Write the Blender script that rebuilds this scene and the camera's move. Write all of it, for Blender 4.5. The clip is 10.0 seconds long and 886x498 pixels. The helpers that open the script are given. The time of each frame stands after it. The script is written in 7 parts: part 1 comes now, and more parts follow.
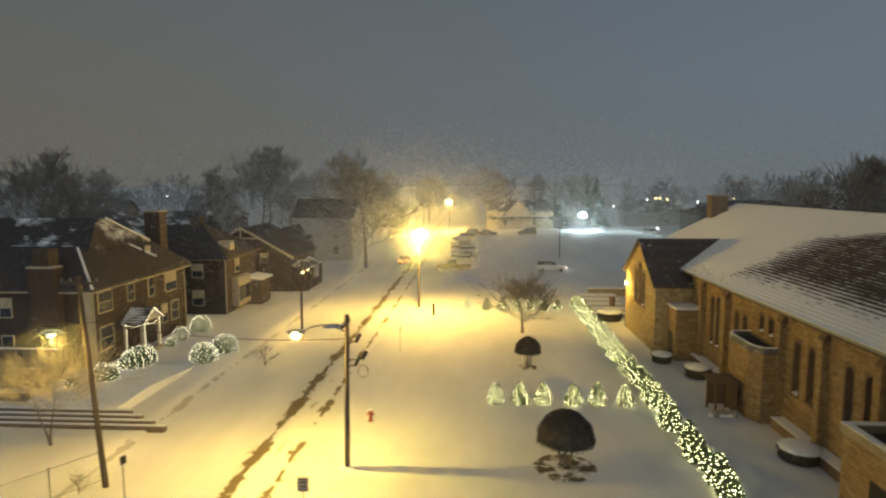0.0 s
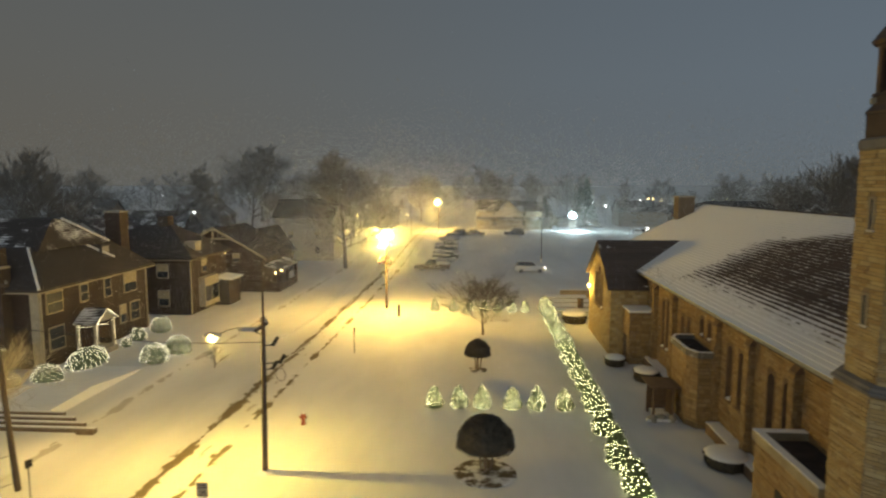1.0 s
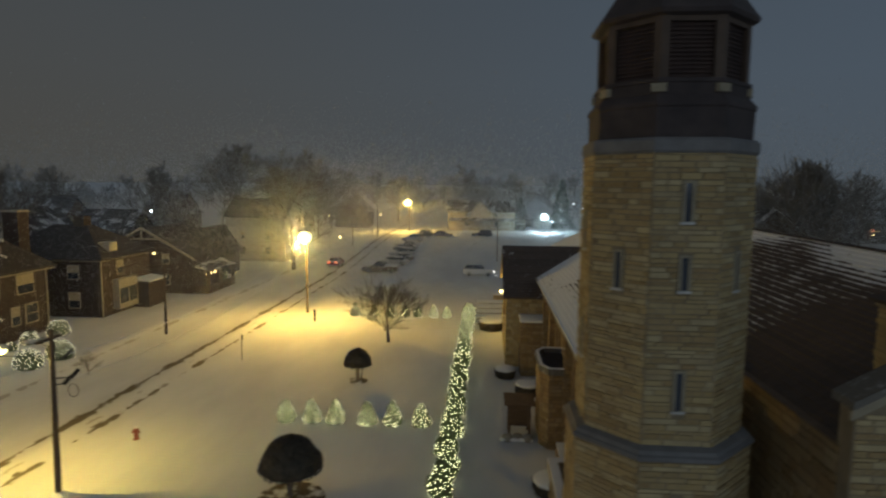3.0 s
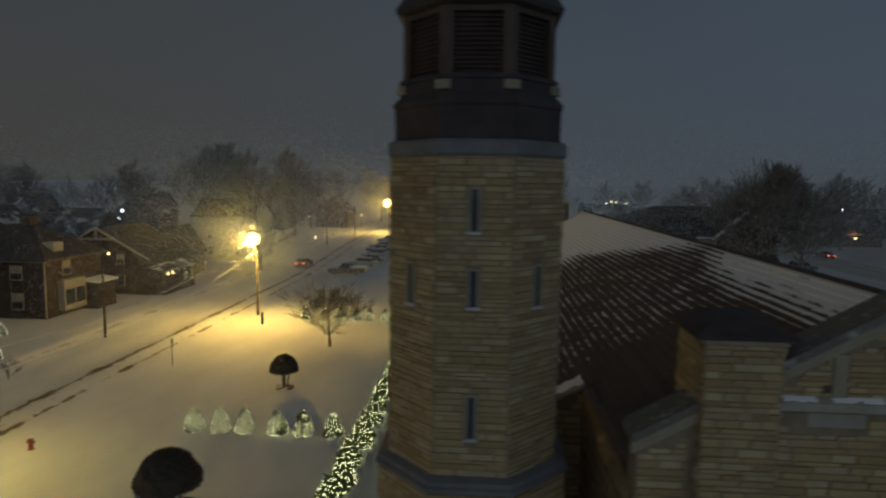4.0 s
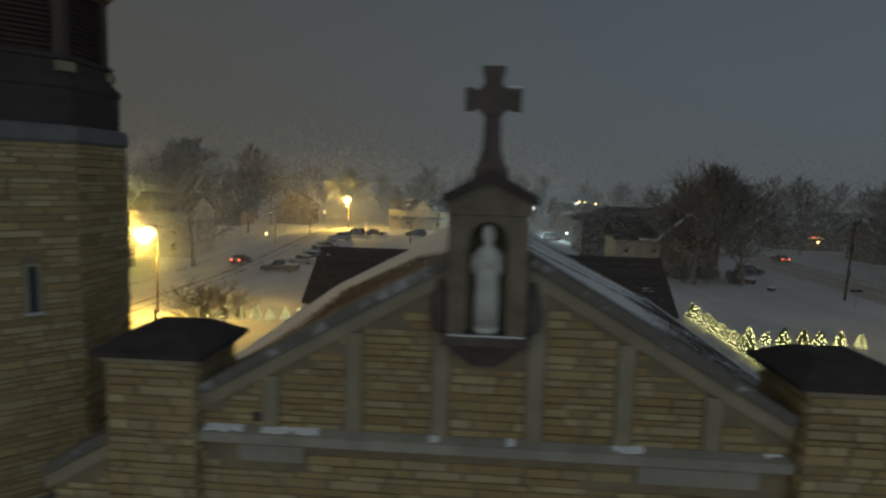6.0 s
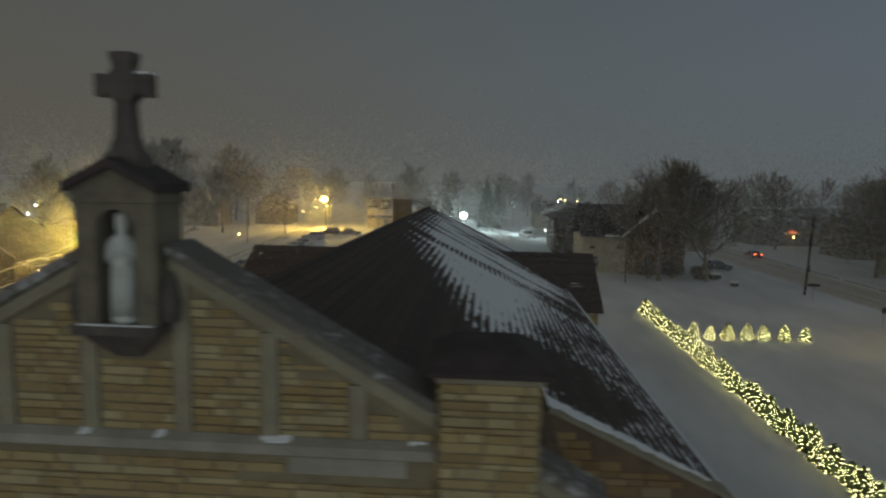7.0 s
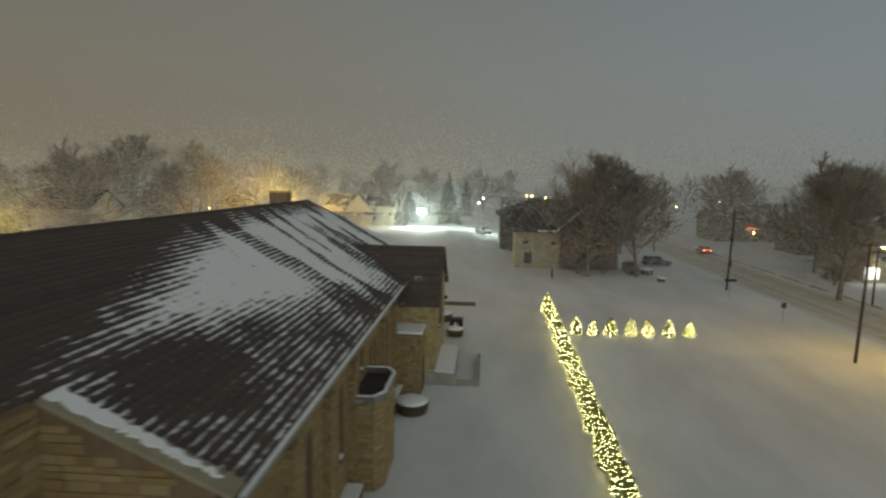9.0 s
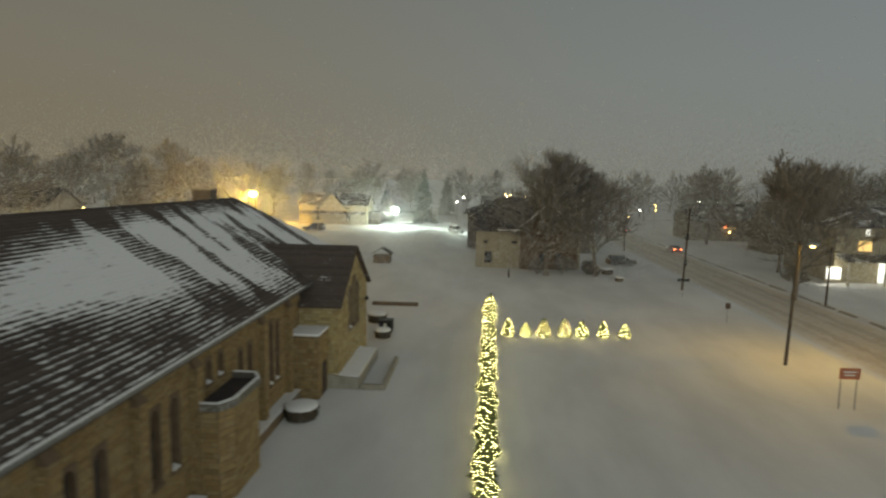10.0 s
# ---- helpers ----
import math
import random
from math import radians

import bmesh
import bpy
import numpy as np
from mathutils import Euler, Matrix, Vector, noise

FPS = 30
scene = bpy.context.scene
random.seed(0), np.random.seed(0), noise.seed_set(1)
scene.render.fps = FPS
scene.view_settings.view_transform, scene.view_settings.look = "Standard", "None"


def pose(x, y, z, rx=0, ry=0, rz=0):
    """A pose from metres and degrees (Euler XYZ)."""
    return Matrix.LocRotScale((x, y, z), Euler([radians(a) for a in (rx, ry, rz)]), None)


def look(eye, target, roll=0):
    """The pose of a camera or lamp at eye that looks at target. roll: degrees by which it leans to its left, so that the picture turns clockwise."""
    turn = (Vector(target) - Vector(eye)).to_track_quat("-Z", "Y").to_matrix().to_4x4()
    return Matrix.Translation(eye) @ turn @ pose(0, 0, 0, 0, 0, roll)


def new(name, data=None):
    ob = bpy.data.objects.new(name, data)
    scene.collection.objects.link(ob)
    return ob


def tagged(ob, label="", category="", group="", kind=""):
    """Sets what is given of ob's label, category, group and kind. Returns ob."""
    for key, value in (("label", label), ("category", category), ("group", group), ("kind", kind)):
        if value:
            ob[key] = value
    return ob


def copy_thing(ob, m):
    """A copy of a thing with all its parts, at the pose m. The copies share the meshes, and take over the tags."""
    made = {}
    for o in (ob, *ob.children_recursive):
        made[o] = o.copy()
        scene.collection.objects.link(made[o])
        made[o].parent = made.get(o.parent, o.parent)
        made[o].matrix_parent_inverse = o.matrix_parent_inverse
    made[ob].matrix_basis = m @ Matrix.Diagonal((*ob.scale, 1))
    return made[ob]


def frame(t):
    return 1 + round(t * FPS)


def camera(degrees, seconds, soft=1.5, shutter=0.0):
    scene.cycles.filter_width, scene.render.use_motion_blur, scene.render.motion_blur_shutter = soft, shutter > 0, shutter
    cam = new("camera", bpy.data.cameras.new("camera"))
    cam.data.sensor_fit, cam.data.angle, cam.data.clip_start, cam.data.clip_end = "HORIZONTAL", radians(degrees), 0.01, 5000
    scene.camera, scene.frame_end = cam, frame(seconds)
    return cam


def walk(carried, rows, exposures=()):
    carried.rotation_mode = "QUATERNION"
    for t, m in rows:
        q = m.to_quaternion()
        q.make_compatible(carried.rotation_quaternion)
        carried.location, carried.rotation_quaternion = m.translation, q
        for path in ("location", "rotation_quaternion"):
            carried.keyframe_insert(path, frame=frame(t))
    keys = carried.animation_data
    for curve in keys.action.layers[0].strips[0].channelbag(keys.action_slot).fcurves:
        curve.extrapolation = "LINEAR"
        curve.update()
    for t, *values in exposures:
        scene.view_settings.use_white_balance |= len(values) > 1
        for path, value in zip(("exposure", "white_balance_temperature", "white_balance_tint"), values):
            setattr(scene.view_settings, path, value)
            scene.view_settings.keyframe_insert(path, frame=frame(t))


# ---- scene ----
cam = camera(73.0, 10.0, soft=2.3, shutter=0.7)
PATH = [
    (0, (0.195, 0.697, 13.606), (0.083, 2.683, 13.393), -0.1),
    (0.5, (2.231, 0.909, 13.672), (2.112, 2.894, 13.46), -0.0),
    (1, (4.242, 1.277, 13.708), (4.115, 3.261, 13.494), 0.0),
    (1.5, (6.356, 1.667, 13.708), (6.221, 3.651, 13.494), 0.1),
    (2, (8.454, 2.253, 13.774), (8.313, 4.236, 13.557), 0.1),
    (2.5, (10.661, 3.027, 13.874), (10.518, 5.01, 13.657), 0.3),
    (4, (17.613, 5.389, 14.156), (17.475, 7.373, 13.939), 0.8),
    (4.5, (19.919, 6.068, 14.148), (19.786, 8.051, 13.928), 1.0),
    (5, (22.293, 6.658, 14.167), (22.161, 8.641, 13.943), 1.1),
    (5.5, (24.617, 7.268, 14.165), (24.486, 9.251, 13.941), 1.3),
    (6, (26.954, 7.674, 14.195), (26.824, 9.658, 13.973), 1.6),
    (7.5, (34.63, 8.254, 14.072), (34.51, 10.238, 13.845), 0.9),
    (8, (37.442, 8.512, 14.003), (37.314, 10.494, 13.773), 1.0),
    (8.5, (40.316, 8.97, 13.917), (40.182, 10.952, 13.686), 0.9),
    (9, (43.337, 9.675, 13.895), (43.202, 11.657, 13.663), 1.0),
    (9.5, (46.411, 10.512, 13.914), (46.275, 12.494, 13.68), 1.0),
    (10, (49.439, 11.492, 13.818), (49.308, 13.474, 13.584), 1.0),
]
walk(cam, [(t, look(eye, target, roll)) for t, eye, target, roll in PATH],
     exposures=[(0.0, 0.34, 6950, 8), (1.0, 0.20, 7000, 8), (2.5, -0.40, 6500, 8), (4.0, -0.92, 6250, 9), (4.5, -1.06, 6150, 9), (5.0, -1.02, 6150, 8), (5.5, -0.66, 6500, 8), (6.2, -0.38, 7250, 8), (7.5, 0.16, 7400, 6), (8.0, 0.52, 7800, 6), (8.5, 0.74, 8300, 6), (9.0, 0.80, 8600, 6), (10.0, 0.80, 9100, 6)])

# ---------------------------------------------------------------- light: an overcast night sky over a town
world = bpy.data.worlds.new("night_sky")
scene.world = world
world.use_nodes = True
wn, wl = world.node_tree.nodes, world.node_tree.links
wn.clear()
w_out = wn.new("ShaderNodeOutputWorld")
w_bg = wn.new("ShaderNodeBackground")
w_tc = wn.new("ShaderNodeTexCoord")
w_sep = wn.new("ShaderNodeSeparateXYZ")
w_ramp = wn.new("ShaderNodeValToRGB")
wl.new(w_tc.outputs["Generated"], w_sep.inputs[0])
wl.new(w_sep.outputs["Z"], w_ramp.inputs[0])
wl.new(w_bg.outputs[0], w_out.inputs[0])
cr = w_ramp.color_ramp
cr.elements[0].position, cr.elements[0].color = 0.0, (0.104, 0.113, 0.119, 1)
cr.elements[1].position, cr.elements[1].color = 1.0, (0.092, 0.104, 0.118, 1)
for at, colour in ((0.06, (0.104, 0.116, 0.126)), (0.16, (0.100, 0.116, 0.131)), (0.34, (0.086, 0.103, 0.122))):
    el = cr.elements.new(at)
    el.color = (*colour, 1)


def w_math(op, p, q):
    n = wn.new("ShaderNodeMath")
    n.operation = op
    for s, v in zip(n.inputs, (p, q)):
        if isinstance(v, float):
            s.default_value = v
        else:
            wl.new(v, s)
    return n.outputs[0]


# the clouds are brighter low over the town centre to the south, and amber low in the west
fade = w_math("POWER", w_math("SUBTRACT", 1.0, w_math("MAXIMUM", w_sep.outputs["Z"], 0.0)), 2.0)
south = w_math("MULTIPLY", w_math("MULTIPLY", w_math("MAXIMUM", w_math("MULTIPLY", w_sep.outputs["Y"], -1.0), 0.0), fade), 9.5)
east = w_math("ADD", w_math("MULTIPLY", w_sep.outputs["X"], 0.22), 1.0)
wl.new(w_math("MULTIPLY", w_math("ADD", south, 1.0), east), w_bg.inputs[1])
low = w_math("MAXIMUM", w_math("SUBTRACT", 1.0, w_math("MULTIPLY", w_math("ABSOLUTE", w_sep.outputs["Z"], 0.0), 2.2)), 0.0)
west = w_math("MULTIPLY", w_math("MAXIMUM", w_math("ADD", w_math("MULTIPLY", w_sep.outputs["X"], -0.7), 0.10), 0.0), low)
w_mix = wn.new("ShaderNodeMix")
w_mix.data_type = "RGBA"
wl.new(west, w_mix.inputs["Factor"])
wl.new(w_ramp.outputs[0], w_mix.inputs[6])
w_mix.inputs[7].default_value = (0.126, 0.108, 0.078, 1)
w_blue = wn.new("ShaderNodeMix")
w_blue.data_type, w_blue.blend_type = "RGBA", "MULTIPLY"
wl.new(w_math("MINIMUM", w_math("MAXIMUM", w_math("ADD", w_math("MULTIPLY", w_sep.outputs["X"], 1.1), 0.45), 0.0), 1.0), w_blue.inputs["Factor"])
wl.new(w_mix.outputs[2], w_blue.inputs[6])
w_blue.inputs[7].default_value = (0.90, 1.0, 1.13, 1)
wl.new(w_blue.outputs[2], w_bg.inputs[0])

SODIUM, WARM, BLUISH = (1.0, 0.64, 0.13), (1.0, 0.67, 0.15), (0.60, 0.87, 1.0)


def light_at(place, watts, colour, radius=0.25):
    lamp = bpy.data.lights.new("lamp_light", "POINT")
    lamp.energy, lamp.color, lamp.shadow_soft_size = watts, colour, radius
    ob = new("lamp_light", lamp)
    ob.location = place
    return ob


def beam_at(place, watts, colour):
    """The downward share of a street lamp, thrown by its reflector."""
    lamp = bpy.data.lights.new("lamp_light", "SPOT")
    lamp.energy, lamp.color, lamp.shadow_soft_size, lamp.spot_size, lamp.spot_blend = watts, colour, 0.25, radians(164), 1.0
    new("lamp_light", lamp).location = place


light_at((-8.4, 28.1, 6.15), 3100, WARM)
beam_at((-8.4, 28.1, 6.15), 900, WARM)
light_at((-5.75, 63.2, 8.15), 13500, SODIUM)
beam_at((-5.75, 63.2, 8.15), 2500, SODIUM)
light_at((-7.2, 153.6, 8.6), 18000, SODIUM)
light_at((27.75, 155.6, 5.4), 7500, BLUISH)
light_at((-18.6, 25.6, 6.6), 1150, WARM)
light_at((75.2, 58.0, 8.8), 800, SODIUM)
light_at((14.2, 57.9, 4.3), 420, WARM, 0.1)
light_at((99.4, 98.4, 2.3), 90, (0.85, 0.93, 1.0), 0.5)
light_at((106.2, 97.6, 2.6), 110, (0.85, 0.93, 1.0), 0.5)
light_at((43.5, 153.6, 5.4), 2500, BLUISH)

# ---------------------------------------------------------------- materials


class Nodes:
    """A short way to wire a node material."""

    def __init__(self, name):
        self.mat = bpy.data.materials.new(name)
        self.mat.use_nodes = True
        self.nt = self.mat.node_tree
        self.bsdf = self.nt.nodes["Principled BSDF"]

    def add(self, kind, **ins):
        n = self.nt.nodes.new(kind)
        for k, v in ins.items():
            self.put(n.inputs[k.replace("_", " ")], v)
        return n

    def put(self, socket, v):
        if hasattr(v, "is_output"):
            self.nt.links.new(v, socket)
        elif isinstance(v, (tuple, list)) and len(v) == 3 and socket.type == "RGBA":
            socket.default_value = (*v, 1)
        else:
            socket.default_value = v

    def set(self, **ins):
        for k, v in ins.items():
            self.put(self.bsdf.inputs[k.replace("_", " ")], v)

    def math(self, op, a, b=0.0, c=0.0):
        n = self.nt.nodes.new("ShaderNodeMath")
        n.operation = op
        for s, v in zip(n.inputs, (a, b, c)):
            self.put(s, v)
        return n.outputs[0]

    def mix(self, f, a, b):
        n = self.nt.nodes.new("ShaderNodeMix")
        n.data_type = "RGBA"
        self.put(n.inputs["Factor"], f)
        self.put(n.inputs[6], a)
        self.put(n.inputs[7], b)
        return n.outputs[2]

    def ramp(self, f, stops):
        n = self.nt.nodes.new("ShaderNodeValToRGB")
        els = n.color_ramp.elements
        while len(els) < len(stops):
            els.new(0.5)
        for e, (p, c) in zip(els, stops):
            e.position, e.color = p, (*c, 1) if len(c) == 3 else c
        self.put(n.inputs[0], f)
        return n.outputs[0]

    def smooth(self, v, lo, hi, a=0.0, b=1.0):
        n = self.nt.nodes.new("ShaderNodeMapRange")
        n.interpolation_type = "SMOOTHSTEP"
        for s, x in zip(n.inputs, (v, lo, hi, a, b)):
            self.put(s, x)
        return n.outputs[0]

    def place(self):
        return self.nt.nodes.new("ShaderNodeNewGeometry").outputs["Position"]

    def own(self):
        return self.nt.nodes.new("ShaderNodeTexCoord").outputs["Object"]

    def noise(self, vec, scale, detail=3.0, rough=0.55):
        n = self.add("ShaderNodeTexNoise", Vector=vec, Scale=scale, Detail=detail, Roughness=rough)
        return n.outputs["Fac"]

    def stretch(self, vec, sx, sy, sz):
        n = self.nt.nodes.new("ShaderNodeVectorMath")
        n.operation = "MULTIPLY"
        self.put(n.inputs[0], vec)
        n.inputs[1].default_value = (sx, sy, sz)
        return n.outputs[0]

    def bump(self, height, strength=0.5, distance=0.02):
        b = self.add("ShaderNodeBump", Height=height, Strength=strength, Distance=distance)
        self.put(self.bsdf.inputs["Normal"], b.outputs[0])


def surface(name, light, dark, scale=3.0, rough=0.8, fine=25.0, strength=0.4, distance=0.01, metal=0.0, vec=None):
    """Two tones mixed by a broad and a fine noise, with a little relief."""
    m = Nodes(name)
    p = m.own() if vec is None else m.stretch(m.own(), *vec)
    broad, grain = m.noise(p, scale), m.noise(p, fine, 2.0)
    f = m.math("ADD", m.math("MULTIPLY", broad, 0.65), m.math("MULTIPLY", grain, 0.35))
    m.set(Base_Color=m.ramp(f, [(0.32, dark), (0.66, light)]), Roughness=m.smooth(grain, 0.2, 0.8, rough - 0.1, min(1, rough + 0.1)), Metallic=metal)
    m.bump(grain, strength, distance)
    return m.mat


def dusted(name, light, dark):
    """Weathered stone with a broken dusting of snow."""
    m = Nodes(name)
    p = m.place()
    b, g, f = m.noise(p, 1.3, 3.0), m.noise(p, 5.0, 4.0, 0.65), m.noise(p, 22.0, 2.0)
    dust = m.smooth(m.math("ADD", m.math("MULTIPLY", g, 0.6), m.math("MULTIPLY", b, 0.5)), 0.56, 0.72, 0.0, 0.42)
    m.set(Base_Color=m.mix(dust, m.mix(f, dark, light), (0.68, 0.68, 0.67)), Roughness=0.88)
    m.bump(m.math("ADD", f, dust), 0.5, 0.015)
    return m.mat


def glow(name, colour, strength):
    m = Nodes(name)
    m.set(Base_Color=colour, Emission_Color=colour, Emission_Strength=strength, Roughness=0.4)
    return m.mat


def snow_ground():
    m = Nodes("snow_field")
    p = m.place()
    s = m.nt.nodes.new("ShaderNodeSeparateXYZ")
    m.put(s.inputs[0], p)
    x, y = s.outputs[0], s.outputs[1]
    drift = m.noise(m.stretch(p, 1, 0.35, 1), 0.22, 4.0)
    grain = m.noise(p, 14.0, 3.0, 0.7)
    fine = m.noise(p, 2.2, 4.0, 0.6)
    base = m.mix(m.smooth(drift, 0.3, 0.7), (0.58, 0.58, 0.57), (0.70, 0.70, 0.69))
    # ragged bare slush where tyres and the gutter have broken the snow
    ragged = m.noise(m.stretch(p, 1.3, 0.42, 1), 2.2, 5.0, 0.65)
    patchy = m.noise(m.stretch(p, 0.0, 0.26, 0), 1.0, 3.0, 0.6)

    def streak(x0, half, need, gate):
        near = m.math("SUBTRACT", half, m.math("ABSOLUTE", m.math("SUBTRACT", x, x0)))
        v = m.math("ADD", m.math("MULTIPLY", near, 1.2), m.math("MULTIPLY", m.math("SUBTRACT", ragged, need), 1.6))
        v = m.math("ADD", v, m.math("MULTIPLY", m.math("SUBTRACT", patchy, gate), 2.0))
        return m.smooth(v, 0.0, 0.14)

    west = m.smooth(y, 18, 22)
    marks = m.math("MAXIMUM", m.math("MULTIPLY", streak(-10.95, 0.30, 0.5, 0.46), west), m.math("MULTIPLY", streak(-9.0, 0.16, 0.52, 0.5), west))
    marks = m.math("MAXIMUM", marks, m.math("MULTIPLY", streak(-9.9, 0.25, 0.62, 0.6), 0.5))
    marks = m.math("MAXIMUM", marks, m.math("MULTIPLY", streak(-18.2, 0.10, 0.5, 0.5), 0.45))
    for x0, w, k in ((80.7, 0.3, 0.16), (82.3, 0.45, 0.24), (84.9, 0.3, 0.20), (86.3, 0.5, 0.26)):
        marks = m.math("MAXIMUM", marks, m.math("MULTIPLY", streak(x0, w, 0.5, 0.42), k))
    marks = m.math("MAXIMUM", marks, m.math("MULTIPLY", streak(89.2, 0.12, 0.5, 0.45), 0.7))
    # east road: wheel-worn snow, with the amber pool of lamplight put into its colour
    road = m.math("MULTIPLY", m.smooth(x, 78.5, 80.0), m.smooth(x, 88.8, 87.6))
    worn_lamplit = m.mix(m.math("MULTIPLY", road, m.smooth(fine, 0.35, 0.75, 0.45, 0.9)), base, (0.49, 0.40, 0.27))
    m.set(Base_Color=m.mix(marks, worn_lamplit, (0.15, 0.115, 0.06)), Roughness=m.smooth(grain, 0.3, 0.7, 0.65, 0.9))
    h = m.math("ADD", m.math("MULTIPLY", fine, 0.6), m.math("MULTIPLY", grain, 0.25))
    m.bump(m.math("SUBTRACT", h, m.math("MULTIPLY", marks, 0.5)), 0.55, 0.06)
    return m.mat


def snow_cap():
    m = Nodes("snow_cap")
    p = m.place()
    g, b = m.noise(p, 9.0, 3.0), m.noise(p, 1.4, 3.0)
    m.set(Base_Color=m.mix(b, (0.70, 0.70, 0.69), (0.83, 0.83, 0.82)), Roughness=0.8)
    m.bump(g, 0.5, 0.03)
    return m.mat


def stone(name, by_object, tint=(0.96, 0.91, 0.75)):
    m = Nodes(name)
    if by_object:
        r = m.nt.nodes.new("ShaderNodeObjectInfo").outputs["Random"]
    else:
        r = m.nt.nodes.new("ShaderNodeNewGeometry").outputs["Random Per Island"]
    p = m.place()
    g, b = m.noise(p, 16.0, 4.0, 0.65), m.noise(p, 2.5, 3.0)
    tone = m.ramp(r, [(p0, tuple(c0 * k0 for c0, k0 in zip(q0, tint))) for p0, q0 in ((0.0, (0.27, 0.19, 0.08)), (0.22, (0.40, 0.30, 0.14)), (0.45, (0.50, 0.41, 0.22)), (0.62, (0.34, 0.23, 0.10)), (0.8, (0.46, 0.40, 0.26)), (1.0, (0.55, 0.47, 0.29)))])
    dirt = m.mix(m.smooth(b, 0.35, 0.7, 0.0, 0.35), tone, (0.17, 0.13, 0.08))
    m.set(Base_Color=m.mix(m.smooth(g, 0.3, 0.75, 0.0, 0.45), dirt, (0.50 * tint[0], 0.43 * tint[1], 0.29 * tint[2])), Roughness=0.88)
    m.bump(g, 0.7, 0.03)
    return m.mat


def roof_tiles(name, slope):
    """Dark tiles with snow lodged on the courses; slope: right, left or none."""
    m = Nodes(name)
    p = m.place()
    s = m.nt.nodes.new("ShaderNodeSeparateXYZ")
    m.put(s.inputs[0], p)
    x, y = s.outputs[0], s.outputs[1]
    r = m.nt.nodes.new("ShaderNodeObjectInfo").outputs["Random"]
    n1, n2 = m.noise(p, 0.55, 3.0), m.noise(m.stretch(p, 1.0, 1.0, 0.0), 2.6, 3.0, 0.6)
    tile = m.noise(m.stretch(p, 1.0, 3.0, 1.0), 1.6, 2.0)
    dark = m.mix(tile, (0.066, 0.051, 0.043), (0.120, 0.091, 0.075))
    dark = m.mix(m.math("MULTIPLY", r, 0.4), dark, (0.035, 0.031, 0.030))
    if slope == "right":
        frac = m.math("FRACT", m.math("DIVIDE", m.math("SUBTRACT", 38.1, x), 0.27375))
        diag = m.math("ADD", m.math("MULTIPLY", y, 0.34), m.math("MULTIPLY", x, 0.20))
        co = m.nt.nodes.new("ShaderNodeCombineXYZ")
        m.put(co.inputs[0], m.math("MULTIPLY", x, 0.10))
        m.put(co.inputs[1], diag)
        streaks = m.noise(co.outputs[0], 1.0, 3.0, 0.5)
        up = m.math("MAXIMUM", 28.2, m.math("ADD", 28.4, m.math("MULTIPLY", m.math("SUBTRACT", 41.0, y), 0.29)))
        low = m.math("MINIMUM", 37.4, m.math("ADD", 33.3, m.math("MULTIPLY", m.math("SUBTRACT", y, 27.0), 0.24)))
        a = m.math("MULTIPLY", m.math("SUBTRACT", x, up), 0.75)
        b = m.math("MULTIPLY", m.math("SUBTRACT", low, x), 0.50)
        front = m.math("MULTIPLY", m.math("SUBTRACT", y, 25.2), 0.30)
        d = m.math("MINIMUM", m.math("MINIMUM", a, b), front)
        d = m.math("MAXIMUM", m.math("MINIMUM", d, 1.0), -0.29)
        far = m.smooth(y, 36.0, 44.0)
        cut = m.math("MULTIPLY", m.smooth(streaks, 0.50, 0.58), far)
        d = m.math("SUBTRACT", d, m.math("MULTIPLY", cut, 1.25))
        blob = m.math("ADD", m.math("POWER", m.math("MULTIPLY", m.math("SUBTRACT", x, 34.9), 0.55), 2.0), m.math("POWER", m.math("MULTIPLY", m.math("SUBTRACT", y, 26.0), 0.38), 2.0))
        blob = m.math("ADD", blob, m.math("MULTIPLY", m.math("SUBTRACT", m.noise(p, 0.9, 3.0), 0.5), 1.6))
        d = m.math("SUBTRACT", d, m.smooth(blob, 1.7, 0.1, 0.0, 0.5))
        deep = m.smooth(m.math("SUBTRACT", up, x), 0.4, 1.8)
        d = m.math("SUBTRACT", d, m.math("MULTIPLY", deep, 0.8))
    elif slope == "left":
        frac = m.math("FRACT", m.math("DIVIDE", m.math("SUBTRACT", x, 16.95), 0.25125))
        top = m.math("MINIMUM", m.smooth(y, 26.5, 31.5, 25.5, 27.0), m.math("ADD", 26.9, m.math("MULTIPLY", m.math("SUBTRACT", 31.0, y), 0.34)))
        a = m.math("MULTIPLY", m.math("SUBTRACT", x, 19.2), 0.7)
        b = m.math("MULTIPLY", m.math("SUBTRACT", top, x), 1.05)
        c = m.math("MULTIPLY", m.math("SUBTRACT", 41.5, y), 0.35)
        dk = m.math("MINIMUM", m.math("MINIMUM", a, b), c)
        dk = m.math("MINIMUM", m.math("MAXIMUM", dk, -1.0), 0.46)
        ragged = m.math("MULTIPLY", m.smooth(x, 18.9, 17.6), m.smooth(n2, 0.5, 0.62, 0.0, 0.9))
        d = m.math("SUBTRACT", m.math("SUBTRACT", 0.05, dk), m.math("MULTIPLY", ragged, m.smooth(y, 36.0, 44.0)))
        d = m.math("SUBTRACT", d, m.math("MULTIPLY", m.math("MULTIPLY", m.smooth(y, 25.0, 22.5), m.smooth(x, 25.5, 24.0)), 0.6))
    else:
        frac = m.math("FRACT", m.math("DIVIDE", x, 0.26))
        d = m.math("ADD", -1.05, m.math("MULTIPLY", m.smooth(n1, 0.56, 0.7), 0.5))
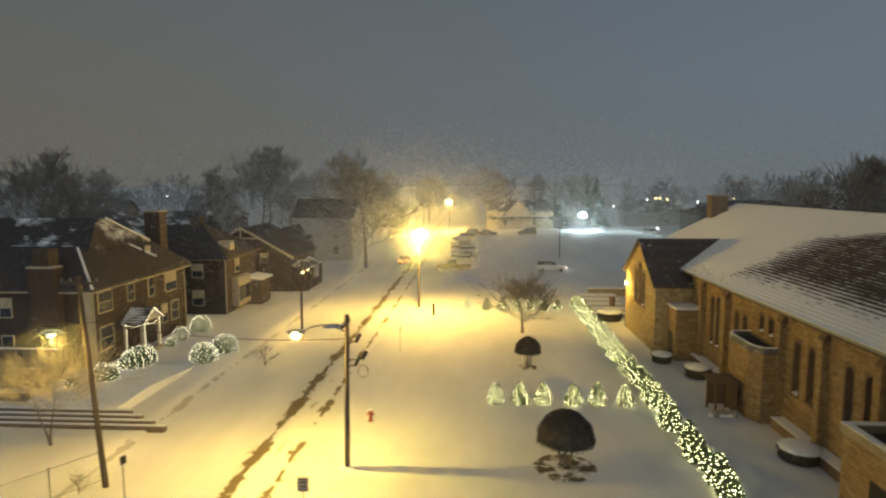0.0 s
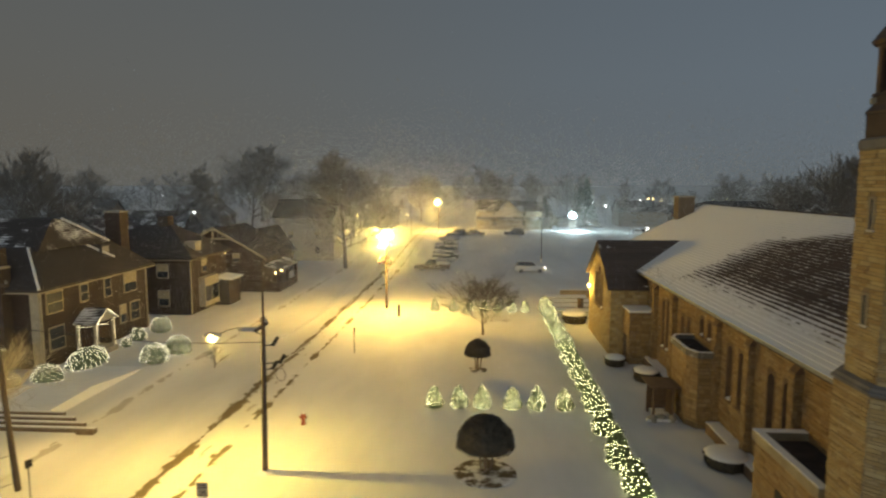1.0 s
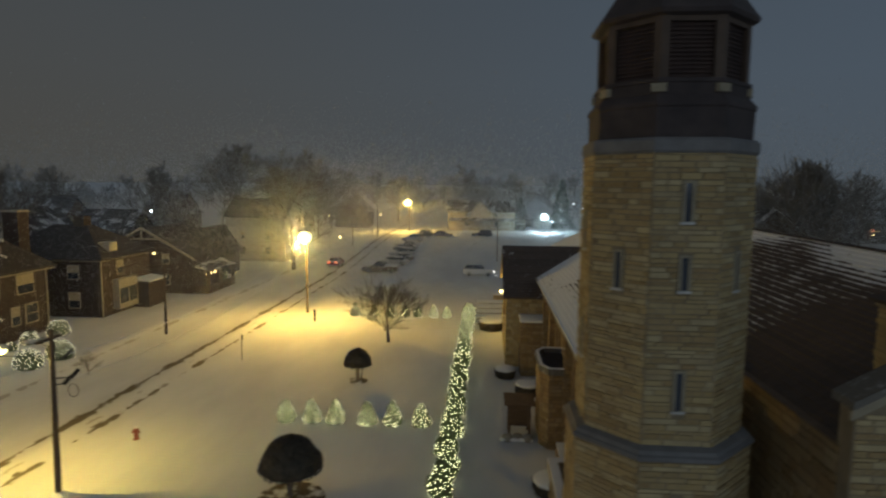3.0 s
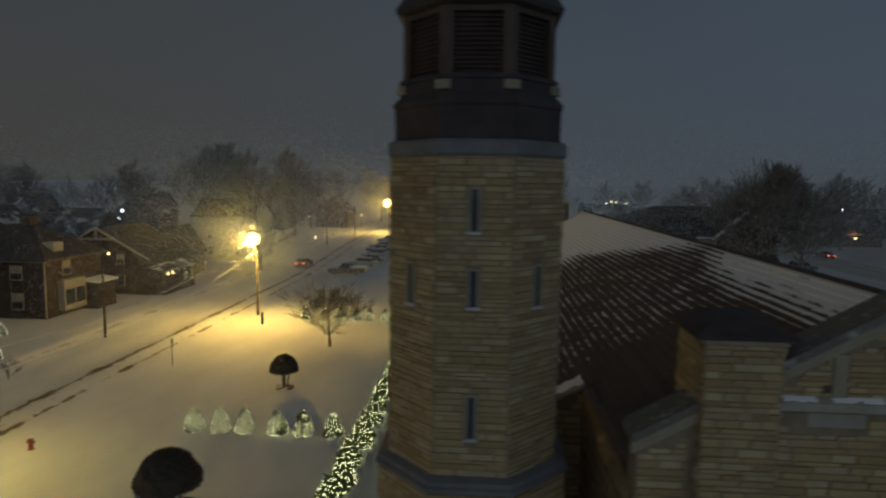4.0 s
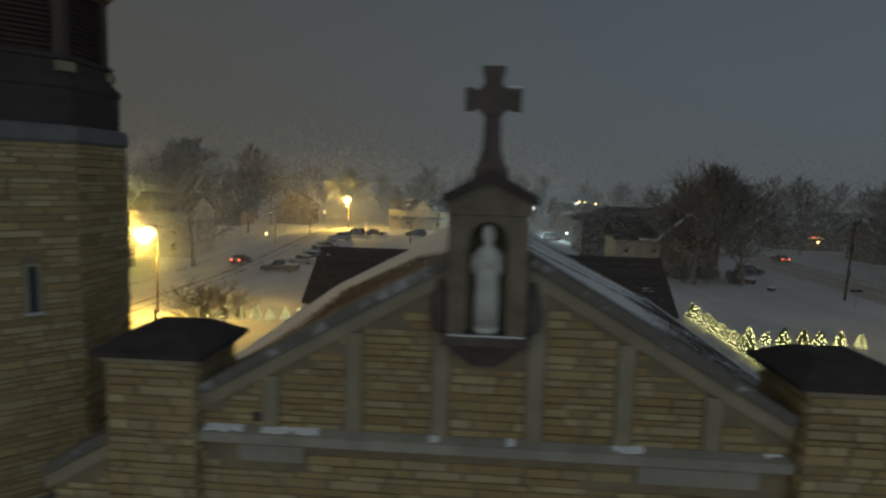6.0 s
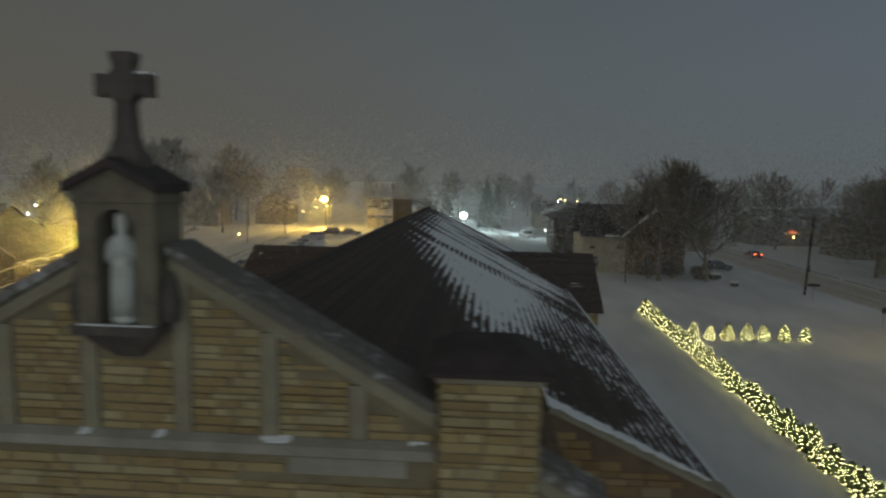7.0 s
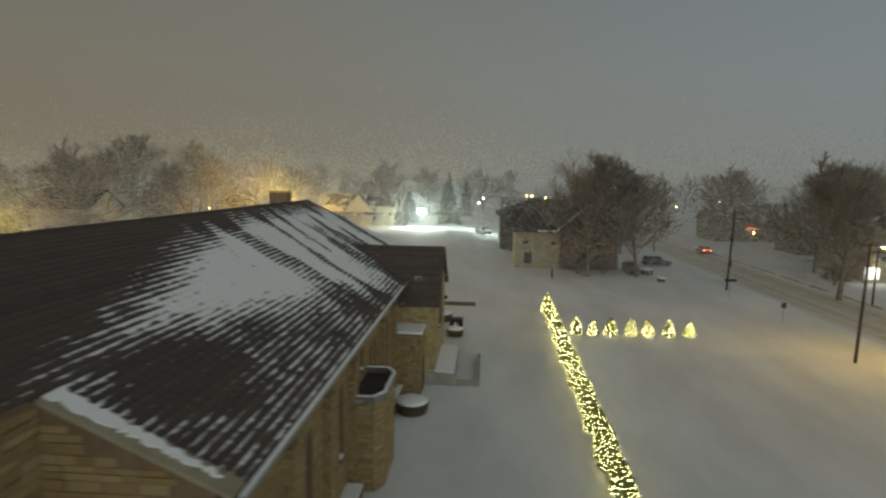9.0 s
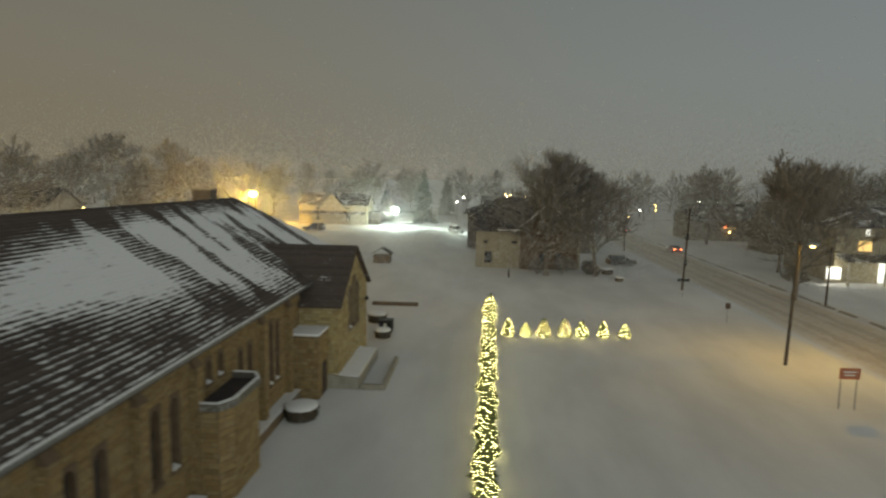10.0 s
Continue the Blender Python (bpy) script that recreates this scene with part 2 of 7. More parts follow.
        if slope == "transept":
            frac = m.math("FRACT", m.math("DIVIDE", y, 0.25))
            d = m.math("ADD", -1.1, m.math("MULTIPLY", m.smooth(n1, 0.56, 0.74), 1.0))
    v = m.math("ADD", d, m.math("MULTIPLY", m.math("SUBTRACT", frac, 0.5), 1.15))
    v = m.math("ADD", v, m.math("MULTIPLY", m.math("SUBTRACT", n2, 0.5), 1.3))
    v = m.math("ADD", v, m.math("MULTIPLY", m.math("SUBTRACT", n1, 0.5), 0.9))
    if slope in ("right", "left"):
        # each course holds its snow in runs of its own
        row = m.math("FLOOR", m.math("DIVIDE", m.math("SUBTRACT", 38.1, x) if slope == "right" else m.math("SUBTRACT", x, 16.95), 0.27375 if slope == "right" else 0.25125))
        at = m.nt.nodes.new("ShaderNodeCombineXYZ")
        m.put(at.inputs[0], m.math("MULTIPLY", row, 5.37))
        m.put(at.inputs[1], m.math("MULTIPLY", y, 0.8))
        v = m.math("ADD", v, m.math("MULTIPLY", m.math("SUBTRACT", m.noise(at.outputs[0], 1.0, 3.0, 0.6), 0.5), 1.7 if slope == "right" else 1.0))
    mask = m.smooth(v, -0.12, 0.34)
    m.set(Base_Color=m.mix(mask, dark, (0.76, 0.76, 0.75)), Roughness=0.88, Specular_IOR_Level=0.25)
    m.bump(m.math("ADD", m.math("MULTIPLY", mask, 0.8), m.math("MULTIPLY", n2, 0.4)), 0.6, 0.04)
    return m.mat


def shingles(name, light, dark, snowy=0.0):
    """Roof of a house: courses by height, with snow lodged in some of them."""
    m = Nodes(name)
    p = m.place()
    s = m.nt.nodes.new("ShaderNodeSeparateXYZ")
    m.put(s.inputs[0], p)
    frac = m.math("FRACT", m.math("DIVIDE", s.outputs[2], 0.16))
    n1, n2 = m.noise(p, 0.5, 3.0), m.noise(p, 5.0, 3.0)
    v = m.math("ADD", m.math("MULTIPLY", m.math("SUBTRACT", n1, 0.62 - snowy), 4.0), m.math("MULTIPLY", m.math("SUBTRACT", frac, 0.5), 0.8))
    v = m.math("ADD", v, m.math("MULTIPLY", m.math("SUBTRACT", n2, 0.5), 0.6))
    m.set(Base_Color=m.mix(m.smooth(v, 0.0, 0.3), m.mix(n2, dark, light), (0.74, 0.74, 0.73)), Roughness=0.85)
    m.bump(m.math("ADD", frac, n2), 0.5, 0.03)
    return m.mat


def brickwork(name, a, b, mortar):
    """Far brick walls, too far to tell brick from brick."""
    m = Nodes(name)
    n = m.add("ShaderNodeTexBrick", Vector=m.stretch(m.own(), 1, 1, 1), Scale=1.0, Color1=a, Color2=b, Mortar=mortar)
    n.inputs["Brick Width"].default_value, n.inputs["Row Height"].default_value, n.inputs["Mortar Size"].default_value = 0.22, 0.075, 0.012
    p = m.own()
    g = m.noise(p, 1.1, 3.0)
    m.set(Base_Color=m.mix(m.smooth(g, 0.3, 0.7, 0.0, 0.5), n.outputs["Color"], tuple(c * 0.6 for c in a)), Roughness=0.9)
    m.bump(m.noise(p, 30.0), 0.4, 0.01)
    return m.mat


def glass(name, tint=(0.02, 0.024, 0.03)):
    m = Nodes(name)
    m.set(Base_Color=m.mix(m.noise(m.place(), 1.2, 2.0), tint, tuple(c * 2.2 for c in tint)), Roughness=0.08, IOR=1.5)
    return m.mat


M_GROUND, M_SNOW = snow_ground(), snow_cap()
M_STONE, M_STONES = stone("ashlar_block", True, (0.86, 0.80, 0.67)), stone("ashlar_wall", False, (0.86, 0.80, 0.67))
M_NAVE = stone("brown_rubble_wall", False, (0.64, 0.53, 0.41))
M_NAVE_JOINT = surface("dark_mortar", (0.19, 0.125, 0.075), (0.12, 0.08, 0.048), 2.0, 0.9)
M_MORTAR = surface("mortar", (0.27, 0.215, 0.135), (0.16, 0.125, 0.075), 2.0, 0.9)
M_TRIM = surface("limestone_trim", (0.38, 0.35, 0.28), (0.23, 0.205, 0.16), 1.5, 0.8)
M_FRIEZE = surface("blue_grey_limestone", (0.185, 0.178, 0.17), (0.11, 0.105, 0.10), 1.5, 0.85)
M_NICHE = surface("sooty_stone", (0.22, 0.185, 0.13), (0.11, 0.09, 0.065), 2.5, 0.85)
M_PILASTER = surface("stained_limestone", (0.33, 0.29, 0.20), (0.21, 0.175, 0.115), 1.5, 0.85)
M_COPING = dusted("weathered_coping", (0.19, 0.17, 0.14), (0.09, 0.08, 0.066))
M_BELFRY = surface("brown_stone", (0.105, 0.072, 0.050), (0.055, 0.037, 0.027), 2.0, 0.85)
M_TILE_R, M_TILE_L, M_TILE = roof_tiles("tiles_east", "right"), roof_tiles("tiles_west", "left"), roof_tiles("tiles_dark", "none")
M_TILE_T = roof_tiles("tiles_transept", "transept")
M_COPPER = surface("weathered_metal", (0.064, 0.047, 0.042), (0.028, 0.021, 0.020), 2.0, 0.85)
M_LOUVRE = surface("louvre_wood", (0.075, 0.045, 0.035), (0.038, 0.024, 0.020), 3.0, 0.8)
M_GLASS = glass("dark_glass")
M_SLIT = glass("dusty_slit_glass", (0.030, 0.034, 0.042))
M_IRON = surface("iron", (0.035, 0.035, 0.035), (0.015, 0.015, 0.015), 6.0, 0.55, metal=0.6)
M_GALV = surface("galvanised", (0.30, 0.31, 0.31), (0.20, 0.20, 0.20), 6.0, 0.5, metal=0.7)
M_STATUE = surface("marble", (0.62, 0.63, 0.57), (0.40, 0.40, 0.35), 4.0, 0.65)
M_SILL = surface("pale_sill_stone", (0.55, 0.54, 0.50), (0.36, 0.35, 0.32), 3.0, 0.85)
M_CROSS = surface("dark_stone", (0.13, 0.105, 0.085), (0.055, 0.045, 0.04), 3.0, 0.85)
M_POLE = surface("pole_wood", (0.095, 0.07, 0.046), (0.042, 0.03, 0.02), 1.5, 0.85, vec=(3, 3, 0.25))
M_BARK = surface("bark", (0.20, 0.165, 0.13), (0.08, 0.062, 0.05), 3.0, 0.9, vec=(2, 2, 0.5))
M_TWIG = surface("snow_dusted_twigs", (0.22, 0.20, 0.175), (0.105, 0.094, 0.082), 0.8, 0.9)
# snowy twigs of the further trees, with some haze put into the tone
M_TWIG_HAZE = surface("snowy_hazed_twigs", (0.24, 0.21, 0.175), (0.12, 0.105, 0.088), 0.6, 0.92)
# paler, yellower and glossier than other twigs: gold lamplight put into the colour
M_TWIG_LIT = surface("lamplit_twigs", (0.40, 0.36, 0.27), (0.22, 0.195, 0.145), 0.8, 0.45)
# palest twigs, for the skyline woods: distance haze is put into the colour
M_TWIG_FAR = surface("hazed_far_twigs", (0.28, 0.26, 0.235), (0.16, 0.15, 0.137), 0.1, 0.95)
M_NEEDLE = surface("conifer_needles", (0.085, 0.11, 0.045), (0.03, 0.045, 0.02), 4.0, 0.7)
M_SPRUCE = surface("snowy_needles", (0.11, 0.13, 0.11), (0.03, 0.045, 0.035), 0.9, 0.85)
M_YEW = surface("clipped_yew", (0.095, 0.074, 0.046), (0.036, 0.03, 0.02), 5.0, 0.8)
M_BRICK = brickwork("red_brick", (0.052, 0.034, 0.025), (0.040, 0.026, 0.020), (0.07, 0.060, 0.050))
M_BRICK_T = brickwork("tan_brick", (0.34, 0.27, 0.18), (0.28, 0.21, 0.14), (0.30, 0.26, 0.20))
M_SIDING = surface("white_siding", (0.36, 0.35, 0.32), (0.26, 0.25, 0.23), 1.0, 0.7, vec=(1, 1, 6))
M_PALE = surface("cream_paint", (0.33, 0.29, 0.20), (0.23, 0.20, 0.14), 1.0, 0.75)
M_CREAM = surface("pale_cream_paint", (0.44, 0.39, 0.28), (0.32, 0.28, 0.20), 1.0, 0.75)
M_TRIMW = surface("white_trim_paint", (0.38, 0.34, 0.26), (0.26, 0.23, 0.17), 4.0, 0.6)
M_SHINGLE = shingles("dark_shingles", (0.055, 0.046, 0.042), (0.024, 0.021, 0.020), -0.10)
M_SHINGLE_P = shingles("striped_porch_shingles", (0.08, 0.07, 0.065), (0.035, 0.03, 0.028), 0.11)
M_SHINGLE_U = shingles("upper_roof_shingles", (0.055, 0.046, 0.042), (0.024, 0.021, 0.020), 0.02)
M_SHINGLE_S = shingles("snowy_shingles", (0.09, 0.078, 0.07), (0.04, 0.034, 0.031), 0.05)
M_BULB = glow("warm_bulb", (1.0, 0.97, 0.48), 16.0)
M_BULBW = glow("white_bulb", (1.0, 0.96, 0.66), 5.0)
M_SODIUM, M_WARMLAMP, M_BLUELAMP = glow("sodium_lens", (1.0, 0.74, 0.30), 7.0), glow("warm_lens", (1.0, 0.80, 0.36), 7.0), glow("mercury_lens", (0.72, 0.93, 1.0), 7.0)
M_SPARK, M_SPARKW = glow("far_amber_lamp", (1.0, 0.72, 0.30), 9.0), glow("far_white_lamp", (0.85, 0.92, 1.0), 12.0)
M_ROOMW, M_ROOMY = glow("lit_room_white", (0.86, 0.93, 1.0), 0.5), glow("lit_room_amber", (1.0, 0.72, 0.30), 0.5)
M_BLIND = surface("drawn_blind", (0.40, 0.35, 0.24), (0.26, 0.22, 0.15), 3.0, 0.8)
M_TAIL, M_HEAD = glow("tail_lamp", (1.0, 0.16, 0.06), 6.0), glow("head_lamp", (1.0, 0.97, 0.9), 14.0)
M_RED = surface("hydrant_red", (0.34, 0.10, 0.05), (0.18, 0.05, 0.03), 8.0, 0.6)
M_WHITE = surface("sign_white", (0.70, 0.68, 0.62), (0.60, 0.58, 0.52), 6.0, 0.5)
M_DARKBAR = surface("sign_ink", (0.05, 0.045, 0.04), (0.03, 0.03, 0.03), 6.0, 0.6)
M_ORANGE = surface("orange_board", (0.40, 0.13, 0.06), (0.28, 0.09, 0.045), 4.0, 0.6)
M_RUBBER = surface("tyre_rubber", (0.03, 0.03, 0.03), (0.015, 0.015, 0.015), 8.0, 0.85)
M_CHIMNEY = brickwork("brown_brick", (0.17, 0.125, 0.08), (0.12, 0.085, 0.055), (0.16, 0.13, 0.10))
M_CONCRETE = surface("concrete", (0.36, 0.33, 0.28), (0.22, 0.20, 0.16), 1.5, 0.9)
M_TIMBER = surface("red_cedar", (0.15, 0.095, 0.055), (0.08, 0.05, 0.03), 2.0, 0.8, vec=(1, 1, 5))
# white flakes that make up the added lamp halos
M_HALO = surface("halo_flake", (0.85, 0.85, 0.85), (0.78, 0.78, 0.78), 3.0, 0.8)
# greyer flakes for the imitated haze, toned to match the sky behind
M_SNOW_HAZE = surface("haze_flake", (0.60, 0.60, 0.58), (0.54, 0.54, 0.52), 3.0, 0.9)

# ---------------------------------------------------------------- mesh helpers


def mesh_of(bm, name, m, flat=True):
    me = bpy.data.meshes.new(name)
    bmesh.ops.recalc_face_normals(bm, faces=bm.faces)
    bm.to_mesh(me)
    bm.free()
    me.materials.append(m)
    if not flat:
        for f in me.polygons:
            f.use_smooth = True
    return me


def mesh_from(verts, faces, name, m):
    me = bpy.data.meshes.new(name)
    me.from_pydata(verts, [], faces)
    me.update()
    me.materials.append(m)
    return me


def root(name, place, label, category, group="", kind=""):
    ob = new(name)
    ob.location = place
    ob.empty_display_size = 0.3
    return tagged(ob, label, category, group, kind)


def top_of(ob):
    while ob.parent:
        ob = ob.parent
    return ob


def part(name, bm, m, parent, label="", flat=True, kind=""):
    """Link a bmesh, given in the world, as one mesh under a thing or a part."""
    bmesh.ops.translate(bm, verts=bm.verts, vec=-top_of(parent).location)
    ob = new(name, mesh_of(bm, name, m, flat))
    ob.parent = parent
    return tagged(ob, label, kind=kind)


def part_from(name, verts, faces, m, parent, label="", kind=""):
    o = top_of(parent).location
    ob = new(name, mesh_from([(v[0] - o[0], v[1] - o[1], v[2] - o[2]) for v in verts], faces, name, m))
    ob.parent = parent
    return tagged(ob, label, kind=kind)


def solid(name, bm, m, label, category, group="", kind="", flat=True, place=None):
    """A thing that is one mesh."""
    if place is None:
        xs = [v.co for v in bm.verts]
        place = Vector((sum(v.x for v in xs) / len(xs), sum(v.y for v in xs) / len(xs), min(v.z for v in xs)))
    bmesh.ops.translate(bm, verts=bm.verts, vec=-Vector(place))
    ob = new(name, mesh_of(bm, name, m, flat))
    ob.location = place
    return tagged(ob, label, category, group, kind)


def box(bm, x0, x1, y0, y1, z0, z1, turn=None):
    m = Matrix.LocRotScale(((x0 + x1) / 2, (y0 + y1) / 2, (z0 + z1) / 2), None, (x1 - x0, y1 - y0, z1 - z0))
    return bmesh.ops.create_cube(bm, size=1, matrix=(turn @ m) if turn else m)["verts"]


def boxed(*a, bevel=0.0):
    bm = bmesh.new()
    box(bm, *a)
    if bevel:
        bmesh.ops.bevel(bm, geom=bm.edges[:], offset=bevel, segments=1, affect="EDGES")
    return bm


def prism(bm, pts, way):
    """A flat outline pushed along way."""
    a = [bm.verts.new(p) for p in pts]
    b = [bm.verts.new(Vector(p) + Vector(way)) for p in pts]
    n = len(pts)
    bm.faces.new(a)
    bm.faces.new(b[::-1])
    for i in range(n):
        bm.faces.new((a[i], b[i], b[(i + 1) % n], a[(i + 1) % n]))


def prismed(pts, way):
    bm = bmesh.new()
    prism(bm, pts, way)
    return bm


def rod(bm, a, b, r0, r1=None, sides=8):
    """A tapered round bar from a to b."""
    a, b = Vector(a), Vector(b)
    d = b - a
    q = d.to_track_quat("Z", "Y").to_matrix().to_4x4()
    bmesh.ops.create_cone(bm, cap_ends=True, segments=sides, radius1=r0, radius2=r0 if r1 is None else r1, depth=d.length, matrix=Matrix.Translation((a + b) / 2) @ q)


def tubed(pts, r, sides=6):
    """One bent round bar through points."""
    bm = bmesh.new()
    pts = [Vector(p) for p in pts]
    rings = []
    for i, p in enumerate(pts):
        d = (pts[min(i + 1, len(pts) - 1)] - pts[max(i - 1, 0)]).normalized()
        e = d.cross(Vector((0.13, 0.21, 0.97))).normalized()
        g = d.cross(e)
        rings.append([bm.verts.new(p + (e * math.cos(6.28318 * k / sides) + g * math.sin(6.28318 * k / sides)) * r) for k in range(sides)])
    for a, b in zip(rings, rings[1:]):
        for k in range(sides):
            bm.faces.new((a[k], a[(k + 1) % sides], b[(k + 1) % sides], b[k]))
    bm.faces.new(rings[0][::-1])
    bm.faces.new(rings[-1])
    return bm


def rodded(*a, **k):
    bm = bmesh.new()
    rod(bm, *a, **k)
    return bm


def lathe(bm, place, profile, sides=16):
    """A turned shape: profile of (radius, height)."""
    x, y, z = place
    rings = []
    for r, h in profile:
        rings.append([bm.verts.new((x + r * math.cos(2 * math.pi * i / sides), y + r * math.sin(2 * math.pi * i / sides), z + h)) for i in range(sides)])
    for a, b in zip(rings, rings[1:]):
        for i in range(sides):
            bm.faces.new((a[i], a[(i + 1) % sides], b[(i + 1) % sides], b[i]))
    bm.faces.new(rings[0][::-1])
    bm.faces.new(rings[-1])


def lathed(place, profile, sides=16):
    bm = bmesh.new()
    lathe(bm, place, profile, sides)
    return bm


def octagon(cx, cy, half, z):
    c = half * 0.41421
    return [(cx - c, cy - half, z), (cx + c, cy - half, z), (cx + half, cy - c, z), (cx + half, cy + c, z), (cx + c, cy + half, z), (cx - c, cy + half, z), (cx - half, cy + c, z), (cx - half, cy - c, z)]


def ring_solid(bm, rings):
    """Close a stack of equal outlines into one solid."""
    vs = [[bm.verts.new(p) for p in r] for r in rings]
    n = len(vs[0])
    for a, b in zip(vs, vs[1:]):
        for i in range(n):
            bm.faces.new((a[i], a[(i + 1) % n], b[(i + 1) % n], b[i]))
    bm.faces.new(vs[0][::-1])
    bm.faces.new(vs[-1])


CUBE_F = [(0, 3, 2, 1), (4, 5, 6, 7), (0, 1, 5, 4), (1, 2, 6, 5), (2, 3, 7, 6), (3, 0, 4, 7)]


def courses(rng, o, u, n, width, z0, z1, low, high, short, long, inside=None, gaps=None):
    """Random coursed stones on a wall face from o along u, outward n: (centre, length, height, proud)."""
    out, z = [], z0
    while z < z1 - 0.04:
        h = min(rng.uniform(low, high), z1 - z)
        a = -rng.uniform(0, short)
        while a < width:
            w = rng.uniform(short, long)
            lo, hi = max(a, 0.0), min(a + w, width)
            a += w
            if hi - lo < 0.06:
                continue
            runs = [(lo, hi)]
            for p, q in gaps(z, z + h) if gaps else ():
                runs = [r for s, e in runs for r in ((s, min(e, p)), (max(s, q), e)) if r[1] - r[0] > 0.05]
            for s, e in runs:
                if inside is None or inside(s, e, z, z + h):
                    out.append((Vector(o) + Vector(u) * ((s + e) / 2) + Vector((0, 0, z + h / 2 - o[2])), e - s - 0.018, h - 0.018, rng.uniform(0.006, 0.045)))
        z += h
    return out


def stones_mesh(stones, u, n):
    """The stones of one face, joined: vertices and faces."""
    u, n = Vector(u), Vector(n)
    vs, fs = [], []
    for c, l, h, proud in stones:
        b = len(vs)
        for k, q in ((-0.03, 1.0), (proud, 0.93)):
            for su, sz in ((-1, -1), (1, -1), (1, 1), (-1, 1)):
                vs.append(c + u * (su * l / 2 * q) + Vector((0, 0, sz * h / 2 * q)) + n * k)
        fs += [tuple(b + i for i in f) for f in CUBE_F]
    return vs, fs


def stone_pieces(stones, u, n, parent, name="stone"):
    """The stones of one face as objects on a few shared meshes."""
    u, n = Vector(u), Vector(n)
    turn = Matrix((u, -n, Vector((0, 0, 1)))).transposed()
    if not STONE_SHAPES:
        rng = random.Random(5)
        for k in range(6):
            vs = []
            for yy, q in ((0.5, 1.0), (-0.5, 0.93)):
                for sx, sz in ((-1, -1), (1, -1), (1, 1), (-1, 1)):
                    vs.append((sx * 0.5 * q * rng.uniform(0.97, 1.0), yy + (rng.uniform(-0.15, 0.15) if yy < 0 else 0), sz * 0.5 * q * rng.uniform(0.95, 1.0)))
            STONE_SHAPES.append(mesh_from(vs, CUBE_F, "stone", M_STONE))
    o = top_of(parent).location
    for i, (c, l, h, proud) in enumerate(stones):
        ob = new(name, STONE_SHAPES[i % 6])
        ob.parent = parent
        ob.matrix_basis = Matrix.LocRotScale(c + n * ((proud - 0.03) / 2) - o, turn.to_quaternion(), (l, proud + 0.03, h))


STONE_SHAPES = []
STONE_JOBS = []   # faces of single stones, laid last

# ---------------------------------------------------------------- ground


def rise(x, y):
    """The parking lot and the town behind it climb gently to the north."""
    u = min(1.0, max(0.0, (y - 88) / 54))
    w = min(1.0, max(0.0, (50 - x) / 10))
    return 1.84 * u * u * (3 - 2 * u) * w


def ground_height(x, y):
    """Level lawns and a rising lot, with the streets set down behind their kerbs."""
    h = rise(x, y)
    if -18.2 < x < -11.0:
        h -= 0.13
    if 78.8 < x < 89.2:
        h -= 0.13
    if y < 140 and -60 < x < 110:
        h += 0.05 * noise.noise((x * 0.11, y * 0.08, 0.0)) + 0.025 * noise.noise((x * 0.5, y * 0.35, 3.0))
    return h


def make_ground():
    xs = [-3000, -900, -400, -200, -120, -90, -70, -55] + [-45 + 1.5 * i for i in range(18)]
    xs += [-18.25, -18.15, -16, -14.5, -13, -11.05, -10.95] + [-10 + 1.25 * i for i in range(71)] + [78.75, 78.85, 81.5, 84, 86.5, 89.15, 89.25]
    xs += [90.5 + 1.5 * i for i in range(20)] + [130, 170, 260, 500, 1000, 3000]
    ys = [-3000, -800, -300, -120, -60, -30, -10, 5] + [14 + 1.25 * i for i in range(90)] + [130 + 6 * i for i in range(15)] + [240, 300, 420, 700, 1200, 2000, 4500]
    vs = [(x, y, ground_height(x, y)) for y in ys for x in xs]
    n = len(xs)
    fs = [(j * n + i, j * n + i + 1, (j + 1) * n + i + 1, (j + 1) * n + i) for j in range(len(ys) - 1) for i in range(n - 1)]
    me = mesh_from(vs, fs, "ground", M_GROUND)
    for f in me.polygons:
        f.use_smooth = True
    tagged(new("ground", me), "wind-drifted snow over lawns, street and parking lot", "ground", kind="structure")


make_ground()

# ---------------------------------------------------------------- the church
CX, NY0, NY1, NARTHEX = 27.05, 22.0, 64.0, 16.6
WEST, EAST, EAVE, RIDGE = 17.0, 38.0, 6.75, 11.75
KW, KE = (RIDGE - EAVE) / (CX - WEST), (RIDGE - EAVE) / (EAST - CX)
church = root("church", (CX, 40, 0), "long tan stone church with a snow-streaked tile roof and transepts", "church")


def roof_z(x):
    return EAVE + (x - WEST) * KW if x < CX else EAVE + (EAST - x) * KE


def wall_y(bm, x0, x1, y0, y1, z1, holes):
    """A wall along y with oblong openings through it."""
    edges = sorted({y0, y1, *[h[0] for h in holes], *[h[1] for h in holes]})
    for a, b in zip(edges, edges[1:]):
        hs = [h for h in holes if h[0] <= a + 1e-6 and h[1] >= b - 1e-6]
        if hs:
            box(bm, x0, x1, a, b, -0.3, hs[0][2])
            box(bm, x0, x1, a, b, hs[0][3], z1)
        else:
            box(bm, x0, x1, a, b, -0.3, z1)
    bmesh.ops.remove_doubles(bm, verts=bm.verts, dist=0.0005)


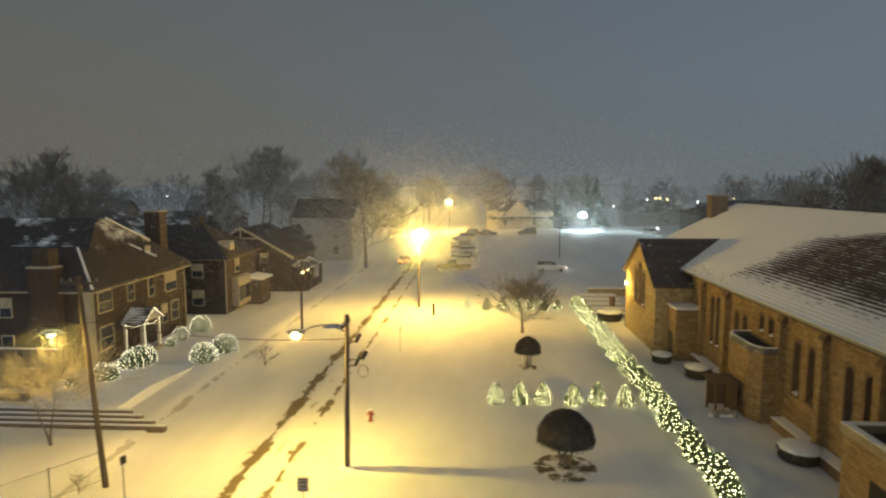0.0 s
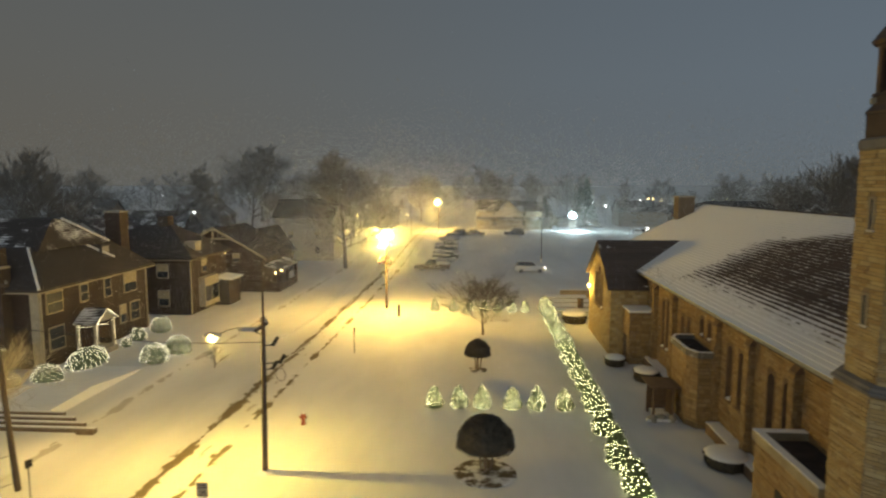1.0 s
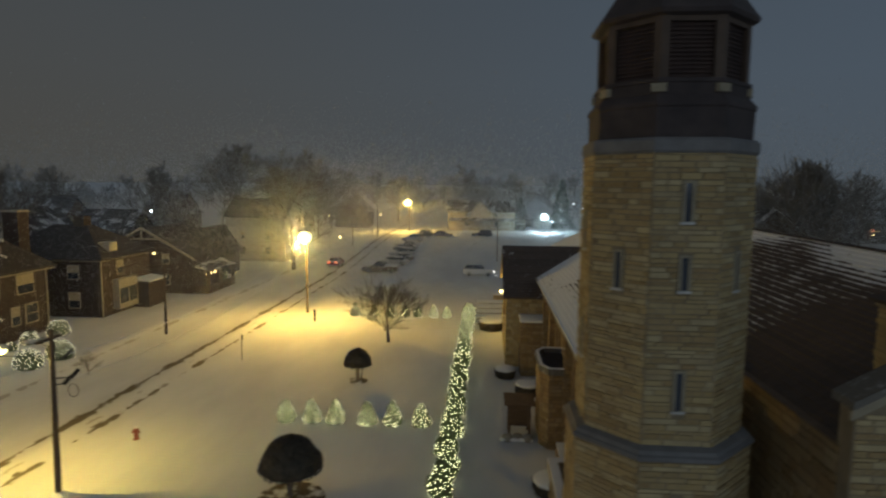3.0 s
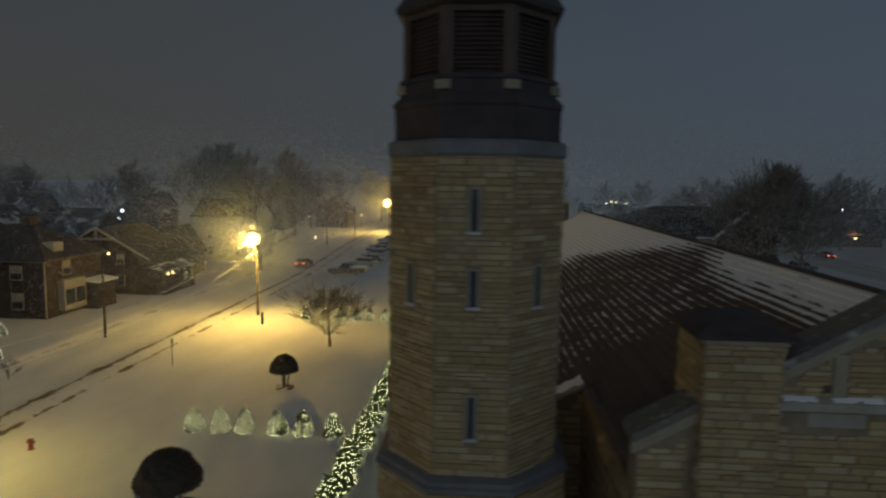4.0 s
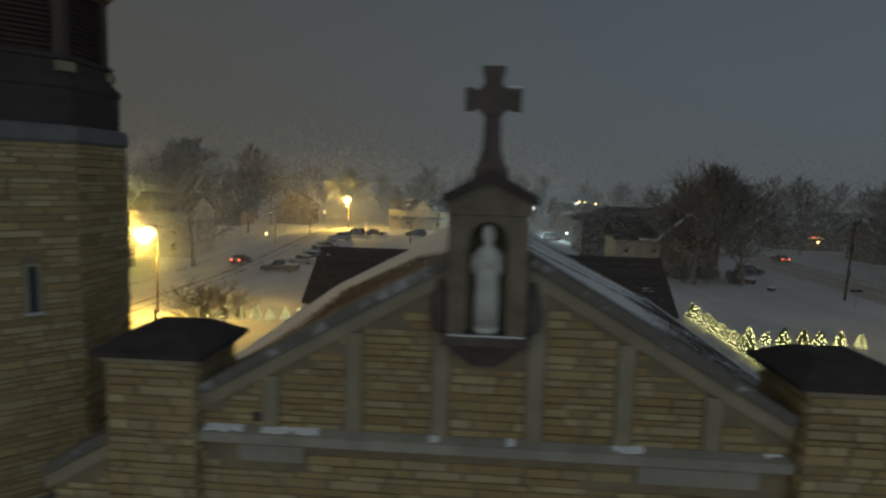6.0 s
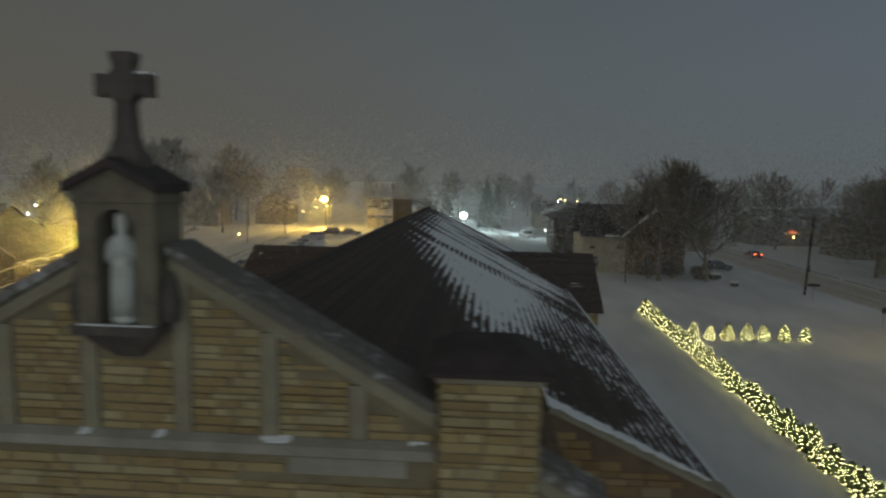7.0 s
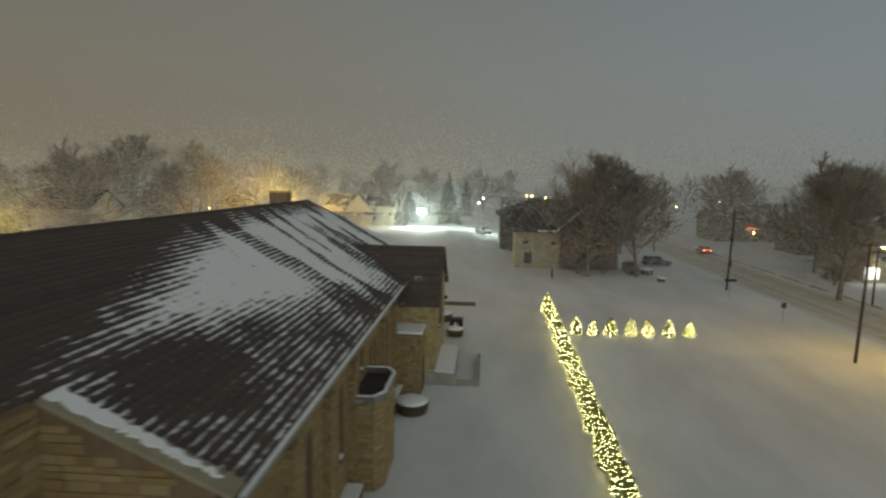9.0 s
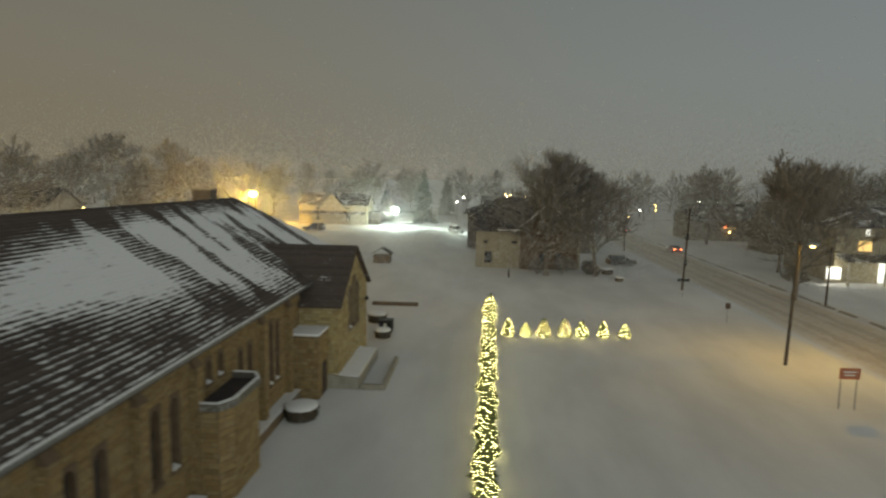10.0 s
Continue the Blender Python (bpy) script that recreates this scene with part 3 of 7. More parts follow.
def lancet(parent, side, x, ya, yb, za, zb):
    """An arched window in a wall along y; side is -1 for a west face and 1 for an east face."""
    w, c = yb - ya, (ya + yb) / 2
    bm = bmesh.new()
    box(bm, x - 0.02 - side * 0.3, x + 0.02 - side * 0.3, ya, yb, za, zb)
    pane = part("window", bm, M_GLASS, parent, "dark arched leaded church window")
    # arched stone surround, standing a little proud
    arc = [(c + (w / 2) * math.cos(t), zb - w * 0.62 + w * 0.62 * math.sin(t)) for t in [math.pi * i / 8 for i in range(9)]]
    bm = bmesh.new()
    for seg in range(8):
        (p, q), (r, s) = arc[seg], arc[seg + 1]
        prism(bm, [(x - side * 0.28, p, q), (x - side * 0.28, r, s), (x - side * 0.28, r, zb + 0.1), (x - side * 0.28, p, zb + 0.1)], (side * 0.31, 0, 0))
    for yy in (ya - 0.1, yb):
        box(bm, min(x, x + side * 0.03), max(x, x + side * 0.03), yy, yy + 0.1, za, zb + 0.1)
    part("frame", bm, M_NAVE_JOINT, pane, "arched stone surround")
    bm = bmesh.new()
    for k in range(1, int((zb - za) / 0.28)):
        box(bm, x - side * 0.28 - 0.012, x - side * 0.28 + 0.012, ya, yb, za + k * 0.28 - 0.012, za + k * 0.28 + 0.012)
    box(bm, x - side * 0.275 - 0.012, x - side * 0.275 + 0.012, c - 0.015, c + 0.015, za, zb)
    part("leading", bm, M_IRON, pane)
    bm = bmesh.new()
    prism(bm, [(x - side * 0.25, ya - 0.08, za - 0.12), (x + side * 0.12, ya - 0.08, za - 0.12), (x + side * 0.12, ya - 0.08, za - 0.02), (x - side * 0.25, ya - 0.08, za + 0.1)], (0, w + 0.16, 0))
    sill = part("sill", bm, M_NAVE_JOINT, pane, "sloping stone sill")
    if int(ya * 10) % 3:
        part("snow", prismed([(x - side * 0.18, ya, za + 0.065), (x + side * 0.10, ya, za - 0.005), (x + side * 0.10, ya, za + 0.03), (x - side * 0.18, ya, za + 0.11)], (0, w * 0.8, 0)), M_SNOW, sill)


WINDOWS = [(26.9, 27.5, 2.3, 5.2), (28.35, 28.95, 2.3, 5.2), (31.5, 32.1, 2.3, 5.2), (32.9, 33.5, 2.3, 5.2), (39.3, 39.85, 2.6, 5.2), (40.5, 41.05, 2.6, 5.2),
           (42.6, 43.15, 2.0, 5.4), (43.6, 44.15, 2.0, 5.6), (44.6, 45.15, 2.0, 5.4), (35.9, 36.4, 4.75, 5.75), (37.1, 37.6, 4.75, 5.75)]
for side, x in ((-1, 17.5), (1, 37.6)):
    bm = bmesh.new()
    wall_y(bm, *((x, x + 0.6) if side < 0 else (x - 0.6, x)), NY0, 49.2, EAVE - 0.1, WINDOWS)
    name = part("nave_wall", bm, M_NAVE_JOINT, church, "coursed tan stone nave wall")
    for w in WINDOWS:
        lancet(church, side, x, *w)
    rng = random.Random(11 + side)

    def openings(za, zb):
        return [(w[0] - 0.1 - NY0, w[1] + 0.1 - NY0) for w in WINDOWS if za < w[3] + 0.1 and zb > w[2] - 0.12]

    st = courses(rng, (x, NY0, 0), (0, 1, 0), (side, 0, 0), 27.2, 0.0, EAVE - 0.25, 0.10, 0.2, 0.22, 0.65, None, openings)
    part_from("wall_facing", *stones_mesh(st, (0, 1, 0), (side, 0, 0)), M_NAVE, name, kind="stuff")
    # buttresses with sloped caps
    for y in (26.0, 30.3, 34.4, 41.9, 46.2):
        bm = bmesh.new()
        o = x + side * 0.36
        prism(bm, [(x, y, -0.2), (o, y, -0.2), (o, y, 6.0), (x, y, 6.5)], (0, 0.52, 0))
        bt = part("buttress", bm, M_NAVE_JOINT, church, "stepped stone buttress")
        st = courses(rng, (o, y, 0), (0, 1, 0), (side, 0, 0), 0.52, 0.0, 5.95, 0.12, 0.22, 0.25, 0.52)
        vs, fs = stones_mesh(st, (0, 1, 0), (side, 0, 0))
        st = courses(rng, (x, y, 0), (side, 0, 0), (0, -1, 0), 0.36, 0.0, 5.95, 0.12, 0.22, 0.2, 0.42)
        v2, f2 = stones_mesh(st, (side, 0, 0), (0, -1, 0))
        fs += [tuple(i + len(vs) for i in f) for f in f2]
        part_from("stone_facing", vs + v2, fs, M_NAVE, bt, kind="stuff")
    # low plinth with a snowy ledge
    a, b = sorted((x, x + side * 0.75))
    for y0, y1 in ((26.8, 34.2), (39.0, 48.5)):
        pl = part("plinth", boxed(a, b, y0, y1, -0.2, 0.55), M_NAVE_JOINT, church, "low stone plinth along the wall")
        part("snow", boxed(a, b, y0, y1, 0.55, 0.63, bevel=0.03), M_SNOW, pl)
    # projecting bay with parapet and a snowed-in flat roof
    bx = x + side * 1.5
    plan = [(x, 34.6), (x + side * 1.1, 34.6), (bx, 35.3), (bx, 38.0), (x + side * 1.1, 38.7), (x, 38.7)]
    bay = part("bay", prismed([(p, q, -0.2) for p, q in plan], (0, 0, 4.3)), M_NAVE_JOINT, church, "low flat-roofed stone bay")
    vs, fs = [], []
    for (p, q), (r, s) in zip(plan, plan[1:]):
        d = Vector((r - p, s - q, 0))
        if d.length < 0.2:
            continue
        u = d.normalized()
        n = Vector((u.y, -u.x, 0))
        if n.dot(Vector((p + r, q + s, 0)) / 2 - Vector((x, 36.65, 0))) < 0:
            n = -n
        st = courses(rng, (p, q, 0), u, n, d.length, 0.0, 4.05, 0.16, 0.3, 0.3, 0.8)
        v2, f2 = stones_mesh(st, u, n)
        fs += [tuple(i + len(vs) for i in f) for f in f2]
        vs += v2
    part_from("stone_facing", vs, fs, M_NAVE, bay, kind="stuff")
    bm = bmesh.new()
    for (p, q), (r, s) in zip(plan, plan[1:]):
        d = Vector((r - p, s - q, 0))
        t = Matrix.Translation((p, q, 0)) @ Matrix.Rotation(math.atan2(d.y, d.x), 4, "Z")
        box(bm, -0.05, d.length + 0.05, -0.12, 0.12, 4.1, 4.42, turn=t)
    part("parapet", bm, M_COPING, bay, "weathered stone parapet with broken snow")
    bm = bmesh.new()
    for (p, q), (r, s) in zip(plan, plan[1:]):
        d = Vector((r - p, s - q, 0))
        t = Matrix.Translation((p, q, 0)) @ Matrix.Rotation(math.atan2(d.y, d.x), 4, "Z")
        box(bm, 0.0, d.length, -0.09, 0.07, 4.42, 4.46, turn=t)
    part("parapet_snow", bm, M_SNOW, bay, kind="stuff")
    part("flat_roof", prismed([(x + (p - x) * 0.9, 36.65 + (q - 36.65) * 0.93, 4.1) for p, q in plan], (0, 0, 0.05)), M_COPPER, bay, "dark flat roof")
    # stair block in the corner of nave and transept
    a, b = sorted((x, x + side * 1.9))
    blk = part("corner_block", boxed(a, b, 46.9, 49.3, -0.2, 4.0), M_NAVE_JOINT, church, "small stone stair block")
    rr = x + side * 1.9
    v1, f1 = stones_mesh(courses(rng, (rr, 46.9, 0), (0, 1, 0), (side, 0, 0), 2.4, 0, 3.9, 0.16, 0.3, 0.3, 0.8), (0, 1, 0), (side, 0, 0))
    v2, f2 = stones_mesh(courses(rng, (x, 46.9, 0), (side, 0, 0), (0, -1, 0), 1.9, 0, 3.9, 0.16, 0.3, 0.3, 0.8), (side, 0, 0), (0, -1, 0))
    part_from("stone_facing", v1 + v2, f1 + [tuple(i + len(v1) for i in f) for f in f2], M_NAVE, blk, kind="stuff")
    part("snow", boxed(a - 0.08, b + 0.08, 46.8, 49.3, 4.0, 4.16, bevel=0.04), M_SNOW, blk)
    part("door", boxed(*sorted((rr, rr + side * 0.05)), 47.6, 48.6, 0.0, 2.1), M_LOUVRE, blk, "dark wooden side door")
    # gutter under the eave
    e = WEST if side < 0 else EAST
    bm = bmesh.new()
    prism(bm, [(e, NY0 - 0.1, EAVE - 0.18), (e + side * 0.14, NY0 - 0.1, EAVE - 0.16), (e + side * 0.16, NY0 - 0.1, EAVE), (e, NY0 - 0.1, EAVE - 0.02)], (0, NY1 - NY0 + 0.2, 0))
    gt = part("gutter", bm, M_GALV, church, "metal eaves gutter")
    part("snow", prismed([(e + side * 0.01, NY0, EAVE - 0.03), (e + side * 0.15, NY0, EAVE - 0.01), (e + side * 0.13, NY0, EAVE + 0.035), (e + side * 0.02, NY0, EAVE + 0.03)], (0, 26.8, 0)), M_SNOW, gt, "line of snow in the gutter")
    bm = bmesh.new()
    prism(bm, [(e - side * 0.02, NY0, EAVE - 0.12), (x - side * 0.1, NY0, EAVE - 0.16), (x - side * 0.1, NY0, EAVE - 0.06), (e - side * 0.02, NY0, EAVE - 0.04)], (0, NY1 - NY0, 0))
    part("soffit", bm, M_TRIMW, church)

# tile courses: each laps over the one below it
for side, e, k, m, count in ((-1, WEST, KW, M_TILE_L, 40), (1, EAST, KE, M_TILE_R, 40)):
    span = abs(CX - e)
    step = span / count
    deck = prismed([(e, 0, EAVE - 0.06), (CX, 0, RIDGE - 0.06), (CX, 0, RIDGE - 0.3), (e, 0, EAVE - 0.3)], (0, NY1 - NY0, 0))
    bmesh.ops.translate(deck, verts=deck.verts, vec=(0, NY0, 0))
    n0 = CX + side * 6.6
    prism(deck, [(n0, NARTHEX, roof_z(n0) - 0.06), (CX, NARTHEX, RIDGE - 0.06), (CX, NARTHEX, RIDGE - 0.3), (n0, NARTHEX, roof_z(n0) - 0.3)], (0, NY0 - NARTHEX, 0))
    slope = part("roof_slope", deck, M_TILE, church, "dark tile roof slope with drifted snow" if side > 0 else "tile roof slope mostly under snow")
    shapes = {}
    for i in range(count):
        inner = abs(e - side * (i + 0.5) * step - CX) < 6.6
        y0 = NARTHEX if inner else NY0 - 0.12
        if y0 not in shapes:
            r, dx = k * step, -side * step
            bm = bmesh.new()
            prism(bm, [(-dx * 0.1, y0, 0.035 - r * 0.1), (dx * 1.02, y0, r * 1.02 - 0.01), (dx * 1.02, y0, r * 1.02 - 0.05), (-dx * 0.1, y0, -0.03 - r * 0.1)], (0, NY1 + 0.1 - y0, 0))
            shapes[y0] = mesh_of(bm, "tile_course", m)
        ob = new("tile_course", shapes[y0])
        ob.parent = slope
        ob.location = Vector((e - side * i * step, 0, EAVE + k * i * step)) - church.location
bm = bmesh.new()
for y in np.arange(NARTHEX, NY1, 0.42):
    prism(bm, [(CX - 0.16, y, RIDGE - 0.03), (CX - 0.09, y, RIDGE + 0.04), (CX + 0.09, y, RIDGE + 0.04), (CX + 0.16, y, RIDGE - 0.03), (CX, y, RIDGE - 0.04)], (0, 0.39, 0))
part("ridge_capping", bm, M_TILE, church, kind="stuff")

# end gable, nave front shoulders and the narthex sides
bm = prismed([(17.5, NY1 - 0.6, -0.3), (37.6, NY1 - 0.6, -0.3), (37.6, NY1 - 0.6, EAVE - 0.1), (CX, NY1 - 0.6, RIDGE - 0.3), (17.5, NY1 - 0.6, EAVE - 0.1)], (0, 0.55, 0))
part("end_gable", bm, M_BRICK_T, church)
for side in (-1, 1):
    x0, x1 = CX + side * 6.6, (17.5 if side < 0 else 37.6)
    bm = prismed([(x0, NY0 - 0.3, -0.3), (x1, NY0 - 0.3, -0.3), (x1, NY0 - 0.3, roof_z(x1) + 0.1), (x0, NY0 - 0.3, roof_z(x0) + 0.12)], (0, 0.6, 0))
    sh = part("front_shoulder", bm, M_NAVE_JOINT, church, "sloping stone front wall of the nave")
    lo, wid = min(x0, x1), abs(x1 - x0)
    st = courses(random.Random(3 + side), (lo, NY0 - 0.3, 0), (1, 0, 0), (0, -1, 0), wid, 0, 8.9, 0.15, 0.28, 0.3, 0.9, lambda a, b, za, zb: zb < min(roof_z(lo + a), roof_z(lo + b)) + 0.05)
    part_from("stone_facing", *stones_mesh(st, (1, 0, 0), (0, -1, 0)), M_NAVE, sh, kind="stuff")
    bm = prismed([(x0, NY0 - 0.36, roof_z(x0) + 0.1), (x1 + side * 0.4, NY0 - 0.36, roof_z(x1 + side * 0.4) + 0.1), (x1 + side * 0.4, NY0 - 0.36, roof_z(x1 + side * 0.4) + 0.19), (x0, NY0 - 0.36, roof_z(x0) + 0.2)], (0, 0.75, 0))
    cp = part("coping", bm, M_PILASTER, church, "sloping stone coping")
    bm = bmesh.new()
    rng = random.Random(8)
    n = 40
    # the drift narrows towards the eave, its edges ragged
    edge = [(rng.uniform(-0.2, -0.02) + 0.16 * (i / n), rng.uniform(0.38, 0.58) - 0.3 * (i / n)) for i in range(n + 1)]
    for i in range(n):
        a, b = x0 + (x1 - x0) * i / n, x0 + (x1 - x0) * (i + 1) / n
        (w0, w1), (u0, u1) = edge[i], edge[i + 1]
        prism(bm, [(a, NY0 + w0, roof_z(a) + 0.19), (b, NY0 + u0, roof_z(b) + 0.19), (b, NY0 + u1, roof_z(b) + 0.19), (a, NY0 + w1, roof_z(a) + 0.2)], (0, 0, 0.035))
    part("coping_snow", bm, M_SNOW, cp, kind="stuff")
    a, b = sorted((x0, x0 - side * 0.55))
    bm = prismed([(a, NARTHEX - 0.1, -0.3), (b, NARTHEX - 0.1, -0.3), (b, NARTHEX - 0.1, roof_z(x0) + 0.12), (a, NARTHEX - 0.1, roof_z(x0) + 0.12)], (0, NY0 - NARTHEX - 0.2, 0))
    sw = part("narthex_side", bm, M_NAVE_JOINT, church, "stone side wall of the narthex")
    st = courses(random.Random(4), (x0, NARTHEX - 0.1, 0), (0, 1, 0), (side, 0, 0), 5.2, 2.0, roof_z(x0) + 0.1, 0.15, 0.28, 0.3, 0.9)
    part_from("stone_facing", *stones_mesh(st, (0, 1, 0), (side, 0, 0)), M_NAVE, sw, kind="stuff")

# facade
FY, FX = 16.1, 27.1


def rake(x):
    d = abs(x - FX)
    return 13.36 - 0.565 * d


fac = part("facade", prismed([(20.45, FY, -0.3), (33.75, FY, -0.3), (33.75, FY, rake(33.75)), (FX, FY, rake(FX)), (20.45, FY, rake(20.45))], (0, 0.5, 0)), M_MORTAR, church, "gabled front of coursed tan stone")
for side in (-1, 1):
    for a, b in ((0.55, 4.3), (5.6, 6.75)):
        xa, xb = FX + side * a, FX + side * b
        lo, hi = 0.0, 0.17
        bm = prismed([(xa, FY - 0.14, rake(xa) + lo), (xb, FY - 0.14, rake(xb) + lo), (xb, FY - 0.14, rake(xb) + hi), (xa, FY - 0.14, rake(xa) + hi)], (0, 0.8, 0))
        c = part("coping", bm, M_COPING, church, "raking stone coping with a dusting of snow")
        # a moulded band below the coping
        bm = prismed([(xa, FY - 0.07, rake(xa) - 0.24), (xb, FY - 0.07, rake(xb) - 0.24), (xb, FY - 0.07, rake(xb) - 0.02), (xa, FY - 0.07, rake(xa) - 0.02)], (0, 0.1, 0))
        part("band", bm, M_PILASTER, fac)
    for d in (0.68, 1.95, 3.2):
        x = FX + side * d
        bm = prismed([(x - 0.12, FY - 0.05, 10.5), (x + 0.12, FY - 0.05, 10.5), (x + 0.12, FY - 0.05, rake(x + 0.12 * side) - 0.2), (x - 0.12, FY - 0.05, rake(x + 0.12 * side) - 0.2)], (0, 0.08, 0))
        part("pilaster_strip", bm, M_PILASTER, fac)
course = part("string_course", prismed([(22.8, FY - 0.02, 10.2), (22.8, FY - 0.17, 10.28), (22.8, FY - 0.17, 10.42), (22.8, FY - 0.02, 10.5)], (8.6, 0, 0)), M_TRIM, church, "limestone string course")
bm = bmesh.new()
rng = random.Random(21)
x = 22.85
while x < 31.2:
    w = rng.uniform(0.04, 0.3)
    if rng.random() < (0.6 if x < 24.4 else 0.12):
        prism(bm, [(x, FY - 0.14 + rng.uniform(-0.02, 0.05), 10.44), (min(x + w, 31.3), FY - 0.14 + rng.uniform(-0.02, 0.05), 10.44), (min(x + w, 31.3), FY - 0.03, 10.50), (x, FY - 0.03, 10.50)], (0, 0, rng.uniform(0.008, 0.022)))
    x += w
part("snow", bm, M_SNOW, course, kind="stuff")
for xa, xb in ((23.4, 24.4), (29.3, 31.0)):
    part("panel", boxed(xa, xb, FY - 0.03, FY + 0.05, 9.95, 10.2), M_TRIM, fac, "plain limestone panel")
part("vent", boxed(23.62, 23.95, FY - 0.025, FY + 0.02, 10.55, 10.72), M_BELFRY, fac)
# arched head of the great window, a ring of limestone blocks
arch = part("great_window", prismed([(FX + 0.75 * math.cos(math.pi * i / 12), FY - 0.015, 8.4 + 0.75 * math.sin(math.pi * i / 12)) for i in range(13)], (0, 0.01, 0)), M_GLASS, fac, "dark arched window glass")
for i in range(11):
    t0, t1 = math.pi * i / 11 + 0.02, math.pi * (i + 1) / 11 - 0.02
    part("arch_stone", prismed([(FX + r * math.cos(t), FY - 0.06, 8.4 + r * math.sin(t)) for r, t in ((0.75, t0), (1.02, t0), (1.02, t1), (0.75, t1))], (0, 0.1, 0)), M_TRIM, arch)


def on_front(left):
    """Whether a stone of the bay that starts at left lies free of trim, arch and niche."""

    def ok(lo, hi, za, zb):
        a, b = left + lo, left + hi
        if zb > min(rake(a), rake(b)) - 0.2 or (10.17 < zb and za < 10.5):
            return False
        gap = 0.0 if (a - FX) * (b - FX) < 0 else min(abs(a - FX), abs(b - FX))
        if math.hypot(gap, max(0.0, za - 8.4)) < 1.04:
            return False
        if any(a < q and b > p and zb > 9.94 and za < 10.2 for p, q in ((23.4, 24.4), (29.3, 31.0))):
            return False
        return not (gap < 0.62 and zb > 11.6)

    return ok


edges = [22.82] + [FX + s * d + e for s, d in ((-1, 3.2), (-1, 1.95), (-1, 0.68), (1, 0.68), (1, 1.95), (1, 3.2)) for e in (-0.13, 0.13)] + [31.38]
for k, (a, b) in enumerate(zip(edges[::2], edges[1::2])):
    STONE_JOBS.append((courses(random.Random(31 + k), (a, FY, 0), (1, 0, 0), (0, -1, 0), b - a, 10.5, 13.2, 0.08, 0.15, 0.25, 0.9, on_front(a)), (1, 0, 0), (0, -1, 0), fac, 40))
for a, b, z0, z1 in ((22.82, 31.38, 7.4, 10.19), (20.47, 21.38, 7.4, 10.6), (32.72, 33.73, 7.4, 10.4)):
    STONE_JOBS.append((courses(random.Random(39), (a, FY, 0), (1, 0, 0), (0, -1, 0), b - a, z0, z1, 0.08, 0.16, 0.3, 1.0, on_front(a)), (1, 0, 0), (0, -1, 0), fac, 40))

for side in (-1, 1):
    px, PH = FX + (-4.93 if side < 0 else 5.03), 11.5
    a, b = px - 0.67, px + 0.67
    pier = part("pier", boxed(a, b, FY - 0.22, FY + 1.2, -0.3, PH), M_MORTAR, church, "square stone pier with a dark metal cap")
    st = courses(random.Random(40 + side), (a, FY - 0.22, 0), (1, 0, 0), (0, -1, 0), b - a, 7.6, PH - 0.06, 0.08, 0.17, 0.25, 0.9)
    STONE_JOBS.append((st, (1, 0, 0), (0, -1, 0), pier, 80))
    for s2, xx in ((-1, a), (1, b)):
        st = courses(random.Random(50 + side), (xx, FY - 0.22, 0), (0, 1, 0), (s2, 0, 0), 1.42, 7.6, PH - 0.06, 0.08, 0.17, 0.25, 0.8)
        STONE_JOBS.append((st, (0, 1, 0), (s2, 0, 0), pier, 60))
    part("cornice", boxed(a - 0.06, b + 0.06, FY - 0.28, FY + 1.26, PH - 0.06, PH + 0.04, bevel=0.02), M_PILASTER, pier)
    cm = FY + 0.49
    bm = bmesh.new()
    ring_solid(bm, [[(px - h, cm - h, PH + z), (px + h, cm - h, PH + z), (px + h, cm + h, PH + z), (px - h, cm + h, PH + z)] for h, z in ((0.84, 0.04), (0.86, 0.12), (0.76, 0.17), (0.56, 0.30), (0.42, 0.37), (0.36, 0.39))])
    part("cap", bm, M_COPPER, pier, "dark hipped metal cap")

# niche with pediment, and the cross on its peak
NX, NZ = FX - 0.06, 0.13


def slim(bm):
    """Bring a part of the niche, drawn round the gable's middle, to its true width and height."""
    for v in bm.verts:
        v.co.x, v.co.z = NX + (v.co.x - FX) * 0.92, v.co.z + NZ
    return bm


niche = part("niche", slim(boxed(FX - 0.3, FX + 0.3, FY + 0.15, FY + 0.45, 11.95, 13.63)), M_NICHE, church, "pedimented stone niche on the gable")
for a, b in ((FX - 0.60, FX - 0.3), (FX + 0.3, FX + 0.60)):
    part("jamb", slim(boxed(a, b, FY - 0.3, FY + 0.45, 11.95, 13.63)), M_NICHE, niche)
bm = bmesh.new()
for i in range(8):
    t0, t1 = math.pi * i / 8, math.pi * (i + 1) / 8
    prism(bm, [(FX + 0.3 * math.cos(t0), FY - 0.3, 13.25 + 0.3 * math.sin(t0)), (FX + 0.3 * math.cos(t1), FY - 0.3, 13.25 + 0.3 * math.sin(t1)), (FX + 0.3 * math.cos(t1), FY - 0.3, 13.63), (FX + 0.3 * math.cos(t0), FY - 0.3, 13.63)], (0, 0.449, 0))
bmesh.ops.remove_doubles(bm, verts=bm.verts, dist=0.0005)
part("arch", slim(bm), M_NICHE, niche)
part("pediment", slim(prismed([(FX - 0.63, FY - 0.32, 13.635), (FX + 0.63, FY - 0.32, 13.635), (FX + 0.63, FY - 0.32, 13.84), (FX, FY - 0.32, 14.12), (FX - 0.63, FY - 0.32, 13.84)], (0, 0.78, 0))), M_NICHE, niche)
bm = bmesh.new()
for s in (-1, 1):
    prism(bm, [(FX, FY - 0.42, 14.1), (FX + s * 0.70, FY - 0.42, 13.78), (FX + s * 0.70, FY - 0.42, 13.90), (FX, FY - 0.42, 14.24)], (0, 1.0, 0))
part("pediment_roof", slim(bm), M_COPPER, niche)
bm = bmesh.new()
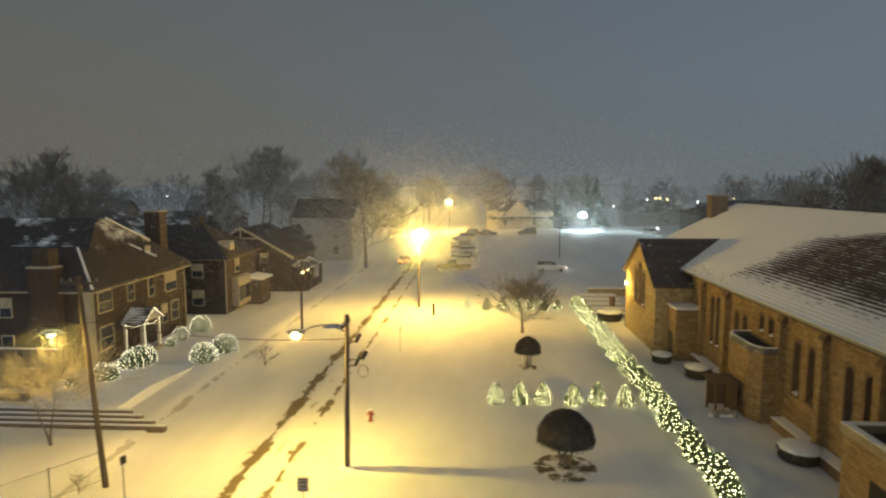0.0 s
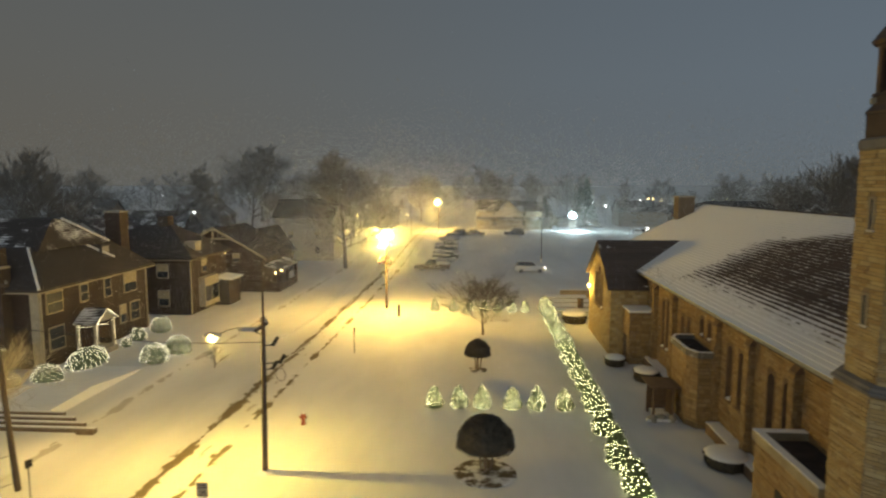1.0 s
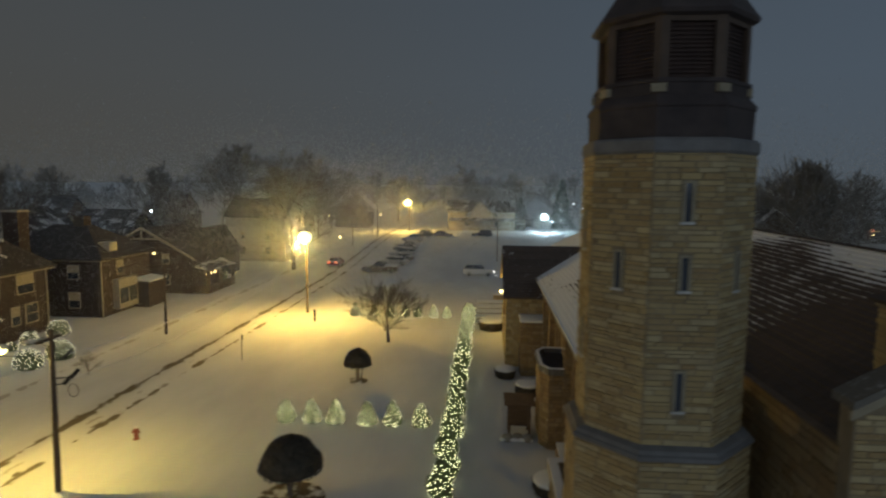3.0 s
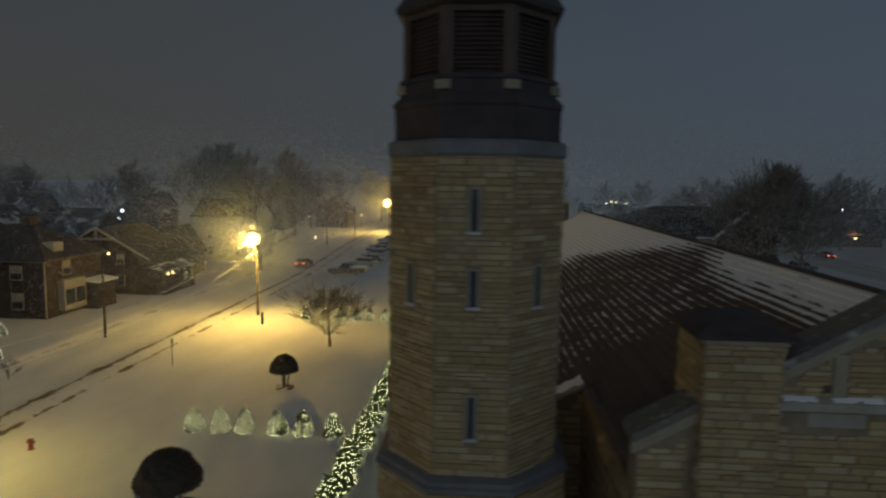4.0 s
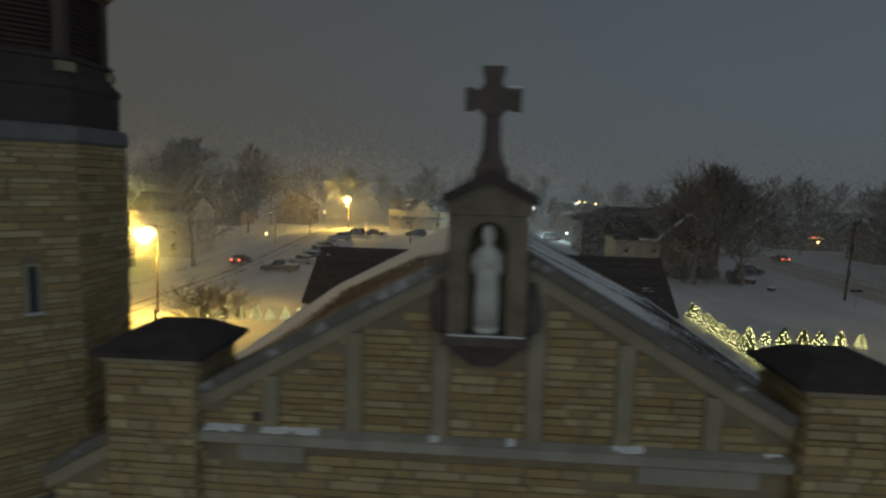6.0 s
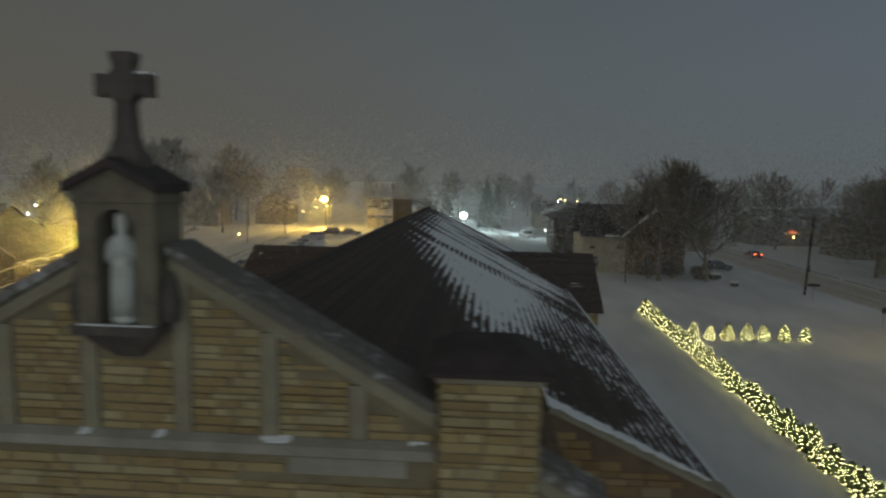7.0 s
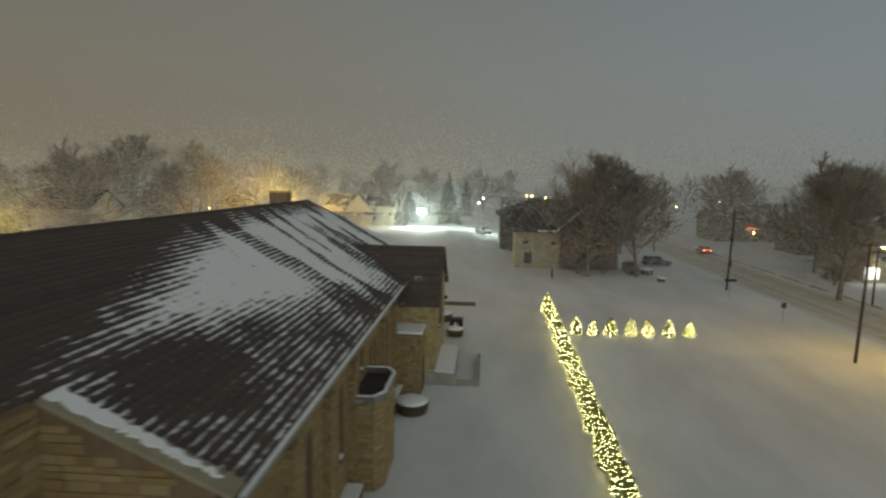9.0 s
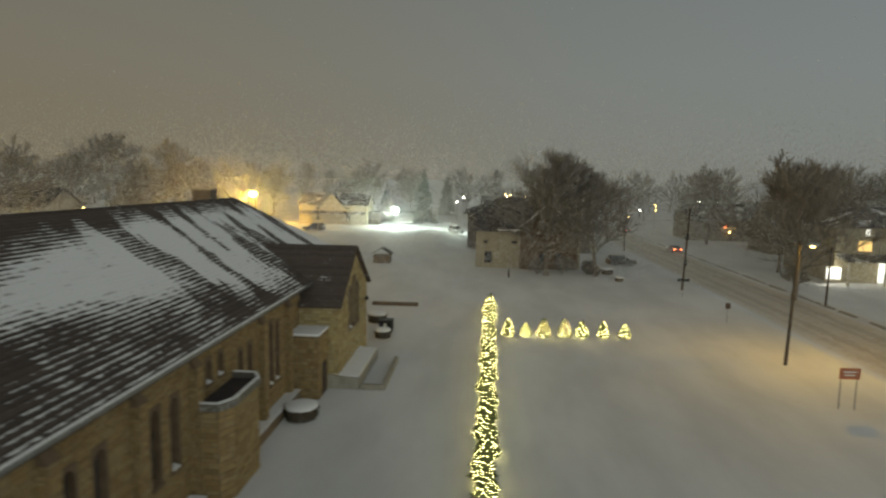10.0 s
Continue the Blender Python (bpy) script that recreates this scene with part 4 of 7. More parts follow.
box(bm, FX - 0.66, FX + 0.66, FY - 0.42, FY + 0.1, 11.84, 11.97)
ring_solid(bm, [[(FX - w, FY - d, z), (FX + w, FY - d, z), (FX + w, FY + 0.02, z), (FX - w, FY + 0.02, z)] for w, d, z in ((0.18, 0.05, 11.45), (0.42, 0.22, 11.66), (0.58, 0.34, 11.84))])
part("bracket", slim(bm), M_CROSS, niche, "dark carved stone bracket")
part("ledge_snow", slim(boxed(FX - 0.58, FX + 0.58, FY - 0.40, FY - 0.33, 11.97, 11.985)), M_SNOW, niche)
for s in (-1, 1):
    part("scroll", slim(lathed((FX + s * 0.70, FY - 0.1, 11.95), [(0.03, 0), (0.13, 0.05), (0.16, 0.3), (0.12, 0.55), (0.05, 0.75)], 10)), M_CROSS, niche)
bm = bmesh.new()
ring_solid(bm, [[(FX - w, FY + 0.1 - d, z), (FX + w, FY + 0.1 - d, z), (FX + w, FY + 0.1 + d, z), (FX - w, FY + 0.1 + d, z)] for w, d, z in ((0.27, 0.2, 14.05), (0.26, 0.2, 14.3), (0.2, 0.16, 14.38), (0.14, 0.11, 14.6), (0.12, 0.1, 15.1), (0.15, 0.12, 15.17), (0.25, 0.12, 15.27), (0.25, 0.12, 15.49), (0.15, 0.12, 15.59), (0.13, 0.11, 15.66), (0.17, 0.12, 15.8), (0.17, 0.12, 15.88))])
for s in (-1, 1):
    ring_solid(bm, [[(FX + s * q, FY + 0.1 - 0.1, 15.38 - h), (FX + s * q, FY + 0.1 + 0.1, 15.38 - h), (FX + s * q, FY + 0.1 + 0.1, 15.38 + h), (FX + s * q, FY + 0.1 - 0.1, 15.38 + h)] for q, h in ((0.1, 0.12), (0.25, 0.12), (0.29, 0.17), (0.42, 0.17))])
for v in bm.verts:
    v.co.z = 14.05 + (v.co.z - 14.05) * 0.88
cross = part("cross", slim(bm), M_CROSS, church, "weathered dark stone cross on the gable")
bm = bmesh.new()
box(bm, FX + 0.2, FX + 0.40, FY + 0.01, FY + 0.18, 15.37, 15.40)
part("snow", slim(bm), M_SNOW, cross)
bm = lathed((0, 0, 0), [(0.2, 0), (0.215, 0.06), (0.18, 0.1), (0.19, 0.4), (0.175, 0.72), (0.19, 0.95), (0.205, 1.1), (0.17, 1.2), (0.075, 1.26), (0.07, 1.3), (0.1, 1.36), (0.105, 1.45), (0.085, 1.53), (0.03, 1.58)], 18)
bmesh.ops.scale(bm, vec=(0.92, 0.7, 0.98), verts=bm.verts)
for s in (-1, 1):
    rod(bm, (s * 0.17, 0, 1.12), (s * 0.19, -0.04, 0.86), 0.055, 0.045, sides=9)
    rod(bm, (s * 0.19, -0.04, 0.86), (s * 0.03, -0.16, 0.98), 0.045, 0.04, sides=9)
for i in range(7):
    a = radians(-150 + 20 * i)
    rod(bm, (0.175 * math.cos(a), 0.13 * math.sin(a), 0.1), (0.15 * math.cos(a), 0.115 * math.sin(a), 0.8), 0.026, 0.014, sides=6)
bmesh.ops.translate(bm, verts=bm.verts, vec=(NX, FY - 0.12, 12.1))
solid("statue", bm, M_STATUE, "pale robed stone statue standing in a niche", "statue", flat=False, place=(NX, FY - 0.12, 12.1))

# transepts
for side, fx in ((-1, 14.6), (1, 40.2)):
    y0, y1, yc, ze, zp = 49.1, 58.5, 53.8, 5.75, 8.92
    inner = 17.6 if side < 0 else 37.5
    rng = random.Random(60 + side)
    bm = bmesh.new()
    t = 0.5
    a, b = sorted((fx, fx - side * t))
    # gable wall in strips round three lancets
    lan = [(52.3, 53.0, 3.2, 6.0), (53.45, 54.15, 3.2, 6.7), (54.6, 55.3, 3.2, 6.0)]
    wall_y(bm, a, b, y0, y1, ze - 0.1, [(p, q, r, min(s, ze - 0.1)) for p, q, r, s in lan])
    wall = part("transept_wall", bm, M_MORTAR, church, "gabled stone transept front")
    bm = bmesh.new()

    def gz(y):
        return ze - 0.1 + (zp - ze) * (1 - abs(y - yc) / (yc - y0)) if y0 < y < y1 else ze - 0.1

    cuts = [y0, 52.3, 53.0, 53.45, yc, 54.15, 54.6, 55.3, y1]
    for p, q in zip(cuts, cuts[1:]):
        lo = ze - 0.1
        for w in lan:
            if p >= w[0] - 1e-6 and q <= w[1] + 1e-6:
                lo = w[3]
        prism(bm, [(a, p, lo), (a, q, lo), (a, q, max(gz(q), lo + 0.01)), (a, p, max(gz(p), lo + 0.01))], (b - a, 0, 0))
    part("gable", bm, M_MORTAR, wall)
    for w in lan:
        lancet(church, side, fx, *w)

    def ok(lo, hi, za, zb):
        if any(lo + y0 < w[1] + 0.1 and hi + y0 > w[0] - 0.1 and za < w[3] + 0.1 and zb > w[2] - 0.1 for w in lan):
            return False
        return zb < min(gz(lo + y0 + 0.001), gz(hi + y0 - 0.001)) + 0.02

    s1 = stones_mesh(courses(rng, (fx, y0, 0), (0, 1, 0), (side, 0, 0), y1 - y0, 0, zp, 0.16, 0.3, 0.3, 0.85, ok), (0, 1, 0), (side, 0, 0))
    part_from("stone_facing", *s1, M_STONES, wall, kind="stuff")
    for yy, ny in ((y0, -1), (y1, 1)):
        bm = bmesh.new()
        box(bm, *sorted((fx - side * 0.5, inner)), *sorted((yy, yy - ny * 0.5)), -0.3, ze - 0.1)
        sw = part("transept_side", bm, M_MORTAR, church)
        st = courses(rng, (min(fx, inner), yy, 0), (1, 0, 0), (0, ny, 0), abs(fx - inner), 0, ze - 0.15, 0.16, 0.3, 0.3, 0.85)
        part_from("stone_facing", *stones_mesh(st, (1, 0, 0), (0, ny, 0)), M_STONES, sw, kind="stuff")
    deep = 24.0 if side < 0 else 31.5
    for ny, yy in ((-1, y0 - 0.35), (1, y1 + 0.35)):
        zz = ze - 0.22
        out = fx + side * 0.3
        rs = part("transept_roof", prismed([(out, yy, zz), (out, yc, zp), (out, yc, zp - 0.16), (out, yy, zz - 0.16)], (deep - out, 0, 0)), M_TILE_T, church, "dark tile transept roof")
        n = 19
        dy, dz = (yc - yy) / n, (zp - zz) / n
        bm = bmesh.new()
        prism(bm, [(out, -dy * 0.1, 0.035 - dz * 0.1), (out, dy * 1.02, dz * 1.02), (out, dy * 1.02, dz - 0.04), (out, -dy * 0.1, -0.03 - dz * 0.1)], (deep - out, 0, 0))
        me = mesh_of(bm, "tile_course", M_TILE_T)
        for i in range(n):
            ob = new("tile_course", me)
            ob.parent = rs
            ob.location = Vector((0, yy + dy * i, zz + dz * i)) - church.location
    part("wall_lamp", lathed((fx + side * 0.16, 57.9, 4.1), [(0.05, 0), (0.13, 0.05), (0.13, 0.25), (0.06, 0.33)], 8), M_WARMLAMP if side < 0 else M_IRON, church, "small lit wall lantern" if side < 0 else "unlit wall lantern")

chim = part("chimney", boxed(23.9, 25.5, 62.7, 64.0, 9.0, 12.45), M_CHIMNEY, church, "square brown brick chimney")
part("cap", boxed(23.8, 25.6, 62.6, 64.1, 12.45, 12.6, bevel=0.03), M_TRIM, chim)

# ---------------------------------------------------------------- bell tower
TX, TY = 17.4, 19.35
tower = root("bell_tower", (TX, TY, 0), "octagonal tan stone bell tower with a dark louvred belfry", "tower")
low = part("lower_shaft", prismed(octagon(TX, TY, 2.12, -0.3), (0, 0, 8.1)), M_MORTAR, tower, "broad lower stage")
shaft = part("shaft", prismed(octagon(TX, TY, 1.88, 7.8), (0, 0, 7.0)), M_MORTAR, tower, "tall octagonal stone shaft")
bm = bmesh.new()
ring_solid(bm, [octagon(TX, TY, h, z) for h, z in ((2.14, 7.72), (2.20, 7.77), (2.20, 7.84), (2.12, 7.88), (2.10, 7.96), (1.93, 8.02))])
part("string_course", bm, M_FRIEZE, tower, "projecting limestone string course")
bm = bmesh.new()
ring_solid(bm, [octagon(TX, TY, h, z) for h, z in ((1.9, 14.72), (1.94, 14.78), (1.93, 15.0), (1.86, 15.06))])
part("frieze", bm, M_FRIEZE, tower, "smooth limestone frieze")
bm = bmesh.new()
ring_solid(bm, [octagon(TX, TY, h, z) for h, z in ((1.79, 15.06), (1.80, 15.72), (1.83, 15.76), (1.83, 15.84), (1.68, 16.02), (1.68, 16.26), (1.71, 16.28), (1.70, 16.36), (1.62, 16.38))])
part("metal_band", bm, M_COPPER, tower, "dark weathered metal band")
belfry = part("belfry", prismed(octagon(TX, TY, 1.42, 16.35), (0, 0, 1.5)), M_IRON, tower, "dark belfry stage")
for i in range(8):
    ang = math.radians(45 * i)
    turn = Matrix.Translation((TX, TY, 0)) @ Matrix.Rotation(ang, 4, "Z")
    for j in range(13):
        bm = bmesh.new()
        box(bm, -0.50, 0.50, -0.06, 0.06, -0.012, 0.012)
        bmesh.ops.transform(bm, verts=bm.verts, matrix=turn @ Matrix.Translation((0, -1.50, 16.44 + j * 0.092)) @ Matrix.Rotation(radians(48), 4, "X"))
        part("louvre_slat", bm, M_LOUVRE, belfry)
    bm = bmesh.new()
    ring_solid(bm, [[(0.50, -1.63, z), (0.675, -1.63, z), (0.808, -1.497, z), (0.55, -1.35, z)] for z in (16.36, 17.75)])
    bmesh.ops.transform(bm, verts=bm.verts, matrix=turn)
    part("mullion", bm, M_BELFRY, belfry, "brown stone corner mullion")
    part_bm = bmesh.new()
    box(part_bm, -0.50, 0.50, -1.61, -1.44, 17.6, 17.75, turn=turn)
    part("head", part_bm, M_BELFRY, belfry)
    ang2 = ang + math.radians(22.5)
    t2 = Matrix.Translation((TX, TY, 0)) @ Matrix.Rotation(ang2, 4, "Z")
    bm = bmesh.new()
    box(bm, -0.16, 0.16, -1.86, -1.74, 16.06, 16.24, turn=t2)
    part("corner_block", bm, M_PILASTER, tower, "pale stone corner block")
bm = bmesh.new()
ring_solid(bm, [octagon(TX, TY, h, z) for h, z in ((1.6, 17.7), (1.76, 17.75), (1.80, 17.84), (1.6, 18.15), (1.05, 19.0), (0.5, 20.2), (0.06, 21.6))])
part("spire_roof", bm, M_COPPER, tower, "low dark pointed cap roof")
SLITS = {0: [(13.2, 14.05), (11.65, 12.4), (8.85, 9.75), (5.9, 6.8)], 1: [(11.6, 12.45)], 7: [(11.6, 12.45)], 6: [(12.4, 13.3), (9.6, 10.5)]}
oc = octagon(TX, TY, 1.88, 0)
ol = octagon(TX, TY, 2.12, 0)
for i in (0, 1, 2, 6, 7):
    for ring, z0, z1 in ((oc, 8.0, 14.72), (ol, 3.0, 7.70)):
        p, q = Vector(ring[i]), Vector(ring[(i + 1) % 8])
        u = (q - p).normalized()
        n = Vector((u.y, -u.x, 0))
        w = (q - p).length
        cut = SLITS.get(i, [])

        def slits(za, zb, cut=cut, w=w):
            return [(w / 2 - 0.15, w / 2 + 0.15) for a, b in cut if za < b + 0.07 and zb > a - 0.07]

        st = courses(random.Random(70 + i), p, u, n, w, z0, z1, 0.08, 0.16, 0.25, 0.9, None, slits)
        STONE_JOBS.append((st, u, n, shaft if ring is oc else low, {0: 160, 1: 70, 7: 70}.get(i, 0) if ring is oc else 0))
        for a, b in cut:
            if not z0 < a < z1:
                continue
            t = Matrix.Translation(p + u * (w / 2)) @ Matrix((u, -n, Vector((0, 0, 1)))).transposed().to_4x4()
            bm = bmesh.new()
            box(bm, -0.07, 0.07, -0.012, 0.05, a, b, turn=t)
            slit = part("slit_window", bm, M_SLIT, tower, "narrow dark slit window")
            bm = bmesh.new()
            for s in (-1, 1):
                box(bm, s * 0.105 - 0.035, s * 0.105 + 0.035, -0.05, 0.05, a, b + 0.06, turn=t)
            box(bm, -0.07, 0.07, -0.05, 0.05, b, b + 0.06, turn=t)
            part("frame", bm, M_PILASTER, slit)
            bm = bmesh.new()
            box(bm, -0.15, 0.15, -0.07, 0.05, a - 0.06, a, turn=t)
            part("sill", bm, M_SILL, slit, "pale stone sill")
# porch block at the foot of the tower
pb = part("porch_block", boxed(15.5, 17.6, 20.9, 25.6, -0.3, 3.35), M_MORTAR, tower, "low flat-roofed stone porch")
s1 = stones_mesh(courses(random.Random(90), (15.5, 20.9, 0), (0, 1, 0), (-1, 0, 0), 4.7, 0, 3.3, 0.15, 0.28, 0.3, 0.85), (0, 1, 0), (-1, 0, 0))
part_from("stone_facing", *s1, M_NAVE, pb, kind="stuff")
for c in ((15.4, 15.75, 20.8, 25.7), (15.75, 17.5, 25.35, 25.7)):
    par = part("parapet", boxed(*c, 3.35, 3.72), M_PILASTER, pb, "limestone parapet")
    part("snow", boxed(*c, 3.72, 3.77, bevel=0.015), M_SNOW, par)
part("flat_roof", boxed(15.75, 17.5, 20.95, 25.35, 3.36, 3.4), M_COPPER, pb, "dark flat porch roof")
part("doorway", boxed(15.44, 15.5, 22.6, 23.7, 0, 2.2), M_IRON, pb, "dark doorway")

# ---------------------------------------------------------------- plants


def limb(vs, fs, a, b, r0, r1, sides):
    d = (b - a).normalized()
    e = d.cross(Vector((0.31, 0.87, 0.39))).normalized()
    g = d.cross(e)
    k = len(vs)
    for p, r in ((a, r0), (b, r1)):
        for i in range(sides):
            t = 2 * math.pi * i / sides
            vs.append(p + (e * math.cos(t) + g * math.sin(t)) * r)
    fs += [(k + i, k + (i + 1) % sides, k + sides + (i + 1) % sides, k + sides + i) for i in range(sides)]


def bare_tree(rng, height, spread, trunk, stems=1, levels=3, low=0.25, thin=1.0, limbs=20, sub=6, up=1.0):
    """Trunk and crown of a leafless tree, as vertices and faces: a leader with limbs that fork into twigs."""
    tv, tf, cv, cf = [], [], [], []

    def grow(p, d, length, r, level):
        seg = (3, 2, 1)[level - 1]
        nodes = []
        for i in range(seg):
            d = (d + Vector((rng.gauss(0, 1), rng.gauss(0, 1), rng.gauss(0.35, 0.7))) * 0.16).normalized()
            q = p + d * (length / seg)
            r2 = max(r * 0.60, 0.008 * thin)
            limb(cv, cf, p, q, r, r2, 4 if level == 1 else 3)
            p, r = q, r2
            nodes.append((p, d, r))
        if level < levels:
            for i in range(sub):
                p2, d2, r3 = nodes[-1 if i < 2 else min(seg - 1, int(rng.random() ** 0.5 * seg))]
                t = Vector((rng.gauss(0, 1), rng.gauss(0, 1), rng.gauss(0, 0.6))).normalized()
                w = (d2 * 0.8 + t * rng.uniform(0.45, 0.9) + Vector((0, 0, 0.18))).normalized()
                grow(p2 - d2 * length / seg * (0.0 if i < 2 else rng.random()), w, length * rng.uniform(0.36, 0.64), max(r3 * 0.62, 0.009 * thin), level + 1)

    for s in range(stems):
        d = Vector((rng.uniform(-0.4, 0.4), rng.uniform(-0.4, 0.4), 1)).normalized() if stems > 1 else Vector((rng.uniform(-0.04, 0.04), rng.uniform(-0.04, 0.04), 1))
        p, r, n = Vector((0, 0, -0.15)), trunk, 9
        path = [(p, d, r)]
        for i in range(n):
            d = (d + Vector((rng.gauss(0, 0.09), rng.gauss(0, 0.09), 0.05))).normalized()
            q = p + d * height * 0.8 / n
            r2 = r * 0.83
            limb(tv, tf, p, q, r, r2, 7)
            p, r = q, r2
            path.append((p, d, r))
        for i in range(limbs // stems):
            f = low + (1 - low) * ((i + rng.random()) / (limbs // stems))
            k = min(n - 1, int(f * n))
            q = path[k][0].lerp(path[k + 1][0], f * n - k)
            a = i * 2.39996 + rng.uniform(-0.5, 0.5)
            g = (f - low) / (1 - low)
            reach = height * spread * (0.30 + 0.16 * math.sin(math.pi * min(1.0, g + 0.25))) * rng.uniform(0.75, 1.15) * (1.0 - 0.45 * g)
            w = Vector((math.cos(a), math.sin(a), (rng.uniform(0.35, 0.75) + 0.9 * g) * up)).normalized()
            grow(q, w, reach, path[k][2] * rng.uniform(0.4, 0.6), 1)
    top = max(v.z for v in cv)
    k = height / top
    return [v * k for v in tv], tf, [v * k for v in cv], cf


def tree_thing(name, seed, height, label, category, group, twigs=None, **k):
    tv, tf, cv, cf = bare_tree(random.Random(seed), height, **k)
    t = root(name, (0, 0, 0), label, category, group)
    part_from("trunk", tv, tf, M_BARK, t)
    part_from("crown", cv, cf, twigs or M_TWIG, t, "fine bare twigs")
    return t


def bulb_shape(r):
    return [(r, 0, 0), (-r, 0, 0), (0, r, 0), (0, -r, 0), (0, 0, r), (0, 0, -r)], [(0, 2, 4), (2, 1, 4), (1, 3, 4), (3, 0, 4), (2, 0, 5), (1, 2, 5), (3, 1, 5), (0, 3, 5)]


def tufts(rng, at, count, size, out):
    """Small leaf sprays over a surface given by at(rng) -> place, outward."""
    vs, fs = [], []
    for _ in range(count):
        p, n = at(rng)
        d = (n + Vector((rng.gauss(0, 0.5), rng.gauss(0, 0.5), rng.gauss(0.25, 0.4)))).normalized()
        e = d.cross(Vector((rng.gauss(0, 1), rng.gauss(0, 1), rng.gauss(0, 1)))).normalized()
        l, w = size * rng.uniform(0.6, 1.3), size * rng.uniform(0.35, 0.6)
        b = len(vs)
        p = p - d * size * out
        vs += [p - e * w * 0.5, p + e * w * 0.5, p + d * l + e * w * 0.2, p + d * l * 1.15 - e * w * 0.1]
        fs.append((b, b + 1, b + 2, b + 3))
    return vs, fs


def bulbs(rng, at, count, r, out=0.0):
    bv, bf = bulb_shape(r)
    vs, fs = [], []
    for _ in range(count):
        p, n = at(rng)
        p = p + n * out
        b = len(vs)
        vs += [Vector(v) + p for v in bv]
        fs += [tuple(b + i for i in f) for f in bf]
    return vs, fs


def lit_conifer(seed, h, r, count, size, label, group):
    rng = random.Random(seed)
    lump = rng.uniform(0, 9)

    def at(g):
        z = 1 - math.sqrt(g.random())
        a = g.uniform(0, 2 * math.pi)
        rr = r * (1 - z) ** 0.8 * (0.86 + 0.2 * noise.noise((math.cos(a) * 1.5 + lump, math.sin(a) * 1.5, z * 3))) * min(1.0, 0.65 + z * 3)
        return Vector((rr * math.cos(a), rr * math.sin(a), 0.06 + z * h * 0.95)), Vector((math.cos(a), math.sin(a), 0.45)).normalized()

    t = root("lit_conifer", (0, 0, 0), label, "tree", group)
    core = lathed((0, 0, 0), [(r * 0.5, 0.05), (r * 0.72, h * 0.12), (r * 0.5, h * 0.5), (r * 0.2, h * 0.82), (0.02, h * 0.96)], 9)
    part("inner_foliage", core, M_NEEDLE, t)
    part_from("foliage", *tufts(rng, at, 520, 0.17, 0.35), M_NEEDLE, t)
    # the string winds round and up, so its bulbs sit in uneven rows
    pts = []
    for i in range(count):
        z = (i + 0.5) / count
        z = 1 - math.sqrt(1 - z)
        a = i * 2.39996 + rng.uniform(-0.25, 0.25)
        z = min(0.98, max(0.02, z + rng.uniform(-0.03, 0.03)))
        rr = r * (1 - z) ** 0.8 * (0.92 + 0.2 * noise.noise((math.cos(a) * 1.5 + lump, math.sin(a) * 1.5, z * 3))) * min(1.0, 0.65 + z * 3)
        pts.append((Vector((rr * math.cos(a), rr * math.sin(a), 0.08 + z * h * 0.95)), Vector((math.cos(a), math.sin(a), 0.3))))
    it = iter(pts)
    part_from("light_string", *bulbs(rng, lambda g: next(it), count, size), M_BULB, t, "glowing warm bulbs", kind="stuff")
    return t


rows = [("row of lit conifers across the lawn", [(x, 37.0, s) for x, s in ((1.42, 1.0), (2.94, 0.97), (4.37, 0.98), (6.22, 1.0), (7.71, 1.02), (9.39, 1.02))], 1.25),
        ("far row of lit conifers", [(x, 65.2, 0.95) for x in (-0.73, 1.3, 3.0, 4.6, 6.0, 7.6, 9.0)], 1.15),
        ("long west row of lit conifers", [(11.2 + 0.13 * math.sin(i * 1.7) + 0.12 * math.sin(i * 4.1), 26.1 + i * 1.19 + 0.2 * math.sin(i * 3.3), 0.98 + 0.17 * math.sin(i * 2.3)) for i in range(36)], 1.25),
        ("short east row of lit conifers", [(x, 63.7 + (x - 52) * 0.05, s) for x, s in ((51.9, 1.12), (53.45, 0.95), (55.06, 1.12), (56.9, 1.2), (58.4, 1.08), (60.3, 1.05), (62.2, 0.98))], 1.15),
        ("long east row of lit conifers", [(49.75 + 0.018 * i + 0.12 * math.sin(i * 1.3) + 0.1 * math.sin(i * 4.3), 34.2 + i * 1.15 + 0.2 * math.sin(i * 3.1), 0.98 + 0.17 * math.sin(i * 2.9)) for i in range(36)], 1.25)]
protos = {}
used = 0
for label, spots, wide in rows:
    for i, (x, y, s) in enumerate(spots):
        # fewer and larger bulbs on the strings further along the rows
        tier = 2 if label[:4] in ("far ", "shor") or y > 58 else 1 if y > 43 else 0
        k = (tier, used % 5)
        if k not in protos:
            o = lit_conifer(100 + len(protos), 1.46 + 0.06 * (len(protos) % 3), 0.52 + 0.03 * (len(protos) % 2), (76, 42, 24)[tier], (0.0215, 0.0305, 0.043)[tier], "small conifer wrapped in warm white string lights", label)
            protos[k] = o
            o.matrix_basis = pose(x, y, 0, 0, 0, 40 * i)
        else:
            o = copy_thing(protos[k], pose(x, y, 0, 0, 0, 67 * i))
            o["group"] = label
        o.scale = (s * wide, s * wide, s)
        used += 1


